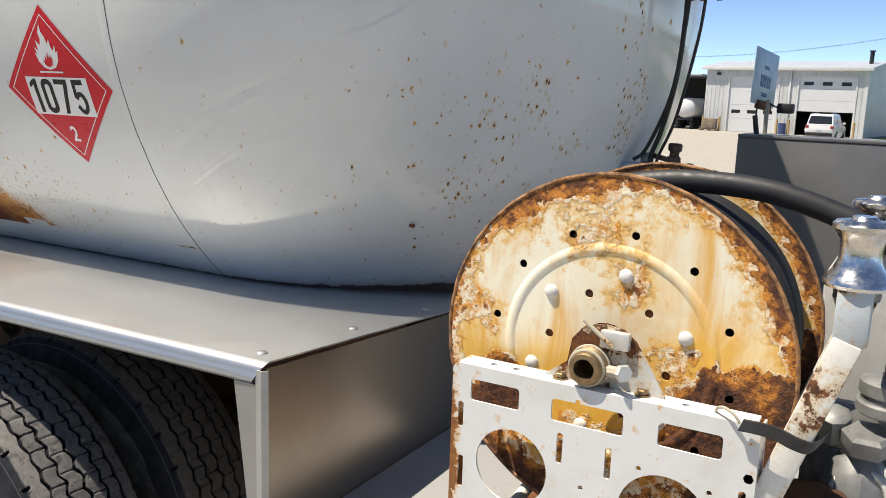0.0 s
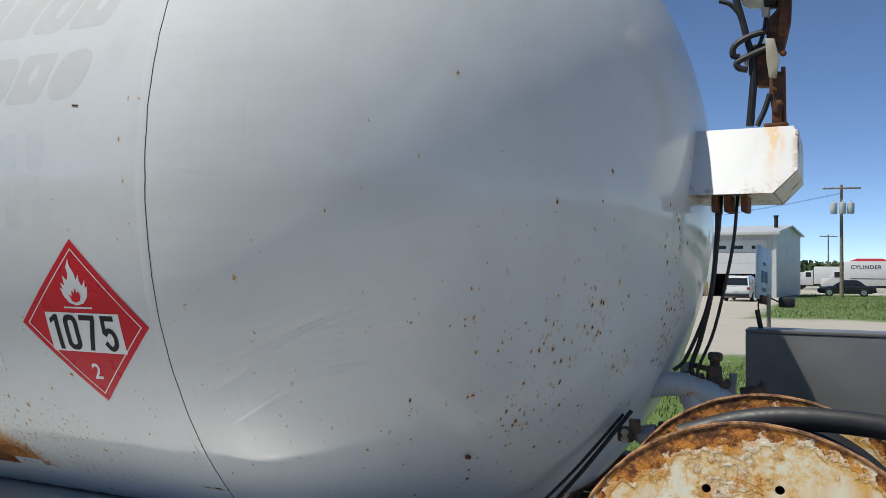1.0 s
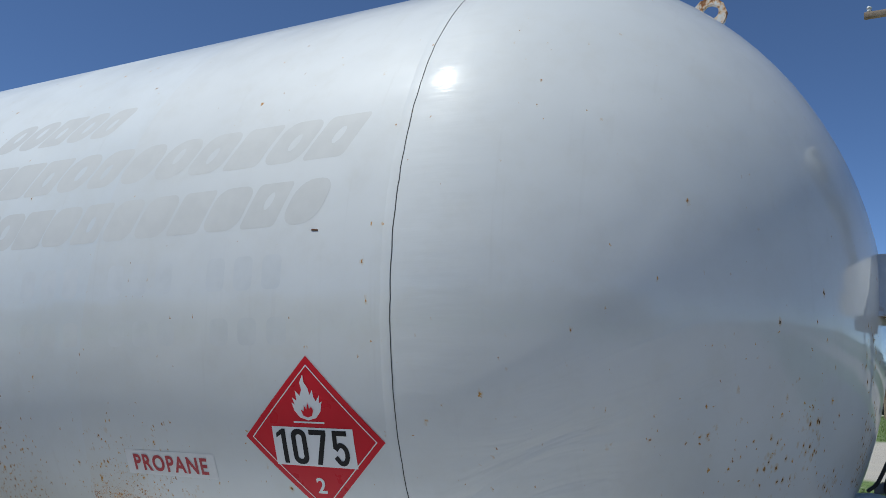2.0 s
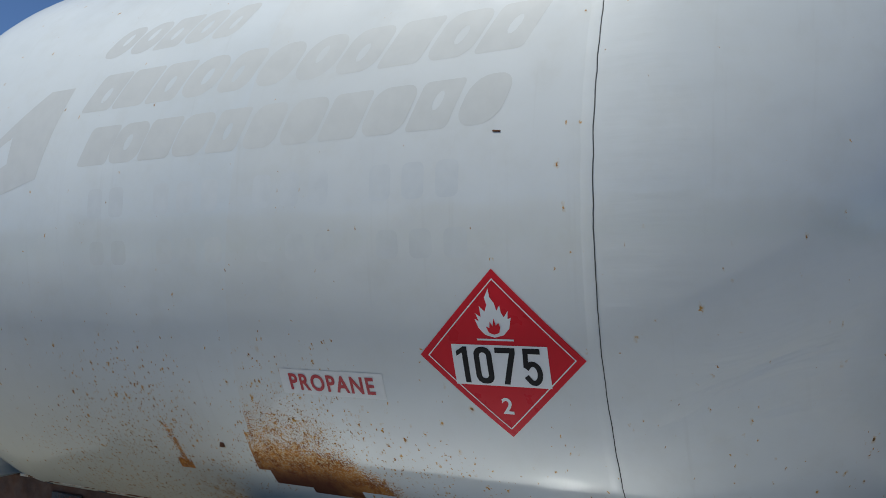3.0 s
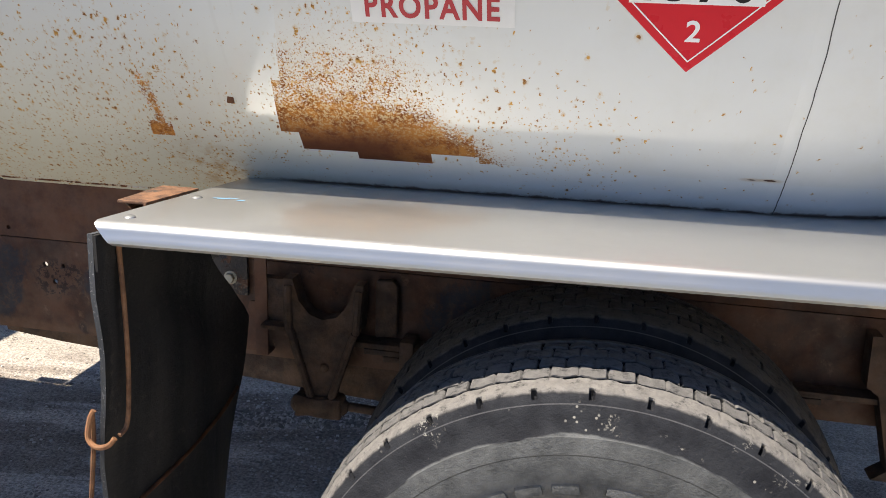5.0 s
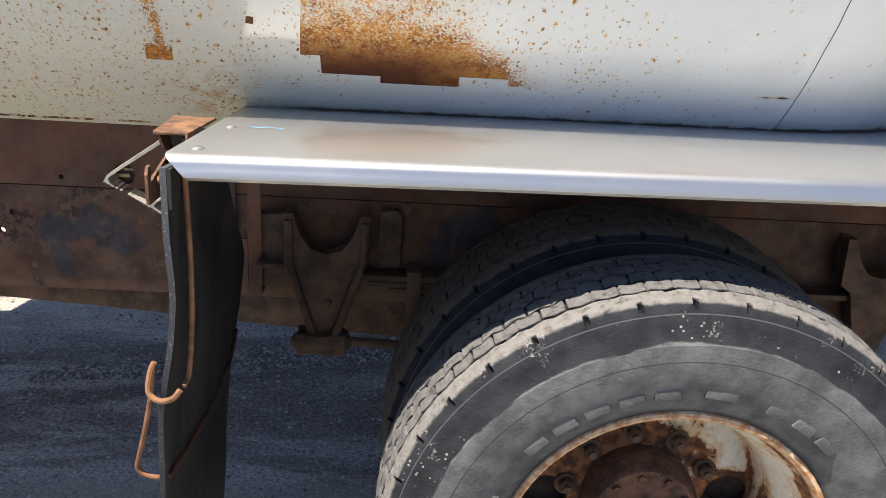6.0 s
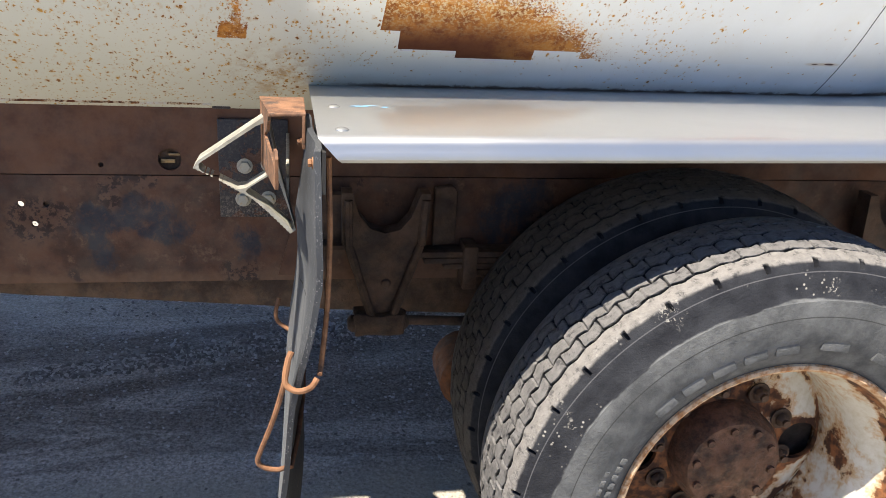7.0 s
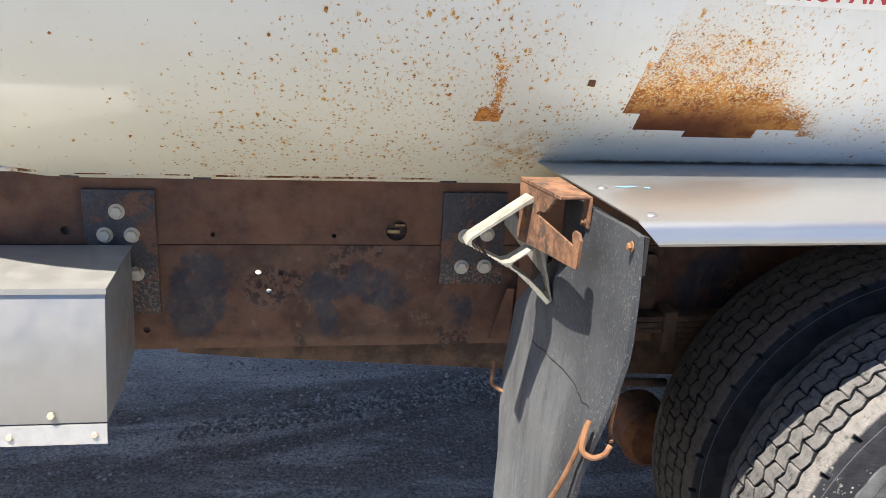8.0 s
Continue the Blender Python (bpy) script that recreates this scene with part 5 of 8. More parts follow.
# ---- chassis
def build_chassis():
    side = []
    for sign, label in ((1, "near"), (-1, "far")):
        y0 = 4.82 if sign == 1 else 2 * TANK_Y - 4.74
        thick = 0.075 * sign
        holes = [ellipse(-4.167, 1.028, 0.006, 10), ellipse(-3.887, 1.026, 0.006, 10), ellipse(-4.49, 1.036, 0.011, 12)]
        outline = [(-6.4, 1.004), (-1.62, 1.004), (-1.62, 1.172), (-6.4, 1.172)]
        part("subframe_rail", sheet(outline, holes + [ellipse(-3.738, 1.04, 0.026, 18)] if sign == 1 else [], 0.008, facing(y0 if sign == 1 else y0 - 0.008)), M_RUST_BROWN, truck, "rust-brown upper subframe rail")
        part("subframe_flange", boxed(-6.4, -1.62, min(y0 + 0.008 * sign, y0 + thick), max(y0 + 0.008 * sign, y0 + thick), 1.164, 1.172), M_RUST_BROWN, truck)
        outline = [(-9.2, 0.738), (-1.62, 0.738), (-1.62, 1.001), (-9.2, 1.001)]
        holes = [ellipse(-4.041, 0.884, 0.0075, 12), ellipse(-4.066, 0.932, 0.0075, 12), ellipse(-4.012, 0.932, 0.0065, 12), ellipse(-4.328, 0.788, 0.008, 12)]
        part("frame_rail", sheet(outline, holes if sign == 1 else [], 0.009, facing(y0 + (0.002 if sign == 1 else -0.011))), M_RAIL, truck, "rusted black chassis rail")
        for z in (0.738, 0.992):
            part("rail_flange", boxed(-9.2, -1.62, min(y0 + 0.011 * sign, y0 + thick), max(y0 + 0.011 * sign, y0 + thick), z, z + 0.009), M_RAIL, truck)
    lower = sheet([(-4.275, 0.741), (-4.272, 0.690), (-4.10, 0.672), (-3.87, 0.657), (-3.56, 0.634), (-3.36, 0.617), (-2.75, 0.585), (-2.75, 0.741)], (), 0.045, facing(4.900))
    part("lower_beam", bm_bevel(lower, 0.003), M_SPRING, truck, "rust-brown beam under the rail")
    # dark hidden cross members between the rails
    for y in (4.82, 2 * TANK_Y - 4.89):
        part("deck_rail", boxed(-1.619, 0.30, y, y + 0.07, 0.742, 0.933, 0.004), M_RAIL, truck)
    for x in (-4.75, -3.6, -1.9):
        part("cross_member", boxed(x - 0.05, x + 0.05, 4.90, 2 * TANK_Y - 4.90, 0.80, 0.98, 0.006), M_RAIL, truck)
    angle = extruded([(4.775, 0.0), (4.8185, 0.0), (4.8185, 0.006), (4.781, 0.006), (4.781, 0.30), (4.775, 0.30)], -3.440, -3.408)
    bmesh.ops.translate(angle, verts=angle.verts, vec=(0, 0, 0.762))
    part("stiffener", angle, M_RUST_BROWN, truck, "rusty upright stiffener on the rail")
    part("stiffener", sheet([(-3.500, 0.765), (-3.444, 0.765), (-3.444, 0.900), (-3.462, 0.900)], (), 0.006, facing(4.790)), M_RUST_BROWN, truck)
    # white edge strip of the tank saddle, in three worn lengths
    for x0, x1, z in ((-4.62, -4.46, 1.182), (-4.455, -4.21, 1.178), (-4.16, -3.64, 1.176)):
        part("saddle_strip", boxed(x0, x1, 4.800, 4.83, z - 0.006, z + 0.003, 0.001), M_SADDLE, truck)
    for x in (-4.47, -4.185, -3.62):
        part("saddle_tab", boxed(x - 0.02, x + 0.02, 4.812, 4.83, 1.16, 1.186, 0.002), M_BLACK_PLATE, truck)
    # bolted plates
    bolts = {"a": ((-4.374, 1.085), (-4.403, 1.030), (-4.344, 1.030), (-4.340, 0.936)), "b": ((-3.572, 1.030), (-3.518, 1.035), (-3.577, 0.951), (-3.520, 0.952))}
    for key, x0, x1, z0, z1 in (("a", -4.447, -4.290, 0.836, 1.136), ("b", -3.630, -3.474, 0.906, 1.138)):
        plate = part("mounting_plate", boxed(x0, x1, 4.808, 4.819, z0, z1, 0.002), M_BLACK_PLATE, truck, "flaking black mounting plate")
        for x, z in bolts[key]:
            part("bolt", hex_bolt(bmesh.new(), (x, 4.808, z), (0, -1, 0), 0.0135, 0.012), M_ZINC, plate, "dull zinc hex bolt")
    for x0, x1, z0, z1 in ((-4.20, -3.86, 1.010, 1.05), (-4.51, -4.47, 1.02, 1.055), (-4.36, -4.30, 0.77, 0.81), (-4.028, -3.994, 0.915, 0.948)):
        part("inner_plate", boxed(x0, x1, 4.8315, 4.838, z0, z1), M_SPRING, truck)
    # dark closing plate behind the big rail hole
    part("hole_cover", boxed(-3.80, -3.68, 4.840, 4.846, 1.006, 1.08), M_SPRING, truck)
    part("hole_slot", boxed(-3.760, -3.728, 4.832, 4.838, 1.028, 1.038, 0.001), M_BRASS, truck)
    part("hole_slot", boxed(-3.742, -3.716, 4.832, 4.838, 1.046, 1.052, 0.001), M_BRASS, truck)


M_RUST_BROWN = rusty("rust_brown_subframe_paint", (0.066, 0.028, 0.016), (0.130, 0.056, 0.028), 7, 0.75, 0.3)
build_chassis()


def build_suspension():
    # cast spring hanger: a wide fork above, a narrow foot below
    fork = [(-3.352, 0.985), (-3.352, 0.860), (-3.325, 0.835), (-3.272, 0.665), (-3.300, 0.640), (-3.195, 0.640), (-3.226, 0.665), (-3.180, 0.845), (-3.152, 0.865), (-3.146, 0.985),
            (-3.168, 0.985), (-3.190, 0.925), (-3.215, 0.895), (-3.250, 0.886), (-3.285, 0.898), (-3.312, 0.93), (-3.328, 0.985)]
    hanger = part("spring_hanger", sheet(fork, (), 0.05, facing(4.745)), M_SPRING, truck, "muddy cast spring hanger")
    for a, b in (((-3.338, 4.740, 0.97), (-3.336, 4.738, 0.86)), ((-3.336, 4.738, 0.86), (-3.275, 4.736, 0.665)), ((-3.157, 4.742, 0.97), (-3.163, 4.740, 0.86)), ((-3.166, 4.736, 0.86), (-3.230, 4.734, 0.665))):
        rib = bmesh.new()
        for s in range(6):
            p, q = Vector(a).lerp(b, s / 6), Vector(a).lerp(b, (s + 1.08) / 6)
            rod(rib, p, q, 0.0105 + 0.0025 * noise.noise(p * 40), 8, 0.0105 + 0.0025 * noise.noise(q * 40))
        part("rib", rib, M_SPRING, hanger)
    part("foot", rod(bmesh.new(), (-3.335, 4.75, 0.650), (-3.185, 4.75, 0.655), 0.022, 14, bevel=0.010), M_SPRING, hanger)
    part("cheek", bm_bevel(sheet([(-3.128, 0.985), (-3.085, 0.990), (-3.072, 0.975), (-3.072, 0.845), (-3.128, 0.835)], (), 0.022, facing(4.790)), 0.004), M_SPRING, hanger)
    part("wing", bm_bevel(boxed(-3.415, -3.335, 4.742, 4.800, 0.846, 0.858), 0.003), M_SPRING, hanger)
    lump = boxed(-3.318, -3.196, 4.722, 4.778, 0.628, 0.684, 0.006)
    bmesh.ops.subdivide_edges(lump, edges=lump.edges, cuts=3, use_grid_fill=True)
    for v in lump.verts:
        v.co += 0.010 * noise.noise_vector(v.co * 34)
    part("pad", lump, M_SPRING, hanger)
    part("side_web", sheet([(-3.42, 0.97), (-3.352, 0.97), (-3.33, 0.84), (-3.40, 0.83)], (), 0.03, facing(4.78)), M_SPRING, hanger)
    part("pin", rod(bmesh.new(), (-3.185, 4.76, 0.652), (-3.02, 4.77, 0.640), 0.012, 10), M_SPRING, hanger)
    part("weld_lump", dome(bmesh.new(), (-3.245, 4.742, 0.76), (0, -1, 0), 0.012, 0.008), M_SPRING, hanger)
    spring = part("leaf_spring", boxed(-3.20, -1.86, 4.765, 4.818, 0.815, 0.83, 0.002), M_SPRING, truck, "stacked muddy leaf spring")
    for i in range(1, 6):
        part("leaf", boxed(-3.20 + 0.05 * i, -1.98 - 0.09 * i, 4.765, 4.818, 0.815 - 0.0155 * i, 0.829 - 0.0155 * i, 0.002), M_SPRING, spring)
    part("clamp", boxed(-3.055, -3.02, 4.750, 4.8195, 0.735, 0.848, 0.004), M_SPRING, spring)
    for x in (-2.72, -2.42):
        part("u_bolt", pipe(bmesh.new(), [(x, 4.72, 0.60), (x, 4.72, 0.84), (x, 4.74, 0.86), (x, 4.81, 0.86), (x, 4.83, 0.84), (x, 4.83, 0.60)], 0.011, 8, 4), M_SPRING, spring)
    # second hanger behind the wheels
    rear = sheet([(x * -1 - 5.14, z) for x, z in fork], (), 0.05, facing(4.745))
    part("spring_hanger", rear, M_SPRING, truck, "muddy cast spring hanger")
    axle = rod(bmesh.new(), (-2.57, 4.72, 0.562), (-2.57, 2 * TANK_Y - 4.72, 0.562), 0.075, 18)
    part("axle", axle, M_SPRING, truck, "muddy axle tube")
    part("differential", dome(dome(bmesh.new(), (-2.57, TANK_Y, 0.562), (1, 0, 0), 0.21, 0.17, 20), (-2.57, TANK_Y, 0.562), (-1, 0, 0), 0.21, 0.2, 20), M_SPRING, truck, "muddy differential bulge")
    part("brake_chamber", rod(bmesh.new(), (-2.98, 4.86, 0.40), (-2.98, 5.04, 0.40), 0.088, 20, bevel=0.02), M_RUST, truck, "rusty brake chamber")
    part("inner_wall", boxed(-3.0, -1.62, 4.86, 4.872, 0.95, 1.22), M_RAIL, truck)


build_suspension()


# ---- wheels
def tyre_mesh():
    """A rib tyre round y, with zigzag grooves, staggered sipes, notched shoulders and a bulged sidewall."""
    outer, depth = 0.528, 0.018
    crown = lambda y: outer - 0.009 * (abs(y) / 0.104) ** 2.4
    prof = [(0.300, -0.098), (0.318, -0.108), (0.345, -0.124), (0.385, -0.1375), (0.430, -0.1380), (0.4495, -0.1355), (0.4510, -0.1338), (0.480, -0.127), (0.498, -0.121), (0.5045, -0.1170), (0.508, -0.1150)]
    line = [(r, y, -1, 0) for r, y in prof] + [(crown(-0.108) - 0.0035, -0.110, 0, 0), (crown(-0.104), -0.104, 0, 0), (crown(-0.092), -0.092, 0, 0)]
    grooves = (-0.076, -0.040, 0.0, 0.040, 0.076)
    for k, c in enumerate(grooves):
        for off, d in ((-0.0044, 0), (-0.0036, 1), (0.0036, 1), (0.0044, 0)):
            line.append((crown(c) - depth * d, c + off, k if off < 0 else k + 1, 1 + d))
        if k + 1 < len(grooves):
            mid = (c + grooves[k + 1]) / 2
            line.append((crown(mid), mid, k + 1, 0))
    line += [(crown(0.092), 0.092, 5, 0), (crown(0.104), 0.104, 5, 0), (crown(0.108) - 0.0035, 0.110, 5, 0)] + [(r, -y, -1, 0) for r, y in prof[::-1]]
    seg, period = 936, 13
    wave = (-1, -0.85, -0.6, -0.3, 0.1, 0.5, 1, 0.95, 0.8, 0.5, 0.1, -0.3, -0.7)
    rng = random.Random(3)
    chips = [[rng.uniform(-1, 1) for _ in range(8)] for _ in range(seg // 3)]
    bm = bmesh.new()
    rings = []
    for i in range(seg):
        a = 2 * math.pi * i / seg
        notch = i % 26 in (0, 1)
        ring = []
        for r, y, rib, kind in line:
            if notch and 0.506 < r < 0.5155 and abs(y) > 0.108:
                r, y = r - 0.010, y * 0.93
            if rib >= 0 and kind != 2 and abs(y) < 0.09:
                at = (i + (6 if rib % 2 else 0)) % period
                if at == 0 and rib not in (0, 5):
                    deep = 0.35 + 0.65 * abs(chips[i // 3][(rib + 2) % 8])
                    r -= (0.0085 if kind else 0.0040) * deep
                r += 0.0009 * chips[(i // 3 + 1) % len(chips)][rib]
            if kind:
                y += (0.0026 if abs(y) > 0.06 else 0.0044) * wave[i % period] + 0.0016 * chips[i // 3][min(rib, 7)]
            ring.append(bm.verts.new((r * math.cos(a), y, r * math.sin(a))))
        rings.append(ring)
    for i in range(seg):
        a, b = rings[i], rings[(i + 1) % seg]
        for k in range(len(line) - 1):
            bm.faces.new((a[k], b[k], b[k + 1], a[k + 1]))
    return finish(bm, "tyre", M_TYRE)


def rim_mesh():
    """A dished steel wheel: flange, barrel and disc with hand holes."""
    turn = Matrix.Rotation(math.pi / 2, 4, "X")  # height along -y: towards the walk
    bm = bmesh.new()
    lathe(bm, [(0.300, 0.086), (0.309, 0.095), (0.311, 0.102), (0.308, 0.108), (0.302, 0.110), (0.296, 0.106), (0.292, 0.095), (0.288, 0.070), (0.272, 0.036), (0.256, 0.010), (0.252, -0.05), (0.250, -0.15), (0.262, -0.165)], turn, 72)
    return finish(bm, "rim", M_WHEEL)


def disc_mesh():
    turn = Matrix.Rotation(math.pi / 2, 4, "X")
    holes = [ellipse(0.186 * math.cos(a), 0.186 * math.sin(a), 0.046, 22, 0.046) for a in (radians(20 + 180 * k) for k in range(2))]
    bm = sheet(ellipse(0, 0, 0.256, 72), holes + [ellipse(0, 0, 0.09, 32)], 0.012)
    for v in bm.verts:
        r = math.hypot(v.co.x, v.co.y)
        v.co.z += -0.050 + 0.034 * max(0.0, min(1.0, (0.256 - r) / 0.022))
    bmesh.ops.transform(bm, matrix=turn, verts=bm.verts)
    return finish(bm, "disc", M_WHEEL)


def hub_mesh():
    turn = Matrix.Rotation(math.pi / 2, 4, "X")
    bm = lathe(bmesh.new(), [(0.116, -0.02), (0.116, 0.030), (0.110, 0.038), (0.106, 0.056), (0.100, 0.062), (0.052, 0.064), (0.046, 0.069), (0.0005, 0.071)], turn, 40)
    for k in range(10):
        a = radians(36 * k + 10)
        p = Vector((0.086 * math.cos(a), -0.062, 0.086 * math.sin(a)))
        rod(bm, p, p + Vector((0, -0.008, 0)), 0.0085, 6)
    return finish(bm, "hub", M_HUB)


M_HUB = rusty("oily_rusted_hub", (0.040, 0.020, 0.012), (0.165, 0.080, 0.045), 26, 0.8, 1.0)


def nut_mesh():
    bm = rod(bmesh.new(), (0, 0, 0), (0, -0.004, 0), 0.024, 16)
    rod(bm, (0, -0.004, 0), (0, -0.020, 0), 0.017, 6, 0.015, 0.004)
    rod(bm, (0, -0.020, 0), (0, -0.027, 0), 0.008, 10)
    return finish(bm, "lug_nut", M_SPRING)


# near-black drum colour stands in for the shade behind the hand holes
M_DRUM = rusty("shade_black_brake_drum", (0.010, 0.007, 0.006), (0.028, 0.017, 0.012), 12)


def build_wheels():
    tyre, rim, disc, hub, nut = tyre_mesh(), rim_mesh(), disc_mesh(), hub_mesh(), nut_mesh()
    flip = Matrix.Rotation(math.pi, 4, "Z")
    inner_tyre = tyre.copy()
    inner_tyre.materials[0] = M_TYRE_INNER
    # solid disc, also added to keep the hand holes dark
    inner_disc = finish(sheet(ellipse(0, 0, 0.250, 48), (), 0.010, facing(-0.005)), "inner_disc", M_SPRING)
    for near in (True, False):
        turn = Matrix.Rotation(radians(18), 4, "Y") if near else flip
        mirror = lambda y: y if near else 2 * TANK_Y - y
        for y, outer in ((4.205, True), (4.548, False)):
            at = Vector((-2.57, mirror(y), 0.562))
            wheel = part("wheel", rim, None, truck, "rusted white steel wheel rim", at, turn if outer else turn @ flip)
            part("tyre", tyre if outer else inner_tyre, None, wheel, "worn dusty black truck tyre" if outer else "muddy inner truck tyre, darkened for the shade", at, turn)
            if not outer:
                part("disc", inner_disc, None, wheel, "dark rusty inner disc", at + Vector((0, -0.075 if near else 0.075, 0)), turn)
                continue
            deep = at + Vector((0, 0.085 if near else -0.085, 0))
            part("disc", disc, None, wheel, "", deep, turn)
            part("hub", hub, None, wheel, "oily rust-brown hub", deep, turn)
            s = 1 if near else -1
            part("brake_drum", rod(bmesh.new(), at + Vector((0, 0.125 * s, 0)), at + Vector((0, 0.30 * s, 0)), 0.242, 40), M_DRUM, wheel, "rusty brake drum, coloured black for the shade behind the hand holes")
            for k in range(10):
                a = radians(36 * k + 9)
                p = deep + turn @ Vector((0.148 * math.cos(a), 0.004, 0.148 * math.sin(a)))
                part("lug_nut", nut, None, wheel, "", p, turn)
            if near:  # raised marks on the sidewall, as plain bars
                for a0, count, step, tall, r in ((136, 5, 9.6, 0.030, 0.362), (83, 1, 12.0, 0.026, 0.364), (66, 3, 9.0, 0.028, 0.362), (172, 6, 3.0, 0.012, 0.345), (168, 3, 3.0, 0.012, 0.368), (24, 5, 3.2, 0.014, 0.345)):
                    for k in range(count):
                        a = radians(a0 - step * k)
                        w = radians(step) * r * 0.72
                        m = Matrix.Rotation(-a, 4, "Y") @ Matrix.Translation((r, 0, 0))
                        bm = boxed(-tall / 2, tall / 2, -0.1245 - (r - 0.335) * 0.26, -0.1180, -w / 2, w / 2, 0.0012, m)
                        part("raised_bar", bm, M_TYRE, wheel, "", at)


build_wheels()


# ---------------------------------------------------------------- things on the truck
def build_flap():
    """Black mud flap hung from the fender's front end, curled and twisted."""
    rows, cols = 26, 12

    def edge(z, table):
        for (z0, *a), (z1, *b) in zip(table, table[1:]):
            if z1 <= z <= z0:
                k = (z0 - z) / (z0 - z1)
                return [p + (q - p) * k for p, q in zip(a, b)]
        return table[-1][1:]

    outer = [(1.27, -3.436, 4.098), (1.16, -3.430, 4.090), (1.05, -3.424, 4.098), (0.94, -3.438, 4.112), (0.80, -3.468, 4.135), (0.60, -3.495, 4.165), (0.25, -3.530, 4.20)]
    inner = [(1.27, -3.445, 4.46), (1.10, -3.440, 4.515), (0.985, -3.446, 4.632), (0.885, -3.455, 4.742), (0.72, -3.470, 4.735), (0.54, -3.478, 4.670), (0.25, -3.500, 4.62)]
    bm = bmesh.new()
    grid = []
    for i in range(rows + 1):
        z = 1.27 - 1.02 * i / rows
        a, b = edge(z, outer), edge(z, inner)
        line = []
        for j in range(cols + 1):
            u = j / cols
            depth = math.sin(math.pi * u) * (0.002 + 0.030 * max(0.0, min(1.0, (0.94 - z) / 0.4)) - 0.026 * max(0.0, 1.0 - abs(z - 1.08) / 0.18))
            ripple = 0.006 * math.sin(9 * u + 5 * z) + 0.008 * noise.noise((u * 3, z * 4, 1))
            along = a[1] + (b[1] - a[1]) * u
            drop = max(0.0, (z - 1.0) / 0.27) * (0.016 + 0.066 * (along - 4.11))
            line.append(Vector((a[0] + (b[0] - a[0]) * u + depth + ripple, along, z - drop + 0.012 * noise.noise((u * 4, i * 0.3, 3)) * (i == rows))))
        grid.append(line)
    front = [[bm.verts.new(p) for p in line] for line in grid]
    back = [[bm.verts.new(p + Vector((0.010, 0, 0))) for p in line] for line in grid]
    for i in range(rows):
        for j in range(cols):
            bm.faces.new((front[i][j], front[i][j + 1], front[i + 1][j + 1], front[i + 1][j]))
            bm.faces.new((back[i][j], back[i + 1][j], back[i + 1][j + 1], back[i][j + 1])).material_index = 1
    border = [(i, 0) for i in range(rows + 1)] + [(rows, j) for j in range(1, cols + 1)] + [(i, cols) for i in range(rows - 1, -1, -1)] + [(0, j) for j in range(cols - 1, 0, -1)]
    for (i, j), (k, l) in zip(border, border[1:] + border[:1]):
        bm.faces.new((front[i][j], front[k][l], back[k][l], back[i][j]))
    flap = thing("mud_flap", (-3.46, 4.35, 0.25), "curled cracked black rubber mud flap hanging from the fender", "mud flap")
    part("rubber_sheet", bm, [M_FLAP, M_FLAP_BACK], flap)
    part("backing_strip", sheet([(4.095, 1.19), (4.50, 1.19), (4.50, 1.226), (4.095, 1.254)], (), 0.006, Matrix(((0, 0, 1, -3.424), (1, 0, 0, 0), (0, 1, 0, 0), (0, 0, 0, 1)))), M_FLAP_BACK, flap)
    part("bolt", hex_bolt(bmesh.new(), (-3.436, 4.118, 1.232), (-1, 0, 0), 0.0065, 0.006), M_RUST_ORANGE, flap, "rusted bolt with washer")
    # bent wires that hold the lower part
    part("wire", pipe(bmesh.new(), [(-3.428, 4.120, 0.866), (-3.440, 4.114, 0.852), (-3.462, 4.112, 0.848), (-3.480, 4.116, 0.862), (-3.476, 4.120, 0.898), (-3.470, 4.125, 0.914)], 0.0052, 8, 5), M_RUST_ORANGE, flap, "bent orange rusted wire")
    part("wire", pipe(bmesh.new(), [(-3.474, 4.125, 0.905), (-3.482, 4.135, 0.85), (-3.500, 4.150, 0.775), (-3.524, 4.172, 0.695), (-3.530, 4.178, 0.668), (-3.518, 4.178, 0.655), (-3.495, 4.174, 0.652), (-3.475, 4.172, 0.660)], 0.0048, 8, 5), M_RUST_ORANGE, flap, "bent orange rusted wire")
    part("wire", pipe(bmesh.new(), [(-3.47, 4.70, 0.66), (-3.50, 4.71, 0.68), (-3.505, 4.70, 0.71), (-3.498, 4.72, 0.735)], 0.005, 8, 5), M_RUST_ORANGE, flap, "bent orange rusted wire")
    # rusted brace that follows the back of the flap
    rod_line = [(-3.412, 4.150, 1.232), (-3.409, 4.150, 1.10), (-3.412, 4.152, 0.98), (-3.420, 4.150, 0.885), (-3.424, 4.128, 0.868)]
    part("brace", pipe(bmesh.new(), rod_line, 0.0046, 8, 6), M_RUST_ORANGE, flap, "thin rusted rod")
    part("brace", pipe(bmesh.new(), [(-3.472, 4.172, 0.657), (-3.458, 4.27, 0.664), (-3.446, 4.42, 0.676), (-3.446, 4.58, 0.690), (-3.456, 4.69, 0.705)], 0.0046, 8, 6), M_RUST, flap, "thin rusted rod")


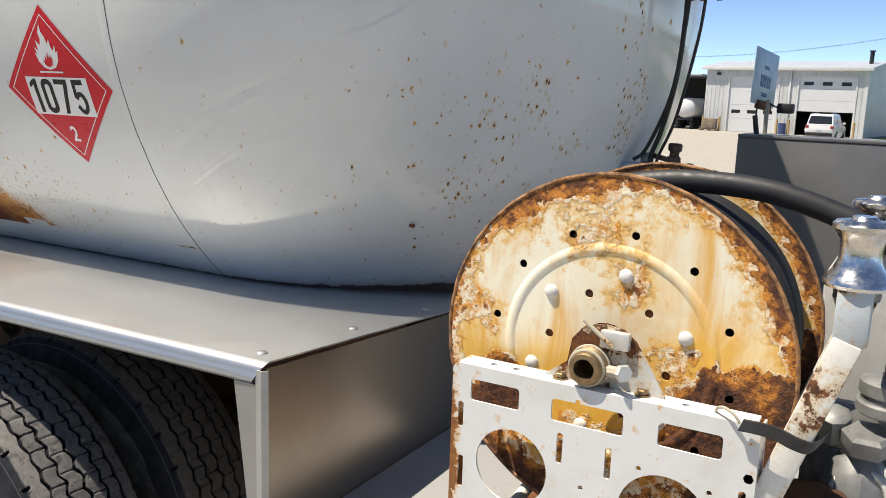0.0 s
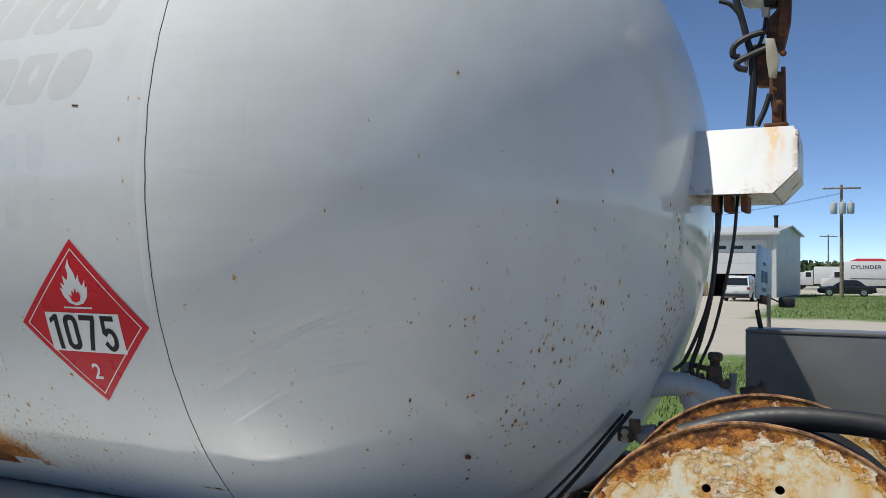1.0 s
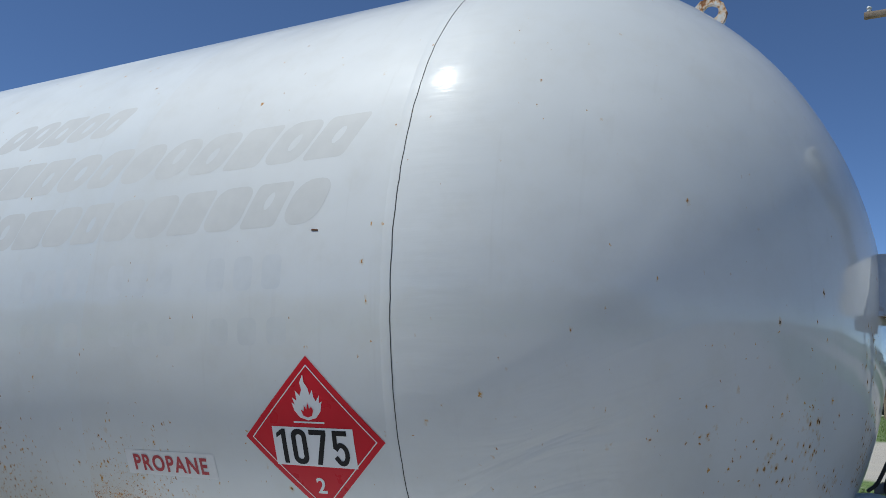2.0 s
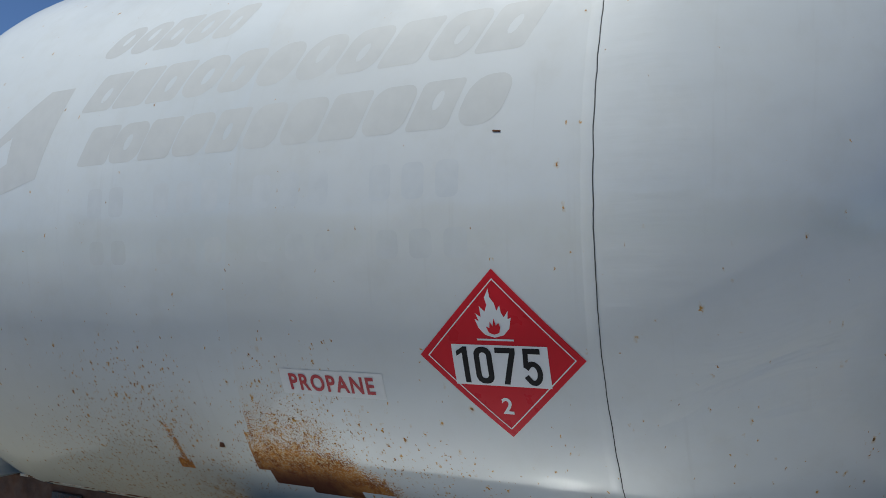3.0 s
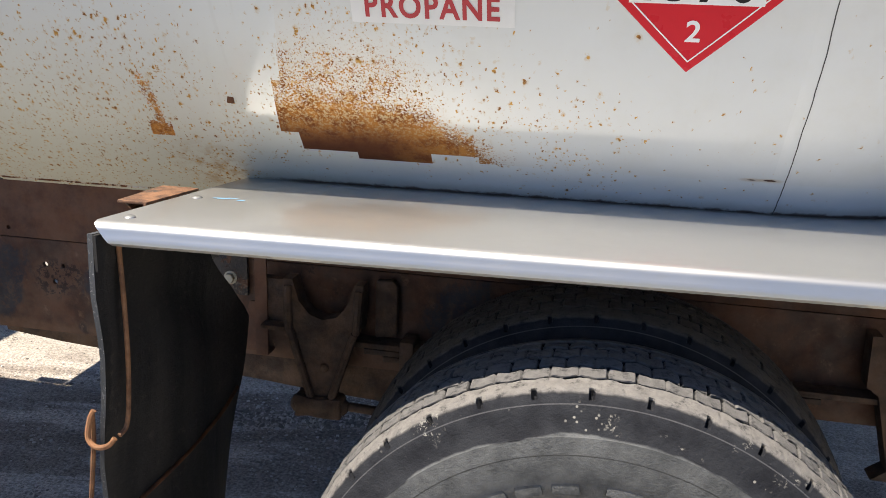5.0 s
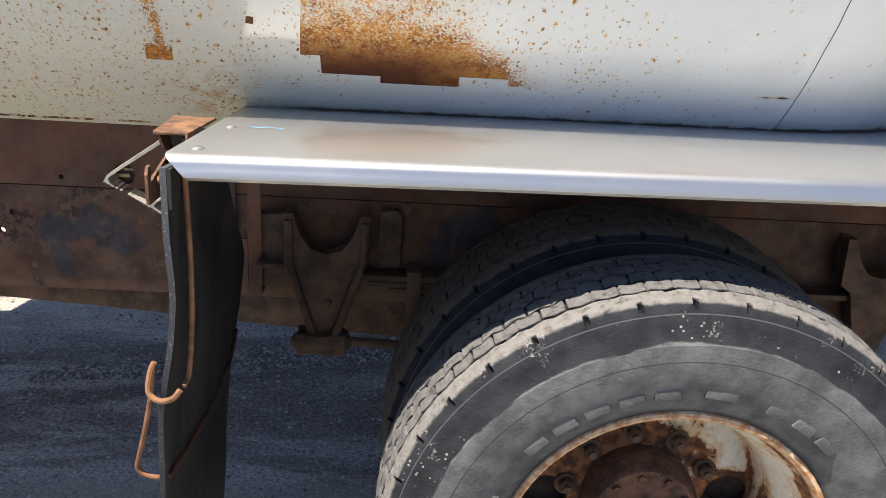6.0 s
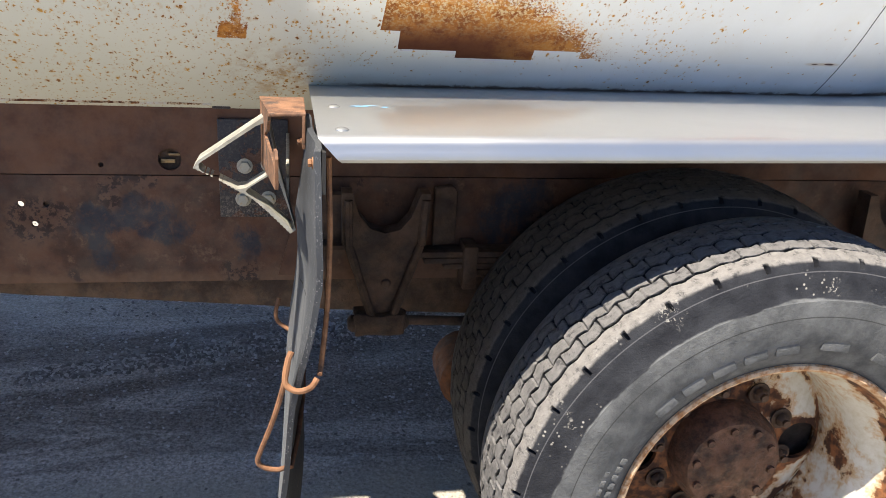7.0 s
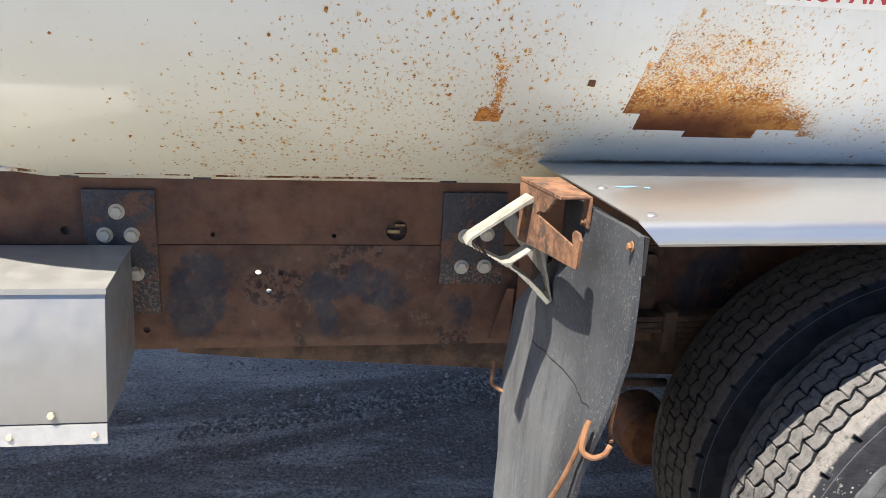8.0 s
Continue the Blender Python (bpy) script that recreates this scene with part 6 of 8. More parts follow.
def build_bracket():
    """Rusty folded channel at the fender's front end, with a torn cut-out, and the white casting beside it."""
    ob = thing("fender_bracket", (-3.48, 4.48, 1.10), "rusty folded steel bracket at the fender's front end", "bracket")
    lean = lambda y: -3.525 + 0.106 * (4.51 - y)
    top = boxed(-3.512, -3.443, 4.300, 4.510, 1.259, 1.265, 0.002)
    for v in top.verts:
        v.co.z -= 0.066 * (v.co.y - 4.300)
        if v.co.x < -3.48:
            v.co.x = lean(v.co.y) - 0.001
    part("top_plate", top, M_BRACKET, ob, "rust-brown top plate")
    web = [(4.510, 1.2440), (4.322, 1.2570), (4.330, 1.250), (4.370, 1.216), (4.400, 1.210), (4.412, 1.201), (4.232, 1.194), (4.240, 1.214), (4.232, 1.223), (4.215, 1.223), (4.206, 1.212), (4.208, 1.170), (4.212, 1.160), (4.225, 1.157),
           (4.380, 1.138), (4.500, 1.122), (4.507, 1.140), (4.500, 1.175)]
    plate = sheet(web, (), 0.005, Matrix(((0, 0, 1, 0), (1, 0, 0, 0), (0, 1, 0, 0), (0, 0, 0, 1))))
    for v in plate.verts:
        v.co.x += lean(v.co.y)
    part("web", plate, M_BRACKET, ob, "torn rusty web with a hooked end")
    part("lip", boxed(-3.449, -3.444, 4.298, 4.335, 1.205, 1.262, 0.001), M_BRACKET, ob)
    part("bolt", hex_bolt(bmesh.new(), (-3.450, 4.315, 1.214), (-1, 0, 0), 0.006, 0.006), M_RUST_ORANGE, ob)
    cast = thing("step_casting", (-3.56, 4.45, 1.01), "white cast aluminium triangular bracket bolted to the rail", "bracket")
    y0 = 4.43
    outline = [(-3.6440, 1.1318), (-3.6354, 1.1463), (-3.5138, 1.2314), (-3.5070, 1.2277), (-3.4898, 1.1337), (-3.4600, 1.0116), (-3.4710, 1.0041)]
    low = [(-3.4710, 1.0041), (-3.5087, 1.0441), (-3.5361, 1.0700), (-3.5532, 1.0826), (-3.5635, 1.0867), (-3.6046, 1.1122), (-3.6440, 1.1318)]
    for (xa, za), (xb, zb) in zip(low, low[1:]):  # the toothed tread edge
        count = max(2, round(math.hypot(xb - xa, zb - za) / 0.0042))
        outline += [(xa + (xb - xa) * k / count + 0.0011 * (k % 2), za + (zb - za) * k / count + 0.0013 * (k % 2)) for k in range(1, count)]
    holes = [[(-3.6269, 1.1403), (-3.6217, 1.1448), (-3.5344, 1.2047), (-3.5172, 1.2121), (-3.5001, 1.1366), (-3.5258, 1.1181), (-3.5532, 1.1000), (-3.5669, 1.0982), (-3.6217, 1.1270), (-3.6265, 1.1337)],
             [(-3.5467, 1.0871), (-3.5436, 1.0922), (-3.5258, 1.1041), (-3.5018, 1.1196), (-3.4967, 1.1181), (-3.4669, 1.0234), (-3.4710, 1.0201), (-3.5087, 1.0578), (-3.5412, 1.0811)]]
    for k, hole in enumerate(holes):
        mx, mz = sum(p[0] for p in hole) / len(hole), sum(p[1] for p in hole) / len(hole)
        holes[k] = [(mx + (px - mx) * 1.12, mz + (pz - mz) * 1.12) for px, pz in hole]
    part("frame", sheet(outline, holes, 0.045, facing(y0)), M_CAST, cast, "off-white toothed cast frame")
    part("rib", boxed(-3.478, -3.471, y0 + 0.020, 4.808, 1.060, 1.110, 0.002), M_CAST, cast)


def build_toolbox():
    ob = thing("toolbox", (-5.0, 4.65, 0.70), "closed light grey sheet-metal toolbox under the tank", "toolbox")
    x0, x1 = -5.75, -4.345
    prof = [(4.470, 0.742), (4.533, 1.003), (4.790, 1.006), (4.775, 0.765), (4.60, 0.735)]
    part("body", bm_bevel(extruded(prof, x0, x1), 0.003), M_TOOLBOX, ob, "pale grey metal body")
    lid = [(4.526, 0.996), (4.528, 1.0075), (4.792, 1.0105), (4.792, 1.0065), (4.535, 1.004)]
    part("lid", extruded(lid, x0 - 0.003, x1 + 0.003), M_TOOLBOX, ob)
    strip = [(4.4605, 0.700), (4.4635, 0.700), (4.4725, 0.739), (4.4695, 0.739)]
    hinge = part("hinge_strip", extruded(strip, x0, x1 - 0.001), M_ZINC_STRIP, ob, "bright hinge strip")
    for x in (-4.37, -4.53, -4.75, -5.0):
        part("bolt", hex_bolt(bmesh.new(), (x, 4.4665, 0.717), (0, -1, 0.22), 0.007, 0.005, False), M_ZINC, hinge)
    part("bolt", hex_bolt(bmesh.new(), (-4.45, 4.4735, 0.760), (0, -1, 0.22), 0.008, 0.008, False), M_ZINC, ob)


M_ZINC_STRIP = plain("bright_zinc_strip", (0.66, 0.66, 0.65), 0.35, 0.7, 0.15, 40)
build_flap()
build_bracket()
build_toolbox()


# ---- hose reel at the rear
REEL = Vector((-1.066, 4.362, 1.346))


def torus_rows(R, r, seg=8):
    return [(R + r * math.cos(2 * math.pi * i / seg), r * math.sin(2 * math.pi * i / seg)) for i in range(seg + 1)]


def reel_disc(parent, y, side):
    """One flange of the reel: pressed ring, holes and a rolled rim. Its origin is the reel's middle."""
    turn = Matrix.Rotation(math.pi / 2, 4, "X")
    holes = [ellipse(0.196 * math.cos(a), 0.196 * math.sin(a), 0.0068, 12) for a in (radians(20 + 30 * k) for k in range(12))]
    holes += [ellipse(0.099 * math.cos(a), 0.099 * math.sin(a), 0.0070, 12) for a in (radians(-10 + 60 * k) for k in range(6))]
    bm = sheet(ellipse(0, 0, 0.282, 96), holes + [ellipse(0, 0, 0.05, 24)], 0.003, turn)
    at = (REEL.x, y, REEL.z)
    disc = part("flange", bm, M_REEL, parent, "cream flange eaten by orange rust", at)
    part("pressed_ring", lathe(bmesh.new(), [(0.157, 0.002), (0.162, 0.0048), (0.168, 0.0062), (0.174, 0.0048), (0.179, 0.002)], turn if side < 0 else turn @ Matrix.Rotation(math.pi, 4, "X"), 96), M_REEL, disc, "", at)
    lip = lathe(bmesh.new(), [(r, h + 0.0015) for r, h in torus_rows(0.2835, 0.0036)], turn, 120)
    for v in lip.verts:  # pitted edge
        k = 1 + 0.006 * noise.noise(v.co * 60)
        v.co.x *= k
        v.co.z *= k
    part("rolled_edge", lip, M_RIM_RUST, disc, "rust-crusted rolled edge", at)
    return disc, at


M_RIM_RUST = rusty("crusted_rim_rust", (0.085, 0.032, 0.014), (0.50, 0.26, 0.11), 45, 0.8, 0.8)


def build_reel():
    ob = thing("hose_reel", (REEL.x, 4.50, 0.952), "rusty cream hose reel in a white perforated stand on the deck", "hose reel")
    near, at = reel_disc(ob, 4.362, -1)
    for k in range(6):
        a = radians(21 + 58.5 * k)
        p = (REEL.x + 0.131 * math.cos(a), 4.360, REEL.z + 0.131 * math.sin(a))
        part("bolt_head", dome(bmesh.new(), p, (0, -1, 0), 0.0118, 0.008, 18), M_BOLT_WHITE, near, "round white bolt head")
    reel_disc(ob, 4.660, 1)
    part("drum", rod(bmesh.new(), (REEL.x, 4.364, REEL.z), (REEL.x, 4.657, REEL.z), 0.16, 48), M_RUST, ob)
    turn = Matrix.Translation((REEL.x, 0, REEL.z)) @ Matrix.Rotation(math.pi / 2, 4, "X")
    wound = part("wound_hose", lathe(bmesh.new(), [(0.238 + 0.018 * math.cos(2 * math.pi * i / 10), -4.386 + 0.018 * math.sin(2 * math.pi * i / 10)) for i in range(11)], turn, 72), M_HOSE, ob, "black hose wound on the reel")
    for k in range(1, 8):
        ring = [(0.238 + 0.018 * math.cos(2 * math.pi * i / 10), -4.386 - 0.0355 * k + 0.018 * math.sin(2 * math.pi * i / 10)) for i in range(11)]
        part("hose_turn", lathe(bmesh.new(), ring, turn, 72), M_HOSE, wound)
    # hub: bearing plate, swivel and fittings
    plate = [(-0.080, -0.045), (0.105, -0.045), (0.108, -0.034), (0.060, 0.040), (0.040, 0.056), (0.010, 0.060), (-0.022, 0.052), (-0.040, 0.030), (-0.046, -0.008), (-0.080, -0.034)]
    part("bearing_plate", sheet([(REEL.x + 0.005 + u, REEL.z + 0.004 + v) for u, v in plate], [ellipse(REEL.x, REEL.z, 0.03, 20)], 0.005, facing(4.300)), M_SADDLE, ob, "chipped white bearing plate with rust")
    hub = part("swivel", lathe(bmesh.new(), [(0.036, 0.0), (0.036, 0.020), (0.030, 0.024), (0.030, 0.040), (0.026, 0.043), (0.026, 0.058), (0.023, 0.062), (0.016, 0.063), (0.015, 0.002), (0.0005, 0.001)], Matrix.Translation((REEL.x, 4.325, REEL.z)) @ Matrix.Rotation(math.pi / 2, 4, "X"), 32), M_BRASS, ob, "tarnished brass swivel with an open bore")
    for r, y in ((0.0295, 4.290), (0.0265, 4.274)):
        part("collar", lathe(bmesh.new(), torus_rows(r, 0.003), Matrix.Translation((REEL.x, y, REEL.z)) @ Matrix.Rotation(math.pi / 2, 4, "X"), 32), M_ZINC, hub)
    part("grease_nipple", rod(bmesh.new(), (REEL.x + 0.03, 4.285, REEL.z - 0.002), (REEL.x + 0.058, 4.270, REEL.z + 0.004), 0.009, 8, bevel=0.002), M_ZINC, hub)
    part("grease_nipple", rod(bmesh.new(), (REEL.x + 0.055, 4.272, REEL.z + 0.003), (REEL.x + 0.062, 4.266, REEL.z + 0.005), 0.014, 6, bevel=0.002), M_ALU, hub)
    part("latch", boxed(REEL.x + 0.012, REEL.x + 0.058, 4.288, 4.302, REEL.z + 0.03, REEL.z + 0.058, 0.004), M_ALU, hub)
    part("split_pin", rod(bmesh.new(), (REEL.x - 0.012, 4.285, REEL.z + 0.070), (REEL.x + 0.035, 4.282, REEL.z + 0.036), 0.0035, 8), M_ZINC, hub)
    # stand: perforated front panel with folded edges
    x0, x1, zt, y = -1.292, -0.812, 1.313, 4.272
    holes = [rounded(-1.258, -1.172, 1.254, 1.290, 0.006), rounded(-1.117, -1.003, 1.252, 1.288, 0.006), rounded(-0.951, -0.860, 1.252, 1.288, 0.006),
             ellipse(-1.181, 1.158, 0.062, 36), ellipse(-0.935, 1.140, 0.068, 36), ellipse(-1.181, 1.005, 0.05, 30), ellipse(-0.935, 0.995, 0.05, 30)]
    for x, z0, z1 in ((-1.275, 1.205, 1.248), (-1.272, 1.10, 1.155), (-1.100, 1.185, 1.235), (-1.022, 1.180, 1.230), (-0.828, 1.16, 1.215), (-1.098, 1.07, 1.12), (-1.022, 1.06, 1.115)):
        holes.append(rounded(x - 0.005, x + 0.005, z0, z1, 0.0045))
    holes += [ellipse(x, z, 0.004, 8) for x, z in ((-1.062, 1.155), (-1.075, 1.29), (-0.975, 1.21), (-0.872, 1.20))]
    panel = part("front_panel", sheet(rounded(x0, x1, 0.952, zt, 0.012), holes, 0.004, facing(y)), M_WHITE_RUST, ob, "white perforated front panel")
    flange = sheet([(x0 + 0.008, 4.277), (x1 - 0.008, 4.277), (x1 - 0.008, 4.318), (x0 + 0.008, 4.318)], [ellipse(x, 4.297, 0.006, 10) for x in (-1.23, -1.19, -0.99, -0.92)], 0.004, Matrix(((1, 0, 0, 0), (0, 1, 0, 0), (0, 0, 1, zt - 0.004), (0, 0, 0, 1))))
    part("top_flange", flange, M_WHITE_RUST, panel)
    for x in (x0, x1 - 0.004):
        part("side_flange", boxed(x, x + 0.004, 4.277, 4.325, 0.955, zt - 0.006, 0.001), M_WHITE_RUST, panel)
    for x in (-1.115, -0.985):
        part("bolt", hex_bolt(bmesh.new(), (x, 4.298, zt), (0, 0, 1), 0.009, 0.008), M_BRASS, panel)
    part("base_plate", boxed(x0, x1, 4.30, 4.72, 0.953, 0.961, 0.002), M_RUST, ob, "rusted base plate")
    back = sheet(rounded(x0, x1, 0.952, 1.27, 0.012), [ellipse(-1.181, 1.13, 0.062, 28), ellipse(-0.935, 1.13, 0.062, 28)], 0.004, facing(4.715))
    part("back_panel", back, M_RUST, ob, "rusted back panel")
    part("cross_tube", rod(bmesh.new(), (-1.24, 4.28, 0.99), (-1.24, 4.71, 1.05), 0.012, 10), M_WHITE_ARM, ob)
    part("inner_brace", boxed(-0.28, 0.28, -0.012, 0.012, -0.003, 0.003, 0.001, Matrix.Translation((-1.12, 4.42, 1.08)) @ Matrix.Rotation(radians(38), 4, "Y")), M_RUST_ORANGE, ob)
    # guide arm with spool rollers
    for y in (4.300, 4.60):
        arm = boxed(-0.019, 0.019, -0.018, 0.018, 0.0, 0.30, 0.003, Matrix.Translation((-0.815, y, 1.160)) @ Matrix.Rotation(radians(18), 4, "Y"))
        part("guide_arm", arm, M_WHITE_ARM, ob, "chipped white guide arm")
        part("arm_post", boxed(-0.742, -0.700, y - 0.016, y + 0.022, 1.440, 1.515, 0.004), M_PIPE, ob, "worn pale post")
        roller = lathe(bmesh.new(), [(0.0005, 0), (0.040, 0.001), (0.043, 0.006), (0.041, 0.012), (0.033, 0.022), (0.027, 0.036), (0.0255, 0.050), (0.027, 0.062), (0.033, 0.072), (0.038, 0.077), (0.038, 0.083), (0.034, 0.087), (0.018, 0.089), (0.014, 0.094), (0.0005, 0.094)], Matrix.Translation((-0.722, y + 0.02, 1.512)), 40)
        part("roller", roller, M_CHROME, ob, "worn chrome spool roller")
    part("roller_bar", rod(bmesh.new(), (-0.722, 4.32, 1.470), (-0.722, 4.62, 1.470), 0.012, 12), M_CHROME, ob)
    part("arm_bolt", hex_bolt(bmesh.new(), (-0.822, 4.282, 1.235), (0, -1, 0), 0.009, 0.008), M_BRASS, ob)
    # rubber strap hooked between panel and arm
    strap = bmesh.new()
    line = curve_points([(-0.838, 4.262, 1.314), (-0.816, 4.258, 1.316), (-0.792, 4.258, 1.314), (-0.767, 4.26, 1.305), (-0.748, 4.272, 1.3), (-0.736, 4.31, 1.304)], 6)
    rows = [[strap.verts.new(p + Vector((0.003 * s, -0.0025 * t, 0.0085 * s))) for s, t in ((-1, -1), (1, -1), (1, 1), (-1, 1))] for p in line]
    for a, b in zip(rows, rows[1:]):
        for k in range(4):
            strap.faces.new((a[k], a[(k + 1) % 4], b[(k + 1) % 4], b[k]))
    strap.faces.new(rows[0][::-1])
    strap.faces.new(rows[-1])
    tie = part("strap", strap, M_STRAP, ob, "black rubber tie-down strap")
    part("hook", pipe(bmesh.new(), [(-0.839, 4.262, 1.316), (-0.847, 4.262, 1.326), (-0.861, 4.268, 1.331), (-0.874, 4.285, 1.323), (-0.88, 4.3, 1.308)], 0.0022, 8, 5), M_ZINC, tie)
    # hose that leaves the reel over the rollers
    part("hose_end", pipe(bmesh.new(), [(-1.20, 4.545, 1.568), (-1.10, 4.55, 1.600), (-1.0, 4.55, 1.612), (-0.88, 4.55, 1.606), (-0.78, 4.55, 1.580), (-0.70, 4.55, 1.545), (-0.62, 4.56, 1.48), (-0.56, 4.58, 1.38), (-0.52, 4.60, 1.25)], 0.0195, 14, 6), M_HOSE, ob, "thick black hose end")
    part("nozzle", rod(bmesh.new(), (-0.52, 4.60, 1.26), (-0.50, 4.61, 1.10), 0.026, 14, bevel=0.004), M_ALU, ob)


M_BOLT_WHITE = plain("white_painted_bolt", (0.74, 0.73, 0.68), 0.35, 0, 0.12, 60)
build_reel()


def build_valves():
    """Grey fittings on the deck behind the reel's arm."""
    ob = thing("pump_fittings", (-0.62, 4.75, 0.952), "grey cast pump fittings and couplings on the deck", "pump")
    def fitting(rows, at, tilt=0.0, seg=24, material=None, name="coupling"):
        part(name, lathe(bmesh.new(), rows, Matrix.Translation(at) @ Matrix.Rotation(radians(tilt), 4, "X"), seg), material or M_FITTING, ob, "" if material else "grey cast coupling")
    fitting([(0.0005, 0), (0.026, 0), (0.026, 0.30), (0.0005, 0.30)], (-0.655, 4.56, 1.33), 4, 16, M_HOSE, "riser_hose")
    fitting([(0.0005, 0), (0.044, 0), (0.048, 0.004), (0.048, 0.018), (0.043, 0.021), (0.041, 0.030), (0.046, 0.033), (0.046, 0.052), (0.040, 0.056), (0.0005, 0.056)], (-0.668, 4.55, 1.275))
    fitting([(0.0005, 0), (0.036, 0.002), (0.040, 0.010), (0.040, 0.030), (0.033, 0.036), (0.0005, 0.038)], (-0.690, 4.53, 1.215), 10, 6)
    fitting([(0.0005, 0), (0.05, 0), (0.056, 0.02), (0.046, 0.05), (0.030, 0.07), (0.0005, 0.072)], (-0.700, 4.54, 1.130), -8, 9)
    fitting([(0.0005, 0), (0.022, 0), (0.026, 0.01), (0.026, 0.05), (0.018, 0.056), (0.0005, 0.058)], (-0.742, 4.56, 1.215), 22, 8)
    fitting([(0.0005, 0), (0.030, 0), (0.034, 0.02), (0.024, 0.05), (0.0005, 0.052)], (-0.735, 4.57, 1.145), -15, 7)
    fitting([(0.0005, 0), (0.040, 0), (0.040, 0.22), (0.0005, 0.22)], (-0.668, 4.57, 0.953), 0, 18)
    fitting([(0.0005, 0), (0.030, 0), (0.030, 0.16), (0.0005, 0.16)], (-0.60, 4.50, 0.953), 0, 14)
    part("clamp_ring", lathe(bmesh.new(), torus_rows(0.040, 0.007), Matrix.Translation((-0.690, 4.50, 1.150)) @ Matrix.Rotation(radians(62), 4, "X"), 28), M_ALU, ob, "pale ring clamp")
    part("side_bolt", hex_bolt(bmesh.new(), (-0.648, 4.50, 1.20), (0, -1, 0.3), 0.011, 0.014), M_ALU, ob)
    part("bracket", boxed(-0.79, -0.62, 4.60, 4.64, 1.06, 1.26, 0.01), M_FITTING, ob)
    part("guard", dome(bmesh.new(), (-0.755, 4.46, 1.07), (0, 0, 1), 0.085, 0.10, 24), M_RUST, ob, "rusted round guard")
    part("guard_skirt", rod(bmesh.new(), (-0.755, 4.46, 0.953), (-0.755, 4.46, 1.07), 0.085, 24), M_RUST, ob)

    ob = thing("meter_housing", (-0.72, 5.05, 0.952), "weathered grey meter housing with a black maker's plate", "meter")
    part("body", boxed(-0.82, -0.55, 4.98, 5.22, 0.955, 1.42, 0.02), M_ALU, ob, "grey cast body")
    part("name_plate", boxed(-0.80, -0.74, 4.974, 4.982, 1.36, 1.385, 0.002), M_CABLE, ob, "black plate")
    part("neck", rod(bmesh.new(), (-0.72, 5.08, 1.42), (-0.72, 5.08, 1.49), 0.05, 16, bevel=0.006), M_PIPE, ob)


def build_rear_cabinet():
    ob = thing("rear_cabinet", (-0.5, 6.45, 0.952), "blue-grey sheet-metal cabinet on the rear deck", "cabinet")
    x0, x1, y0, y1, z1 = -1.252, 0.42, 6.19, 6.345, 1.640
    part("body", boxed(x0, x1, y0, y1, 0.953, z1 - 0.012, 0.004), M_CABINET, ob, "blue-grey metal body")
    part("lid", boxed(x0, x1, y0 - 0.002, y1, z1 - 0.0115, z1, 0.002), M_CABINET, ob)
    # sign with its bracket, a marker lamp and a stub of cable on the lid
    sign = thing("sign", (-1.16, 6.30, 1.64), "small faded blue and white sign on a rusty post", "sign")
    tilt = Matrix.Translation((-1.200, 6.30, 1.795)) @ Matrix.Rotation(radians(84), 4, "Z") @ Matrix.Rotation(radians(4), 4, "Y")
    part("post", boxed(-1.190, -1.176, 6.295, 6.305, 1.64, 1.76, 0.001), M_ZINC, sign)
    face = part("face", boxed(-0.142, 0.142, -0.002, 0.002, -0.055, 0.135, 0.002, tilt), M_SIGN, sign, "pale blue sign face")
    for z, w, h in ((0.075, 0.06, 0.012), (0.028, 0.13, 0.042), (-0.018, 0.07, 0.014)):
        for k in range(5):
            u = -w / 2 + w * (k + 0.5) / 5
            part("bar", boxed(u - w * 0.07, u + w * 0.07, -0.0032, -0.0018, z - h / 2, z + h / 2, 0, tilt), M_SIGN_INK, face)
    part("clamp", boxed(-0.08, 0.08, -0.012, 0.004, -0.07, -0.04, 0.003, tilt), M_RUST, sign)
    lamp = thing("marker_lamp", (-1.13, 6.31, 1.64), "small dark marker lamp on a bent stalk", "lamp")
    part("housing", boxed(-1.150, -1.095, 6.29, 6.33, 1.715, 1.750, 0.006), M_CABLE, lamp)
    part("stalk", pipe(bmesh.new(), [(-1.150, 6.30, 1.735), (-1.19, 6.30, 1.752), (-1.215, 6.30, 1.74), (-1.218, 6.30, 1.70)], 0.003, 6, 5), M_CABLE, lamp)
    part("stub", rod(bmesh.new(), (-1.210, 6.30, 1.638), (-1.222, 6.30, 1.705), 0.009, 10), M_CABLE, lamp)


M_SIGN = plain("faded_blue_sign", (0.36, 0.50, 0.62), 0.4, 0, 0.35, 9)
M_SIGN_INK = plain("dark_blue_sign_ink", (0.07, 0.14, 0.26), 0.5)
build_valves()
build_rear_cabinet()


def sloped(bm):
    """The near plate leans away towards its top."""
    for v in bm.verts:
        v.co.y += 0.56 * (v.co.z - 2.037)
    return bm


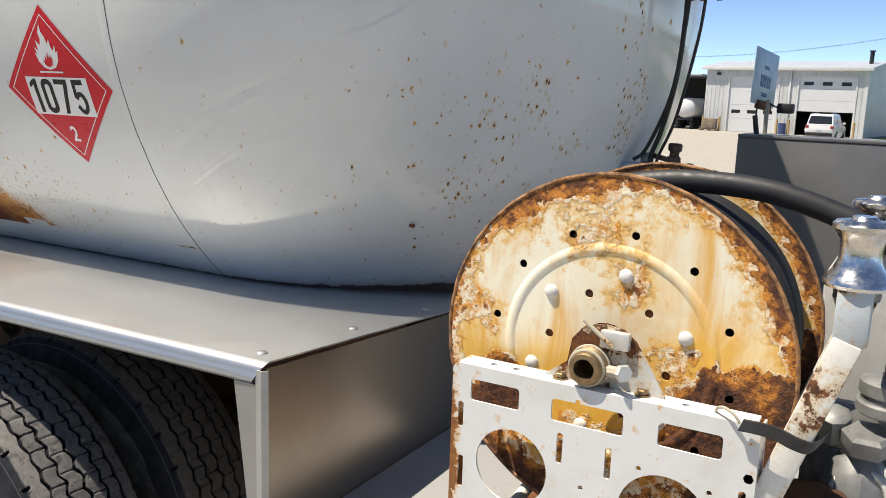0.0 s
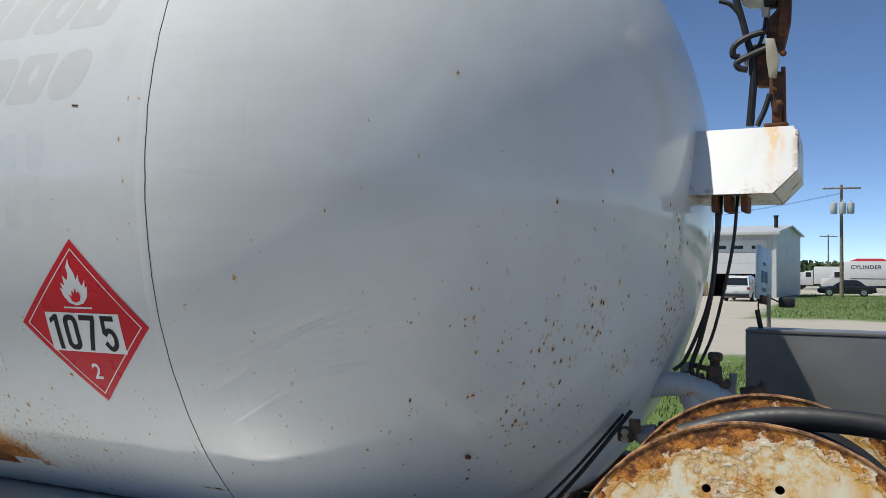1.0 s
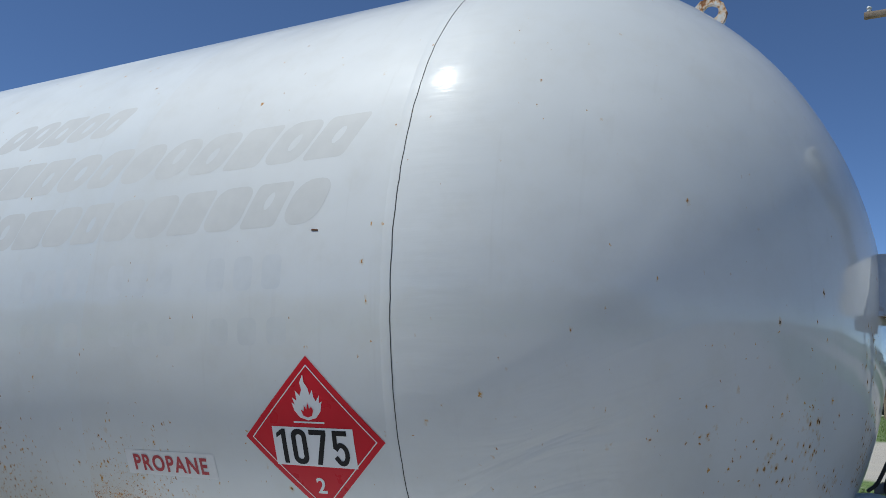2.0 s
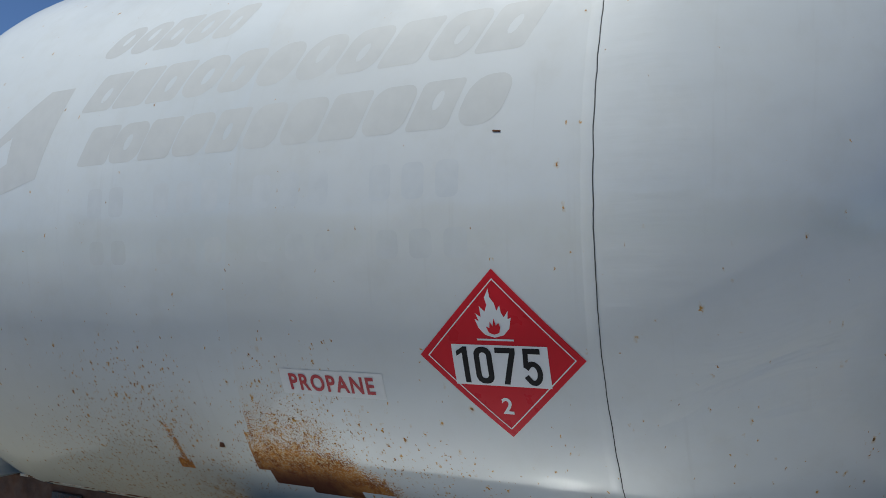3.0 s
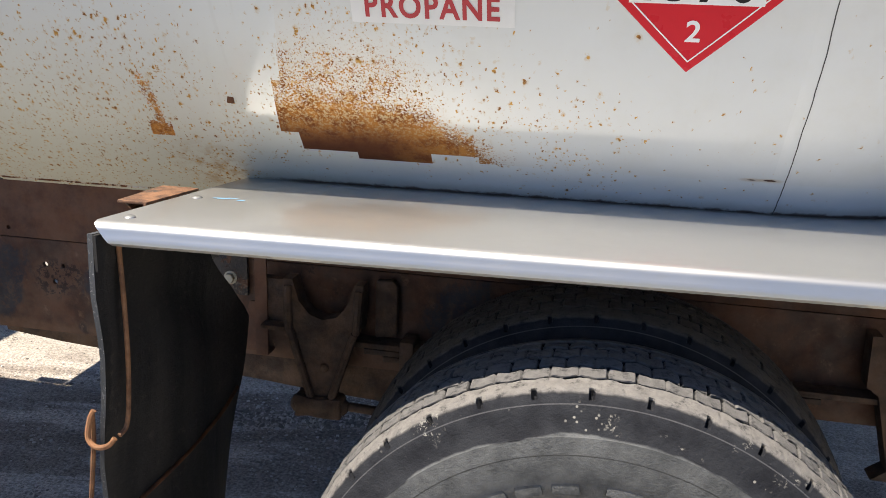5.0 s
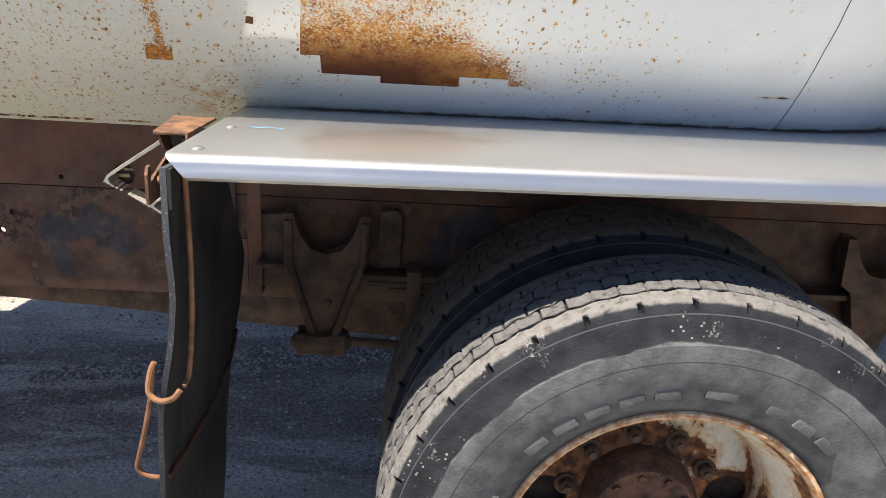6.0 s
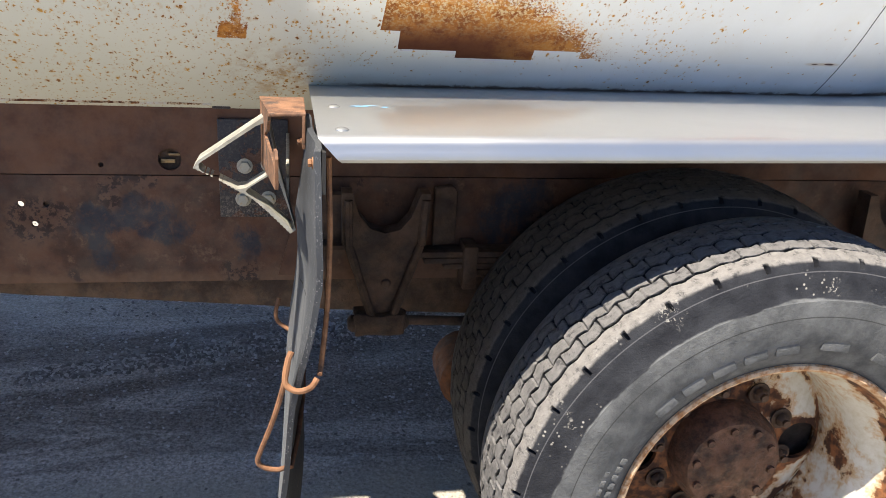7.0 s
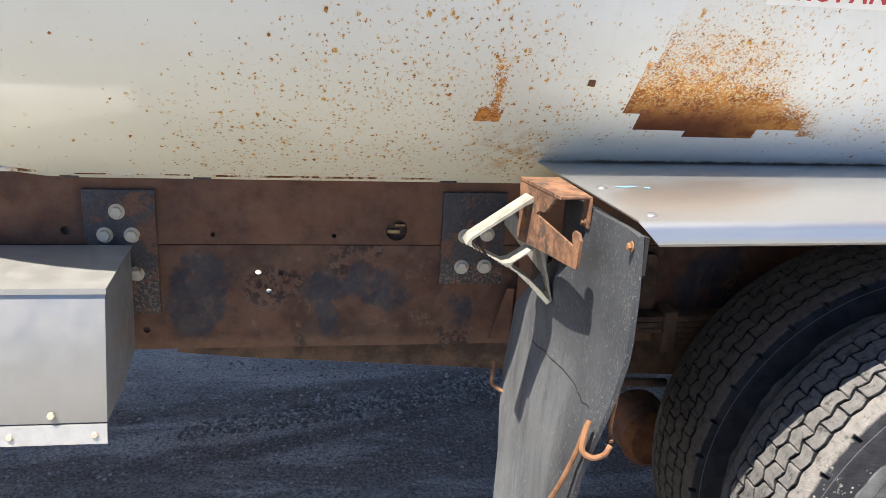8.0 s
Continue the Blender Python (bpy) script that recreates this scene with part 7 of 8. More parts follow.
def build_rear_bracket():
    """White box bracket welded to the tank's rear head, with the work lamp on it."""
    ob = thing("rear_bracket", (-1.15, 5.42, 2.03), "white steel box bracket welded to the tank's rear head", "bracket")
    face = [(-1.40, 2.037), (-1.098, 2.037), (-1.044, 2.095), (-1.046, 2.190), (-1.056, 2.212), (-1.40, 2.212)]
    part("near_side", sloped(sheet(face, (), 0.008, facing(5.228))), M_WHITE_BEAM, ob, "white near side plate")
    part("far_side", sheet(face, (), 0.008, facing(5.64)), M_WHITE_BEAM, ob)
    part("top_plate", boxed(-1.40, -1.056, 5.330, 5.64, 2.203, 2.211, 0.002), M_WHITE_BEAM, ob)
    part("end_plate", boxed(-1.052, -1.044, 5.31, 5.64, 2.095, 2.20, 0.002), M_WHITE_ARM, ob, "rust-spotted end plate")
    slope = boxed(-0.004, 0.004, 5.262, 5.64, -0.037, 0.037, 0.001, Matrix.Translation((-1.071, 0, 2.068)) @ Matrix.Rotation(radians(43), 4, "Y"))
    part("sloped_plate", slope, M_WHITE_ARM, ob, "rust-spotted sloped plate")
    part("bottom_plate", boxed(-1.30, -1.10, 5.236, 5.64, 2.038, 2.046, 0.001), M_WHITE_ARM, ob)
    for x in (-1.235, -1.205, -1.165):
        part("clip", boxed(x - 0.008, x + 0.008, 5.25, 5.35, 1.995, 2.036, 0.003), M_RUST, ob)

    lamp = thing("work_lamp", (-1.09, 5.36, 2.211), "white round work lamp on a rusty folding bracket", "work lamp")
    c = Vector((-1.135, 5.36, 2.600))
    side = Matrix.Translation(c) @ Matrix.Rotation(math.pi / 2, 4, "Y")
    part("housing", lathe(bmesh.new(), [(0.0005, -0.052), (0.045, -0.050), (0.062, -0.042), (0.069, -0.026), (0.072, 0.0), (0.072, 0.012), (0.0005, 0.012)], side, 36), M_LAMP, lamp, "off-white round housing")
    part("rim", lathe(bmesh.new(), [(0.060, 0.010), (0.075, 0.010), (0.077, 0.014), (0.077, 0.038), (0.070, 0.042), (0.060, 0.040)], side, 36), M_CABLE, lamp, "black rubber rim")
    part("lens", lathe(bmesh.new(), [(0.068, 0.038), (0.055, 0.049), (0.03, 0.056), (0.0005, 0.058)], side, 36), M_LENS, lamp, "clear ribbed lens")
    part("elbow", pipe(bmesh.new(), [(c.x - 0.045, 5.36, 2.635), (c.x - 0.072, 5.36, 2.637), (c.x - 0.078, 5.36, 2.615)], 0.012, 10, 5), M_LAMP, lamp)
    part("stud", rod(bmesh.new(), (-1.122, 5.36, 2.535), (-1.122, 5.36, 2.500), 0.013, 10, 0.009, 0.003), M_LAMP, lamp)
    upper = [(-1.120, 2.491), (-1.097, 2.512), (-1.085, 2.557), (-1.072, 2.564), (-1.060, 2.557), (-1.063, 2.485), (-1.081, 2.405), (-1.100, 2.415), (-1.120, 2.437)]
    part("upper_arm", bm_bevel(sheet(upper, (), 0.045, facing(5.345)), 0.003), M_LAMP_RUST, lamp, "rusty folding arm")
    part("arm_cheek", sheet([(-1.083, 2.55), (-1.068, 2.55), (-1.070, 2.44), (-1.092, 2.44)], (), 0.006, facing(5.335)), M_RUST, lamp)
    part("link", bm_bevel(sheet([(-1.122, 2.440), (-1.100, 2.437), (-1.088, 2.381), (-1.096, 2.336), (-1.113, 2.338), (-1.119, 2.383)], (), 0.012, facing(5.330)), 0.002), M_LINK, lamp, "chipped cream link")
    part("hinge_box", bm_bevel(sheet([(-1.162, 2.432), (-1.112, 2.433), (-1.112, 2.322), (-1.142, 2.324), (-1.164, 2.357)], (), 0.04, facing(5.350)), 0.004), M_LAMP_RUST, lamp, "dark rusted hinge box")
    part("knob", rod(bmesh.new(), (-1.166, 5.365, 2.395), (-1.174, 5.365, 2.395), 0.016, 12), M_LAMP, lamp)
    part("lower_arm", bm_bevel(sheet([(-1.114, 2.36), (-1.083, 2.355), (-1.078, 2.289), (-1.083, 2.254), (-1.094, 2.247), (-1.106, 2.250), (-1.114, 2.30)], (), 0.03, facing(5.348)), 0.003), M_LAMP_RUST, lamp, "rusty lower arm")
    part("stay", rod(bmesh.new(), (-1.081, 5.365, 2.37), (-1.079, 5.365, 2.222), 0.0055, 8), M_RUST, lamp)
    part("post", boxed(-1.108, -1.084, 5.352, 5.376, 2.222, 2.262, 0.002), M_RUST, lamp)
    part("foot", boxed(-1.126, -1.068, 5.33, 5.41, 2.212, 2.223, 0.003), M_RUST, lamp)
    for x, z in ((-1.075, 2.53), (-1.078, 2.46), (-1.080, 2.40), (-1.100, 2.31), (-1.090, 2.275)):
        part("bolt", hex_bolt(bmesh.new(), (x, 5.345, z), (0, -1, 0), 0.006, 0.006), M_RUST, lamp)
    part("aerial", rod(bmesh.new(), (-1.128, 5.36, 2.665), (-1.131, 5.36, 3.25), 0.0022, 6), M_ALU, lamp, "thin whip aerial")

    cable = thing("cable_bundle", (-1.24, 5.33, 1.57), "black cables running from the lamp down to the valve", "cable")
    runs = [([(c.x - 0.078, 5.36, 2.612), (-1.19, 5.355, 2.54), (-1.165, 5.35, 2.44), (-1.15, 5.345, 2.36), (-1.158, 5.345, 2.22)], 0.0085),
            ([(-1.112, 5.35, 2.30), (-1.125, 5.35, 2.26), (-1.142, 5.345, 2.22)], 0.007),
            ([(-1.122, 5.36, 2.50), (-1.128, 5.355, 2.46), (-1.15, 5.35, 2.38), (-1.165, 5.345, 2.22)], 0.005),
            ([(-1.235, 5.35, 2.555), (-1.205, 5.35, 2.54), (-1.18, 5.35, 2.50), (-1.165, 5.35, 2.44)], 0.006),
            ([(-1.12, 5.34, 2.46), (-1.16, 5.335, 2.45), (-1.195, 5.335, 2.43), (-1.20, 5.335, 2.405), (-1.185, 5.34, 2.40)], 0.008),
            ([(-1.11, 5.34, 2.42), (-1.16, 5.335, 2.40), (-1.19, 5.335, 2.385), (-1.185, 5.335, 2.37), (-1.165, 5.34, 2.365)], 0.008),
            ([(-1.235, 5.30, 2.04), (-1.236, 5.31, 1.95), (-1.252, 5.33, 1.80), (-1.282, 5.34, 1.67), (-1.305, 5.34, 1.60), (-1.30, 5.34, 1.57)], 0.0065),
            ([(-1.225, 5.30, 2.04), (-1.236, 5.31, 1.92), (-1.262, 5.33, 1.76), (-1.318, 5.34, 1.62), (-1.35, 5.33, 1.585)], 0.005),
            ([(-1.185, 5.30, 2.04), (-1.20, 5.31, 1.90), (-1.245, 5.33, 1.70), (-1.285, 5.34, 1.60), (-1.29, 5.34, 1.565)], 0.0042),
            ([(-1.42, 5.15, 1.50), (-1.52, 5.06, 1.36), (-1.62, 5.02, 1.24), (-1.75, 5.0, 1.10)], 0.0055),
            ([(-1.44, 5.15, 1.49), (-1.53, 5.05, 1.37), (-1.63, 5.01, 1.26), (-1.76, 4.99, 1.12)], 0.004)]
    for points, r in runs:
        part("cable", pipe(bmesh.new(), points, r, 8, 6), M_CABLE, cable)

    ob = thing("outlet_pipe", (-1.25, 5.40, 1.45), "pale painted outlet pipe with rusty valve on the tank head", "pipe")
    part("pipe", pipe(bmesh.new(), [(-1.47, 5.36, 1.52), (-1.36, 5.34, 1.548), (-1.28, 5.34, 1.535), (-1.20, 5.345, 1.500), (-1.10, 5.36, 1.44)], 0.032, 18, 6), M_PIPE, ob, "pale blue-white pipe")
    part("elbow", pipe(bmesh.new(), [(-1.31, 5.34, 1.53), (-1.285, 5.34, 1.46), (-1.275, 5.35, 1.36)], 0.03, 14, 6), M_PIPE, ob)
    part("drop_pipe", rod(bmesh.new(), (-1.275, 5.35, 1.38), (-1.275, 5.36, 0.953), 0.03, 14), M_PIPE, ob)
    valve = part("valve", rod(bmesh.new(), (-1.250, 5.36, 1.540), (-1.250, 5.36, 1.600), 0.022, 6, 0.019, 0.004), M_VALVE, ob, "rust-brown valve")
    part("bonnet", rod(bmesh.new(), (-1.249, 5.36, 1.600), (-1.248, 5.36, 1.612), 0.013, 8), M_VALVE, valve)
    part("cap", rod(bmesh.new(), (-1.248, 5.36, 1.612), (-1.247, 5.36, 1.634), 0.019, 8, bevel=0.004), M_VALVE, valve)
    part("arm", boxed(-1.318, -1.250, 5.350, 5.372, 1.588, 1.600, 0.003, Matrix.Translation((-1.284, 5.36, 1.594)) @ Matrix.Rotation(radians(14), 4, "Y") @ Matrix.Translation((1.284, -5.36, -1.594))), M_VALVE, valve)
    part("tag", boxed(-1.335, -1.308, 5.345, 5.352, 1.578, 1.606, 0.002), M_FITTING, valve, "pale metal tag")
    part("fitting", rod(bmesh.new(), (-1.300, 5.34, 1.560), (-1.272, 5.345, 1.572), 0.012, 6, bevel=0.003), M_VALVE, valve)
    part("fitting", rod(bmesh.new(), (-1.232, 5.34, 1.548), (-1.208, 5.34, 1.562), 0.013, 6, bevel=0.003), M_VALVE, valve)
    part("fitting", rod(bmesh.new(), (-1.205, 5.34, 1.530), (-1.200, 5.34, 1.585), 0.010, 8, bevel=0.002), M_FITTING, valve)
    junk = part("hose_clamp", rod(bmesh.new(), (-1.18, 5.30, 1.545), (-1.12, 5.31, 1.555), 0.010, 8, bevel=0.002), M_VALVE, ob)
    part("clamp_bolt", hex_bolt(bmesh.new(), (-1.13, 5.31, 1.56), (0.3, 0, 1), 0.008, 0.012), M_VALVE, junk)
    low = thing("emergency_valve", (-1.40, 5.16, 1.38), "dark cast shut-off valve under the tank head", "valve")
    part("body", rod(bmesh.new(), (-1.412, 5.15, 1.442), (-1.355, 5.16, 1.450), 0.022, 14, bevel=0.008), M_FITTING, low, "grey cast body")
    part("cap", rod(bmesh.new(), (-1.355, 5.16, 1.450), (-1.338, 5.162, 1.452), 0.028, 18, bevel=0.005), M_VALVE, low)
    part("flange", boxed(-1.452, -1.412, 5.13, 5.175, 1.424, 1.458, 0.008), M_VALVE, low)
    part("lever", boxed(-1.42, -1.392, 5.12, 5.127, 1.452, 1.486, 0.002), M_VALVE, low)
    for z in (1.432, 1.450):
        part("bolt", hex_bolt(bmesh.new(), (-1.432, 5.13, z), (0, -1, 0), 0.007, 0.007), M_ZINC, low)


M_LAMP_RUST = rusty("dark_lamp_bracket_rust", (0.035, 0.018, 0.012), (0.12, 0.052, 0.028), 20)
M_LAMP = plain("yellowed_white_lamp_shell", (0.50, 0.49, 0.44), 0.4, 0, 0.15, 30)
M_LENS = plain("clear_lamp_lens", (0.62, 0.64, 0.66), 0.08, 0, 0.1, 60, 0.4)
M_VALVE = rusty("grimy_valve_casting", (0.050, 0.036, 0.030), (0.14, 0.085, 0.055), 26)
build_rear_bracket()


# ---------------------------------------------------------------- the yard beyond
def ribbed_metal(name, color, pitch, rough=0.45):
    """Painted corrugated sheet: upright ribs as relief."""
    n = Nodes(name, rough)
    x, y, z = n.split()
    wave = n.math("SINE", n.math("MULTIPLY", n.math("ADD", x, n.math("MULTIPLY", y, 0.9)), 2 * math.pi / pitch))
    c = n.mix(n.span(n.noise(0.9, 4), 0.35, 0.7), color, tuple(v * 0.86 for v in color))
    c = n.mix(n.span(n.noise(1.0, 4, 0.6, stretch=(5, 5, 0.4)), 0.55, 0.8, 0, 0.35), c, tuple(v * 0.7 for v in color))
    n.color(c).bump(n.span(wave, 0.3, 0.9), 0.8, 0.03)
    return n.material


M_WALL_METAL = ribbed_metal("white_ribbed_wall_metal", (0.56, 0.575, 0.565), 0.3)
M_ROOF_METAL = ribbed_metal("grey_ribbed_roof_metal", (0.50, 0.53, 0.56), 0.4, 0.35)
M_TRIM = plain("white_metal_trim", (0.62, 0.62, 0.60), 0.4, 0, 0.1, 2)
M_DOOR = plain("white_sectional_door", (0.64, 0.65, 0.65), 0.4, 0, 0.06, 1.5)
M_GLASS = plain("dark_window_glass", (0.02, 0.024, 0.03), 0.06, 0, 0.2, 3, 0.02)
M_CARWHITE = plain("white_car_paint", (0.66, 0.66, 0.65), 0.18, 0, 0.05, 3, 0.02)
M_CARDARK = plain("dark_blue_car_paint", (0.022, 0.026, 0.036), 0.18, 0, 0.1, 3, 0.02)
M_CARTYRE = plain("car_tyre_rubber", (0.02, 0.02, 0.021), 0.8)
M_RIMS = plain("car_wheel_alloy", (0.55, 0.55, 0.56), 0.3, 0.9)
M_TAIL = plain("red_tail_lamp", (0.35, 0.02, 0.02), 0.15)
M_RED_PAINT = plain("red_machine_paint", (0.42, 0.03, 0.03), 0.35)
M_WOOD = rusty("weathered_pole_wood", (0.16, 0.12, 0.085), (0.30, 0.235, 0.17), 3, 0.9, 0.4)
M_YELLOW = plain("faded_yellow_bollard", (0.50, 0.34, 0.14), 0.5, 0, 0.3, 5)
M_BLUE_DRUM = plain("blue_steel_drum", (0.035, 0.06, 0.16), 0.35, 0, 0.2, 5)
M_INSULATOR = plain("grey_transformer_paint", (0.50, 0.52, 0.53), 0.4, 0, 0.2, 4)
# near-black colour holds the indoor shade of workshop and shed
M_INTERIOR = plain("shade_dark_interior", (0.05, 0.05, 0.05), 0.9, 0, 0.3, 1)
M_TREES = rusty("distant_tree_green", (0.028, 0.050, 0.016), (0.075, 0.11, 0.035), 0.7, 0.9, 0.9)


def grass_material():
    n = Nodes("meadow_grass_blades", 0.7)
    r = n.island()
    n.color(n.mix(r, n.mix(n.noise(0.7, 3), (0.055, 0.105, 0.016), (0.10, 0.16, 0.03)), (0.17, 0.21, 0.06)))
    return n.material


CORNER, ALONG, BACK = Vector((-5.41, 74.5, 0)), Vector((-0.993, 0.12, 0)), Vector((0.12, 0.993, 0))
BASE = ground_z(0, 74.5)
HOUSE = Matrix(((ALONG.x, BACK.x, 0, CORNER.x), (ALONG.y, BACK.y, 0, CORNER.y), (0, 0, 1, BASE), (0, 0, 0, 1)))


def local(bm):
    bmesh.ops.transform(bm, matrix=HOUSE, verts=bm.verts)
    return bm


def wall_sheet(outline, holes, thick, y):
    return local(sheet(outline, holes, thick, facing(y)))


def build_garage():
    long_, deep, eave, ridge = 12.4, 11.0, 5.2, 5.85
    ob = thing("garage_building", HOUSE @ Vector((6, 5, 0)), "white ribbed-metal workshop with two overhead doors", "building")
    doors = ((0.85, 4.95, 4.45), (6.55, 10.40, 4.40))
    front = [(0, 0), (0, eave), (long_, eave), (long_, 0)]
    loops = [(0, 0), (doors[0][0], 0), (doors[0][0], doors[0][2]), (doors[0][1], doors[0][2]), (doors[0][1], 0), (doors[1][0], 0), (doors[1][0], doors[1][2]), (doors[1][1], doors[1][2]), (doors[1][1], 0), (long_, 0), (long_, eave), (0, eave)]
    part("front_wall", wall_sheet(loops, (), 0.18, 0), M_WALL_METAL, ob, "white ribbed metal wall")
    gable = [(0, 0), (deep, 0), (deep, eave), (deep / 2, ridge), (0, eave)]
    for x in (0.0, long_ - 0.18):
        bm = sheet([(v, w) for v, w in gable], (), 0.18, Matrix(((0, 0, 1, x), (1, 0, 0, 0.181), (0, 1, 0, 0), (0, 0, 0, 1))))
        part("gable_wall", local(bm), M_WALL_METAL, ob)
    part("back_wall", local(boxed(0.18, long_ - 0.18, deep, deep + 0.18, 0, eave)), M_WALL_METAL, ob)
    slope = math.atan2(ridge - eave, deep / 2)
    for side in (0, 1):
        y0, y1 = (-0.35, deep / 2 + 0.09) if side == 0 else (deep + 0.53, deep / 2 + 0.09)
        za, zb = eave - 0.05, ridge + 0.03
        prof = [(y0, za), (y1, zb), (y1, zb + 0.12), (y0, za + 0.12)]
        part("roof", local(extruded(prof, -0.3, long_ + 0.3)), M_ROOF_METAL, ob, "grey ribbed metal roof")
    part("fascia", local(boxed(-0.32, long_ + 0.32, -0.40, -0.352, eave - 0.22, eave + 0.08, 0.01)), M_TRIM, ob, "white eave trim")
    part("corner_trim", local(boxed(-0.012, 0.20, -0.03, -0.002, 0, eave - 0.24)), M_TRIM, ob)
    part("chimney", local(rod(bmesh.new(), (0.6, 3.2, 5.3), (0.6, 3.2, 6.62), 0.16, 14)), M_CABLE, ob, "dark stove pipe")
    part("chimney_cap", local(rod(bmesh.new(), (0.6, 3.2, 6.62), (0.6, 3.2, 6.72), 0.22, 14)), M_CABLE, ob)
    part("downpipe", local(boxed(5.55, 5.68, -0.12, -0.004, 0.0, eave - 0.25, 0.01)), M_TRIM, ob)
    part("wall_lamp", local(boxed(11.2, 11.5, -0.3, -0.004, 4.55, 4.75, 0.02)), M_CABLE, ob)
    for x0, x1, z0, z1, shut in ((doors[0][0], doors[0][1], 1.85, doors[0][2], False), (doors[1][0], doors[1][1], 0.0, doors[1][2], True)):
        count = 4 if shut else 3
        for i in range(count):
            a, b = z0 + (z1 - z0) * i / count, z0 + (z1 - z0) * (i + 1) / count
            glazed = i == (2 if not shut else 1)
            third = (x1 - x0) / 3
            holes = [rounded(x0 + third * (k + 0.5) - 0.36, x0 + third * (k + 0.5) + 0.36, (a + b) / 2 - 0.14, (a + b) / 2 + 0.14, 0.03) for k in range(3)] if glazed else []
            panel = part("door_panel", wall_sheet([(x0, a + 0.012), (x1, a + 0.012), (x1, b), (x0, b)], holes, 0.05, 0.06), M_DOOR, ob, "white overhead door panel")
            for k in range(3 if glazed else 0):
                c = x0 + third * (k + 0.5)
                part("window", local(boxed(c - 0.37, c + 0.37, 0.085, 0.095, (a + b) / 2 - 0.15, (a + b) / 2 + 0.15)), M_GLASS, panel)
        for x in (x0 - 0.14, x1 + 0.002):
            part("door_trim", local(boxed(x, x + 0.138, -0.05, -0.002, 0, z1 + 0.14)), M_TRIM, ob)
        part("door_trim", local(boxed(x0 + 0.002, x1 - 0.002, -0.05, -0.002, z1, z1 + 0.138)), M_TRIM, ob)
    # inner surfaces coloured near-black in place of indoor shade
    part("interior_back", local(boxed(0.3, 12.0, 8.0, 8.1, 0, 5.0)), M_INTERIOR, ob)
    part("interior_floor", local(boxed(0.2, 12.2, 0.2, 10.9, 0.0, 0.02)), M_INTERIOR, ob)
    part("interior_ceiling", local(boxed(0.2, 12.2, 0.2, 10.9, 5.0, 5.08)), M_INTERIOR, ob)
    # open shed beside it, with a tank trailer in its shade
    shed = thing("open_shed", HOUSE @ Vector((17, 4, 0)), "open-fronted metal shed beside the workshop", "shed")
    part("roof", local(boxed(12.75, 24.0, -0.3, 9.0, 4.5, 4.62)), M_ROOF_METAL, shed)
    part("back_wall", local(boxed(12.6, 24.0, 8.8, 8.95, 0, 4.5)), M_INTERIOR, shed)
    part("side_wall", local(boxed(23.9, 24.05, 0, 8.8, 0, 4.5)), M_WALL_METAL, shed)
    for x in (16.5, 20.2):
        part("post", local(boxed(x, x + 0.2, 0, 0.2, 0, 4.5)), M_TRIM, shed)
    trailer = thing("tank_trailer", HOUSE @ Vector((15.2, 2.6, 0)), "white tank trailer parked in the open shed", "trailer")
    m = HOUSE @ Matrix.Translation((14.2, 0.6, 1.75)) @ Matrix.Rotation(math.pi / 2, 4, "X") @ Matrix.Scale(-1, 4, (0, 0, 1))
    part("tank", lathe(bmesh.new(), [(0.0005, -0.5), (0.5, -0.42), (0.8, -0.2), (0.88, 0.0), (0.88, 5.0), (0.0005, 5.4)], m, 28), M_CARWHITE, trailer, "white rounded tank")
    part("chassis", local(boxed(13.5, 14.9, 0.4, 6.0, 0.72, 0.9)), M_CABLE, trailer)
    for y in (0.9, 1.95):
        for x in (13.5, 14.7):
            part("wheel", local(rod(bmesh.new(), (x, y, 0.45), (x + 0.25, y, 0.45), 0.45, 20, bevel=0.04)), M_CARTYRE, trailer)
    # clutter along the wall
    posts = ((0.55, -0.6), (5.3, -0.6), (6.2, -0.6), (10.8, -0.6), (12.2, -0.6))
    first = None
    for x, y in posts:
        p = HOUSE @ Vector((x, y, 0))
        if first is None:
            first = single("bollard", dome(rod(bmesh.new(), (0, 0, -0.05), (0, 0, 1.15), 0.09, 14), (0, 0, 1.15), (0, 0, 1), 0.09, 0.05), M_YELLOW, "faded yellow steel bollard beside a garage door", "bollard", "bollards by the doors", at=p)
        else:
            copy_thing(first, Matrix.Translation(p))
    p = HOUSE @ Vector((5.75, -0.7, 0))
    drum = lathe(bmesh.new(), [(0.0005, 0), (0.29, 0.0), (0.3, 0.02), (0.285, 0.04), (0.285, 0.29), (0.3, 0.31), (0.285, 0.33), (0.285, 0.60), (0.3, 0.62), (0.285, 0.64), (0.285, 0.86), (0.3, 0.88), (0.27, 0.87), (0.0005, 0.86)], None, 24)
    single("oil_drum", drum, M_BLUE_DRUM, "dark blue steel drum by the workshop wall", "drum", at=p)
    p = HOUSE @ Vector((11.5, -0.9, 0))
    crate = thing("pallet_crate", p, "brown wooden crate on a pallet by the wall", "crate")
    part("crate_box", boxed(p.x - 0.55, p.x + 0.55, p.y - 0.4, p.y + 0.4, p.z + 0.15, p.z + 1.0, 0.03), M_WOOD, crate)
    for k in range(5):
        y = p.y - 0.5 + 0.25 * k
        part("pallet_board", boxed(p.x - 0.75, p.x + 0.75, y - 0.07, y + 0.07, p.z + 0.10, p.z + 0.13), M_WOOD, crate)
    for k in (-0.6, 0.0, 0.6):
        part("pallet_beam", boxed(p.x + k - 0.05, p.x + k + 0.05, p.y - 0.55, p.y + 0.55, p.z, p.z + 0.10), M_WOOD, crate)


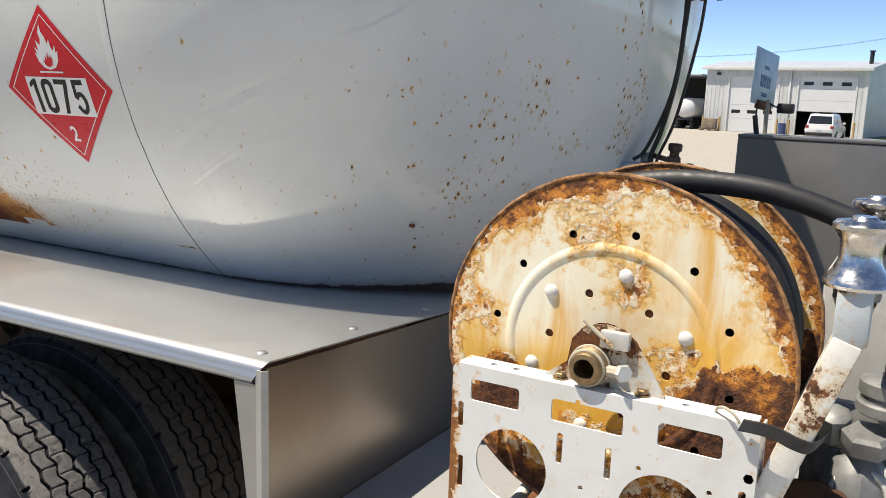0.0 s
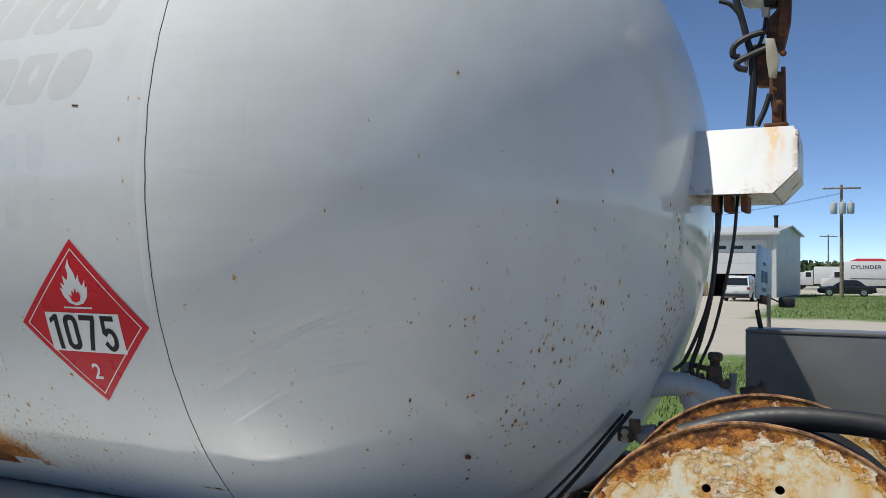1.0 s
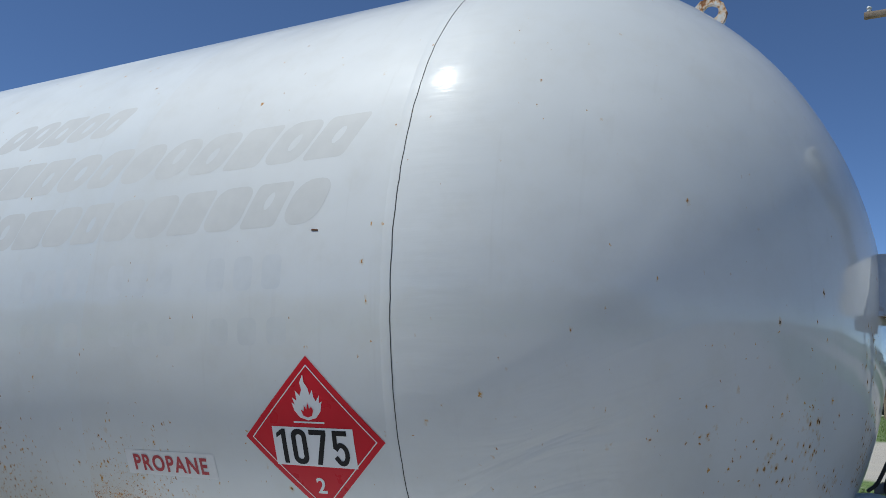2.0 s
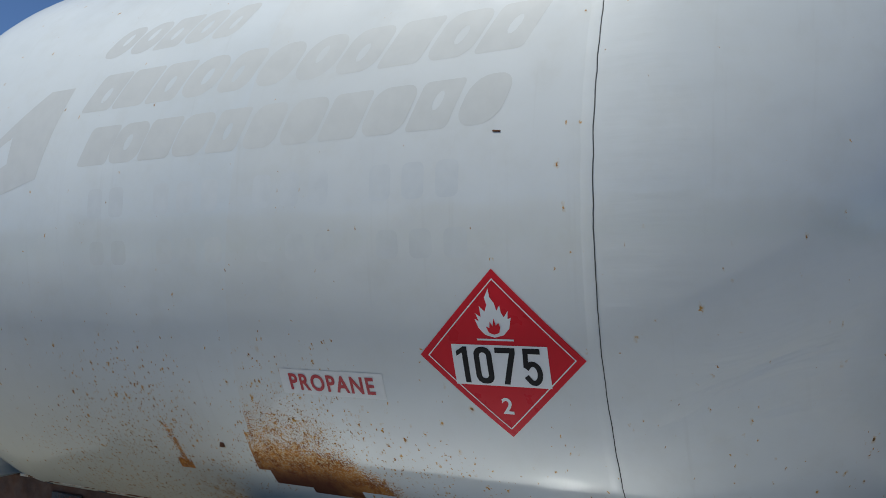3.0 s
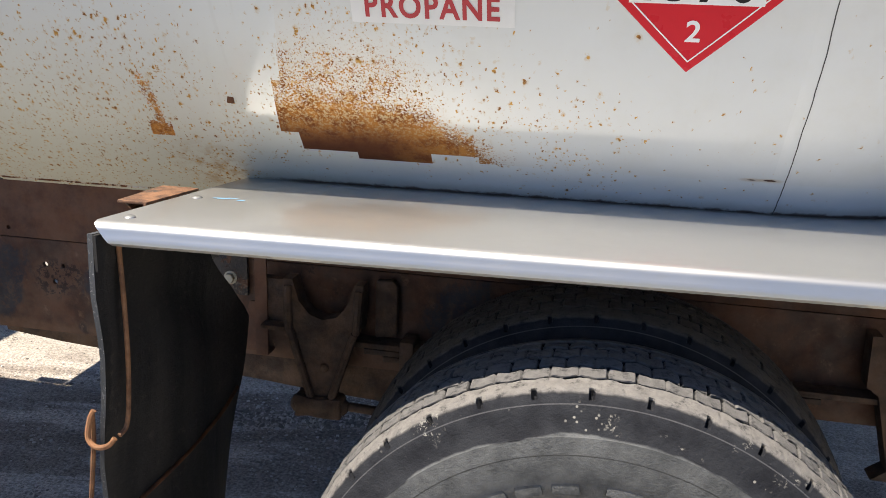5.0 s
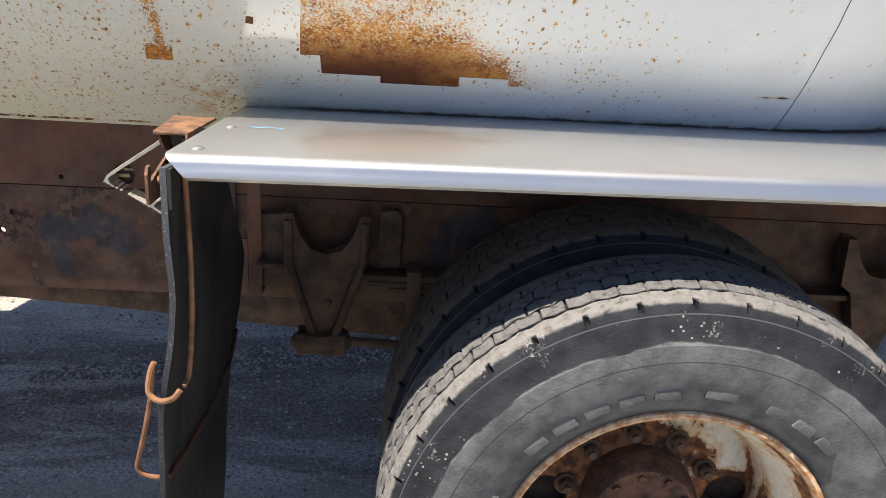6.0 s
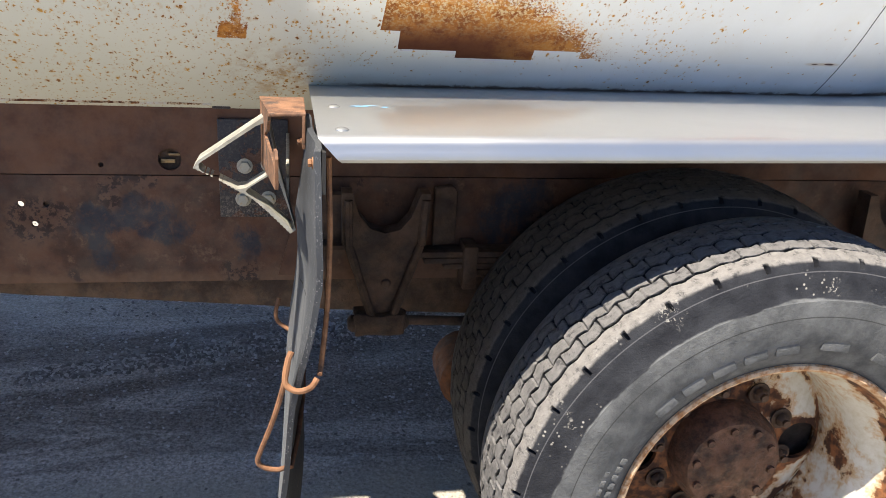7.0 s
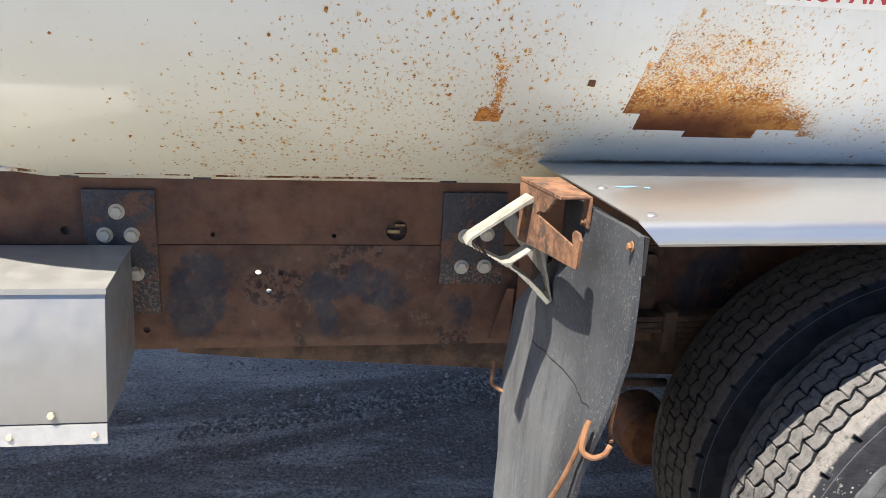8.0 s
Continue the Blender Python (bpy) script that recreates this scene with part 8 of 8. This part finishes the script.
def build_car(name, at, heading, paint, label, suv=True):
    """A car from cross sections along its length, with glass, lamps and wheels of their own."""
    place = Matrix.Translation(at) @ Matrix.Rotation(radians(heading), 4, "Z")
    ob = thing(name, at, label, "car")
    L, W, H = (4.75, 0.93, 1.72) if suv else (4.6, 0.89, 1.42)
    belt = 1.02 if suv else 0.92
    body = bmesh.new()
    secs = []
    tail = -L / 2
    shape = [(tail, 0.55, 0.78, 0.84), (tail + 0.08, 0.34, belt - 0.02, 0.95), (tail + 0.5, 0.24, belt, 1.0), (0.0, 0.22, belt, 1.0), (L / 2 - 1.1, 0.22, belt - 0.02, 1.0), (L / 2 - 0.35, 0.26, belt - 0.14, 0.95), (L / 2 - 0.04, 0.34, belt - 0.26, 0.86), (L / 2, 0.45, 0.62, 0.78)]
    for x, z0, z1, w in shape:
        k = w * W
        secs.append([body.verts.new(place @ Vector((x, s * ky, z))) for s, ky, z in ((-1, k * 0.90, z0), (-1, k, (z0 + z1) / 2), (-1, k * 0.98, z1 - 0.06), (-1, k * 0.88, z1), (1, k * 0.88, z1), (1, k * 0.98, z1 - 0.06), (1, k, (z0 + z1) / 2), (1, k * 0.90, z0))])
    for a, b in zip(secs, secs[1:]):
        for i in range(8):
            body.faces.new((a[i], a[(i + 1) % 8], b[(i + 1) % 8], b[i]))
    body.faces.new(secs[0][::-1])
    body.faces.new(secs[-1])
    part("body", body, paint, ob)
    roof = bmesh.new()
    xs = ((tail + 0.12, tail + 0.42) if suv else (tail + 0.75, tail + 1.35))
    fr = (L / 2 - 1.25, L / 2 - 1.95)
    lo = [(xs[0], 0.86), (fr[0], 0.86)]
    hi = [(xs[1], 0.72), (fr[1], 0.72)]
    rows = []
    for x, w, z in ((xs[0], 0.86, belt - 0.005), (xs[1], 0.74, H - 0.05), (xs[1] + 0.15, 0.70, H), (fr[1] - 0.1, 0.70, H), (fr[1], 0.74, H - 0.05), (fr[0], 0.86, belt - 0.005)):
        rows.append([roof.verts.new(place @ Vector((x, s * w * W, z))) for s in (-1, 1)])
    for a, b in zip(rows, rows[1:]):
        roof.faces.new((a[0], a[1], b[1], b[0]))
    for s in (0, 1):
        roof.faces.new([r[s] for r in rows])
    roof.faces.new((rows[0][0], rows[0][1], rows[-1][1], rows[-1][0]))
    part("cabin", roof, paint, ob)

    def pane(corners, lift):
        bm = bmesh.new()
        c = [place @ Vector(p) for p in corners]
        nrm = (c[1] - c[0]).cross(c[3] - c[0]).normalized() * lift
        a = [bm.verts.new(p + nrm) for p in c]
        b = [bm.verts.new(p - nrm) for p in c]
        bm.faces.new(a)
        bm.faces.new(b[::-1])
        for i in range(4):
            bm.faces.new((a[i], b[i], b[(i + 1) % 4], a[(i + 1) % 4]))
        return bm

    def mixp(p, q, k):
        return p + (q - p) * k
    part("rear_window", pane([(mixp(xs[0], xs[1], 0.12), -0.76 * W, mixp(belt, H, 0.10)), (mixp(xs[0], xs[1], 0.12), 0.76 * W, mixp(belt, H, 0.10)), (mixp(xs[0], xs[1], 0.86), 0.68 * W, mixp(belt, H, 0.80)), (mixp(xs[0], xs[1], 0.86), -0.68 * W, mixp(belt, H, 0.80))], 0.012), M_GLASS, ob)
    part("windscreen", pane([(mixp(fr[0], fr[1], 0.12), -0.76 * W, mixp(belt, H, 0.10)), (mixp(fr[0], fr[1], 0.12), 0.76 * W, mixp(belt, H, 0.10)), (mixp(fr[0], fr[1], 0.86), 0.68 * W, mixp(belt, H, 0.80)), (mixp(fr[0], fr[1], 0.86), -0.68 * W, mixp(belt, H, 0.80))], 0.012), M_GLASS, ob)
    for s in (-1, 1):
        mid = (xs[1] + fr[1]) / 2
        for a0, a1, b0, b1 in ((xs[0] + 0.28, mid - 0.05, xs[1] + 0.08, mid - 0.05), (mid + 0.05, fr[0] - 0.22, mid + 0.05, fr[1] - 0.05)):
            part("side_window", pane([(a0, s * 0.853 * W, belt + 0.07), (a1, s * 0.853 * W, belt + 0.07), (b1, s * 0.765 * W, H - 0.13), (b0, s * 0.765 * W, H - 0.13)], 0.012), M_GLASS, ob)
        part("tail_lamp", boxed(tail - 0.01, tail + 0.14, s * 0.80 * W - 0.10, s * 0.80 * W + 0.10, 0.82 if suv else 0.66, 0.98 if suv else 0.80, 0.02, place), M_TAIL, ob)
        part("mirror", boxed(fr[0] - 0.35, fr[0] - 0.18, s * 1.0 * W - 0.09, s * 1.0 * W + 0.09, belt + 0.02, belt + 0.17, 0.03, place), paint, ob)
        for x in (tail + 0.95, L / 2 - 0.95):
            c0, c1 = place @ Vector((x, s * (W - 0.20), 0.34)), place @ Vector((x, s * (W + 0.012), 0.34))
            wheel = part("wheel", rod(bmesh.new(), c0, c1, 0.34, 24, bevel=0.03), M_CARTYRE, ob, "black tyre")
            part("rim", rod(bmesh.new(), c1 - (c1 - c0) * 0.05, c1 + (c1 - c0) * 0.03, 0.22, 20), M_RIMS, wheel)
    part("number_plate", boxed(tail - 0.022, tail - 0.008, -0.16, 0.16, 0.62, 0.72, 0.0, place), M_INSULATOR, ob, "plain plate")
    part("bumper", boxed(tail - 0.05, tail + 0.10, -0.86 * W, 0.86 * W, 0.34, 0.54, 0.04, place), M_CABLE if suv else paint, ob)
    if suv:
        for s in (-1, 1):
            part("roof_rail", boxed(xs[1] + 0.2, fr[1] - 0.2, s * 0.62 * W - 0.02, s * 0.62 * W + 0.02, H + 0.005, H + 0.05, 0.01, place), M_RIMS, ob)


def build_pole(at, height, label, arm_turn, drums=True, r=0.16):
    x, y = at
    z = ground_z(x, y)
    ob = thing("utility_pole", (x, y, z), label, "utility pole", "utility poles")
    part("pole", rod(bmesh.new(), (x, y, z - 0.3), (x, y, z + height), r, 16, r * 0.66), M_WOOD, ob, "weathered wooden pole")
    turn = Matrix.Translation((x, y, z + height - 0.3)) @ Matrix.Rotation(radians(arm_turn), 4, "Z")
    part("crossarm", boxed(-1.4, 1.4, -r - 0.09, -r + 0.03, -0.06, 0.06, 0.01, turn), M_WOOD, ob, "wooden crossarm")
    for k in (-1.3, -0.6, 0.6, 1.3):
        p = turn @ Vector((k, -r - 0.03, 0.06))
        part("insulator", lathe(bmesh.new(), [(0.02, 0), (0.05, 0.03), (0.035, 0.06), (0.055, 0.09), (0.03, 0.13), (0.0005, 0.14)], Matrix.Translation(p), 12), M_INSULATOR, ob)
    if drums:
        for k in (-0.62, 0.0, 0.62):
            p = turn @ Vector((k, -r - 0.30 - (0.12 if k == 0 else 0), -2.05))
            rows = [(0.0005, 0), (0.24, 0), (0.26, 0.04), (0.26, 0.82), (0.24, 0.87), (0.06, 0.92), (0.05, 1.1), (0.0005, 1.12)]
            part("transformer", lathe(bmesh.new(), rows, Matrix.Translation(p), 16), M_INSULATOR, ob, "grey transformer can")
    return ob


def build_far_trucks():
    """White delivery trucks and a few vehicles parked far beyond the grass."""
    def box_truck(x, y, length, tall, label, lettered):
        z = ground_z(x, y)
        ob = thing("box_truck", (x, y, z), label, "truck")
        part("cargo_box", boxed(x + 2.3, x + 2.3 + length, y - 1.2, y + 1.2, z + 0.75, z + tall, 0.06), M_CARWHITE, ob, "white cargo box")
        cab = [(0.0, 0.6), (0.0, 1.35), (0.12, 1.45), (0.95, 1.55), (1.25, 2.35), (2.2, 2.42), (2.2, 0.6)]
        bm = sheet([(x + a, z + b) for a, b in cab], (), 2.2, facing(y - 1.1))
        part("cab", bm_bevel(bm, 0.04), M_CARWHITE, ob, "white cab")
        part("side_window", boxed(x + 1.35, x + 1.95, y - 1.112, y - 1.098, z + 1.6, z + 2.2, 0.004), M_GLASS, ob)
        part("bumper", boxed(x - 0.15, x + 0.1, y - 1.1, y + 1.1, z + 0.4, z + 0.7, 0.03), M_CABLE, ob)
        part("chassis", boxed(x + 0.1, x + 2.2 + length, y - 0.9, y + 0.9, z + 0.5, z + 0.74), M_CABLE, ob)
        for k in (0.75, 2.0 + length * 0.72):
            for s in (-1.0, 0.75):
                part("wheel", rod(bmesh.new(), (x + k, y + s, z + 0.48), (x + k, y + s + 0.26, z + 0.48), 0.48, 20, bevel=0.04), M_CARTYRE, ob)
        if lettered:
            m = Matrix.Translation((x + 2.3 + length * 0.5, y - 1.212, z + tall - 0.62)) @ Matrix.Rotation(math.pi / 2, 4, "X")
            uv, faces = text_mesh("CYLINDER", 0.42, 1.15, 1.0, 0.02)
            bm = bmesh.new()
            vs = [bm.verts.new(m @ Vector((u - length * 0.22, v, 0))) for u, v in uv]
            for f in faces:
                bm.faces.new([vs[i] for i in f])
            part("lettering", bm, M_CARDARK, ob, "dark lettering reading CYLINDER")
            for k in range(7):
                cx = x + 2.3 + length * (0.55 + 0.055 * k)
                part("bar", boxed(cx - 0.10, cx + 0.10, y - 1.214, y - 1.202, z + tall - 0.83, z + tall - 0.41), M_CARDARK, ob)
            part("stripe", boxed(x + 2.9, x + 1.8 + length, y - 1.214, y - 1.202, z + 1.45, z + 1.53), M_CARDARK, ob)
    box_truck(-2.7, 104.0, 7.6, 3.35, "white box truck with dark lettering, parked beyond the grass", True)
    box_truck(-6.0, 118.0, 5.0, 2.9, "white box truck parked far across the yard", False)
    box_truck(6.5, 112.0, 6.0, 3.9, "white box truck parked far across the yard", False)
    z = ground_z(0, 112)
    shed = thing("white_trailer", (-8.5, 126, z), "low white trailer parked far across the yard", "trailer")
    part("body", boxed(-9.6, -4.2, 125, 127.4, z + 0.6, z + 2.1, 0.05), M_CARWHITE, shed)
    for x in (-8.6, -5.2):
        part("wheel", rod(bmesh.new(), (x, 124.9, z + 0.4), (x, 125.2, z + 0.4), 0.4, 16), M_CARTYRE, shed)
    red = thing("red_grain_cart", (3.2, 121, z), "red farm machine behind the trucks", "farm machine")
    hopper = bmesh.new()
    rows = [[hopper.verts.new((2.6 + a, 121 + b, z + c)) for a, b in ((-w, -w * 0.6), (w, -w * 0.6), (w, w * 0.6), (-w, w * 0.6))] for w, c in ((0.8, 1.2), (2.2, 2.9), (2.2, 3.6), (1.4, 3.9))]
    for a, b in zip(rows, rows[1:]):
        for i in range(4):
            hopper.faces.new((a[i], a[(i + 1) % 4], b[(i + 1) % 4], b[i]))
    hopper.faces.new(rows[0][::-1])
    hopper.faces.new(rows[-1])
    part("hopper", hopper, M_RED_PAINT, red, "red hopper")
    for s in (-1.3, 1.1):
        part("wheel", rod(bmesh.new(), (2.6, 121 + s, z + 0.75), (2.6, 121 + s + 0.3, z + 0.75), 0.75, 20), M_CARTYRE, red)


def build_tree_line():
    """Far woods and shrubs on the horizon: many small leaf clumps."""
    rng = random.Random(11)
    verts, faces = [], []
    for i in range(620):
        beyond = i < 420
        x = rng.uniform(-90, 130) if beyond else rng.uniform(-95, 75)
        y = rng.uniform(235, 330) if beyond else rng.uniform(-62, -44)
        h = rng.uniform(2.2, 4.6) if beyond else rng.uniform(4.0, 8.5)
        for k in range(55):
            a = rng.uniform(0, 6.283)
            u = rng.random() ** 0.5 * h * 0.8
            p = Vector((x + u * math.cos(a), y + u * math.sin(a), ground_z(0, 130 if beyond else 0) + max(0.2, h * rng.random() ** 0.7)))
            s = rng.uniform(0.35, 0.95)
            q = Matrix.Rotation(rng.uniform(0, 6.3), 3, Vector((rng.uniform(-1, 1), rng.uniform(-1, 1), 1)).normalized())
            n0 = len(verts)
            verts += [p + q @ Vector(c) * s for c in ((1, 0, 0.2), (-0.5, 0.8, -0.1), (-0.5, -0.8, 0.1), (0.1, 0, 0.9))]
            faces += [(n0, n0 + 1, n0 + 2), (n0, n0 + 1, n0 + 3), (n0 + 1, n0 + 2, n0 + 3), (n0, n0 + 2, n0 + 3)]
    mesh = bpy.data.meshes.new("far_woods")
    mesh.from_pydata([v[:] for v in verts], [], faces)
    mesh.materials.append(M_TREES)
    tagged(new("far_woods", mesh), "dark green woods along the horizon", "trees", kind="stuff")


def build_grass():
    """Rough grass behind the truck and on the verge beyond the drive."""
    rng = random.Random(3)
    verts, faces = [], []

    def blade(x, y, h, w):
        z = ground_z(x, y) - 0.005
        a, lean = rng.uniform(0, 6.283), rng.uniform(0.1, 0.6) * h
        dx, dy = math.cos(a), math.sin(a)
        n0 = len(verts)
        verts.extend(((x - dy * w, y + dx * w, z), (x + dy * w, y - dx * w, z), (x + dx * lean * 0.4, y + dy * lean * 0.4, z + h * 0.6), (x + dx * lean, y + dy * lean, z + h)))
        faces.extend(((n0, n0 + 1, n0 + 2), (n0, n0 + 2, n0 + 3)))
    for i in range(26000):
        x, y = rng.uniform(-4.2, 9.0), 8.4 + 13.0 * rng.random() ** 1.3
        if noise.noise((x * 0.5, y * 0.35, 0)) < -0.32 or y > 20.5 + 2 * noise.noise((x * 0.6, 3, 1)):
            continue
        blade(x, y, rng.uniform(0.05, 0.14), 0.004 + 0.0004 * y)
    for i in range(24000):
        x, y = rng.uniform(-4.0, 26.0), rng.uniform(41.0, 90.0)
        lift = 0.5 + 0.9 * max(0.0, noise.noise((x * 0.28, y * 0.14, 5)))
        if y > 78 and rng.random() < 0.5:
            continue
        blade(x, y, rng.uniform(0.07, 0.24) * lift, 0.030)
    mesh = bpy.data.meshes.new("grass")
    mesh.from_pydata(verts, [], faces)
    mesh.materials.append(grass_material())
    tagged(new("grass", mesh), "rough green grass beside the gravel drive", "grass", kind="stuff")


def build_stones():
    """Loose gravel on the yard close to the truck."""
    rng = random.Random(8)
    verts, faces = [], []
    shape = ((1, 0, 0), (0.3, 0.9, 0), (-0.8, 0.5, 0), (-0.7, -0.6, 0), (0.4, -0.85, 0), (0.7, 0.1, 0.62), (-0.35, 0.45, 0.70), (-0.1, -0.55, 0.55))
    sides = ((0, 1, 5), (1, 6, 5), (1, 2, 6), (2, 3, 6), (3, 7, 6), (3, 4, 7), (4, 0, 5), (4, 5, 7), (5, 6, 7))
    for i in range(43000):
        x, y = rng.uniform(-5.8, -2.6), 4.3 + 3.0 * rng.random()
        s = 0.0022 + 0.0075 * rng.random() ** 4
        if i > 34000:  # a line of coarser rubble
            x = rng.uniform(-4.4, -2.9)
            y = 5.69 + 0.263 * (x + 4.138) + rng.gauss(0, 0.022 + 0.02 * (x + 4.4))
            s = 0.003 + 0.011 * rng.random() ** 2.5
        elif noise.noise((x * 0.9, y * 4.2, 0.5)) < -0.02 and rng.random() > 0.22:
            continue
        a = rng.uniform(0, 6.283)
        ca, sa = math.cos(a) * s, math.sin(a) * s
        n0 = len(verts)
        z = ground_z(x, y) - 0.0005
        for u, v, w in shape:
            k = rng.uniform(0.7, 1.2)
            verts.append((x + (u * ca - v * sa) * k, y + (u * sa + v * ca) * k, z + w * s * k))
        faces.extend((n0 + j, n0 + k, n0 + l) for j, k, l in sides)
    mesh = bpy.data.meshes.new("loose_gravel")
    mesh.from_pydata(verts, [], faces)
    n = Nodes("loose_gravel_stone", 0.9)
    n.color(n.mix(n.math("POWER", n.island(), 1.8), (0.16, 0.142, 0.13), (0.60, 0.56, 0.52)))
    mesh.materials.append(n.material)
    tagged(new("loose_gravel", mesh), "loose grey gravel scattered over the yard", "gravel", kind="stuff")


def build_wires():
    a, b = Vector((-0.75, 77.0, 7.9)), Vector((-40.0, 96.0, 7.6))
    bm = bmesh.new()
    for off in (0.0, 0.7):
        pts = [a.lerp(b, k / 10) + Vector((0, off, -1.6 * (1 - (2 * k / 10 - 1) ** 2))) for k in range(11)]
        pipe(bm, pts, 0.010, 5, 2)
    single("power_line", bm, M_CABLE, "dark overhead power lines", "power line")


build_garage()
build_car("suv", (-6.95, 64.4, ground_z(0, 64.4)), 86, M_CARWHITE, "white sport utility car parked at the open garage door")
build_car("sedan", (-0.35, 84.0, ground_z(0, 84)), 182, M_CARDARK, "dark blue saloon car parked beyond the grass", False)
build_pole((-0.72, 77.0), 9.05, "weathered wooden utility pole with three transformer cans", 8)
build_pole((-2.4, 150.0), 8.1, "weathered wooden utility pole far off", 25, False, 0.13)
build_pole((0.32, 20.8), 9.55, "tall wooden utility pole with a crossarm near the truck", 0, False, 0.15)
build_far_trucks()
build_tree_line()
build_grass()
build_stones()
build_wires()


# ---- cab of the truck, ahead of the tank
def build_cab():
    prof = [(-9.06, 0.75), (-9.11, 1.45), (-8.86, 1.62), (-7.91, 1.72), (-7.51, 2.55), (-7.26, 2.68), (-6.41, 2.68), (-6.31, 2.6), (-6.31, 0.75)]
    bm = bmesh.new()
    rings = [[bm.verts.new((x, y, z)) for x, z in prof] for y in (4.42, 2 * TANK_Y - 4.42)]
    for i in range(len(prof)):
        bm.faces.new((rings[0][i], rings[0][(i + 1) % len(prof)], rings[1][(i + 1) % len(prof)], rings[1][i]))
    bm.faces.new(rings[0][::-1])
    bm.faces.new(rings[1])
    cab = part("cab", bm_bevel(bm, 0.05), M_CARWHITE, truck, "plain white cab")
    plate = part("front_deck", boxed(-6.12, -4.66, 4.74, 5.50, 1.176, 1.182, 0.002), M_STEEL_DULL, truck, "dull stainless deck plate, its hidden pieces added to shape the ground shadow")
    # three unseen plates, added only to give the ground shadow its outline
    part("front_deck", boxed(-5.22, -4.66, 5.503, 5.86, 1.176, 1.182, 0.002), M_STEEL_DULL, truck, "dull stainless deck plate, its hidden pieces added to shape the ground shadow")
    part("front_deck", boxed(-5.12, -4.66, 5.863, 6.20, 1.176, 1.182, 0.002), M_STEEL_DULL, truck, "dull stainless deck plate, its hidden pieces added to shape the ground shadow")
    part("front_deck", boxed(-5.36, -5.223, 5.503, 5.55, 1.176, 1.182, 0.002), M_STEEL_DULL, truck, "dull stainless deck plate, its hidden pieces added to shape the ground shadow")
    low_box = thing("equipment_box", (-5.6, 5.25, 1.182), "low black equipment box with a pale lid on the front deck", "box")
    part("body", boxed(-6.05, -5.22, 5.02, 5.46, 1.183, 1.262, 0.006), M_CABLE, low_box, "black box body")
    part("lid", boxed(-6.06, -5.21, 5.01, 5.47, 1.263, 1.275, 0.003), M_TOOLBOX, low_box, "pale lid")
    part("windscreen", boxed(-7.80, -7.775, 4.6, 2 * TANK_Y - 4.6, 1.80, 2.45, 0.01, Matrix.Translation((-7.76, 0, 2.1)) @ Matrix.Rotation(radians(26), 4, "Y") @ Matrix.Translation((7.74, 0, -2.12))), M_GLASS, cab)
    for y in (4.405, 2 * TANK_Y - 4.425):
        part("side_window", boxed(-7.31, -6.56, y, y + 0.02, 1.75, 2.45, 0.008), M_GLASS, cab)
    tyre = bpy.data.meshes["tyre"]
    for y in (4.46, 2 * TANK_Y - 4.46):
        part("tyre", tyre, None, truck, "worn dusty black truck tyre", (-8.16, y, 0.562))


build_cab()
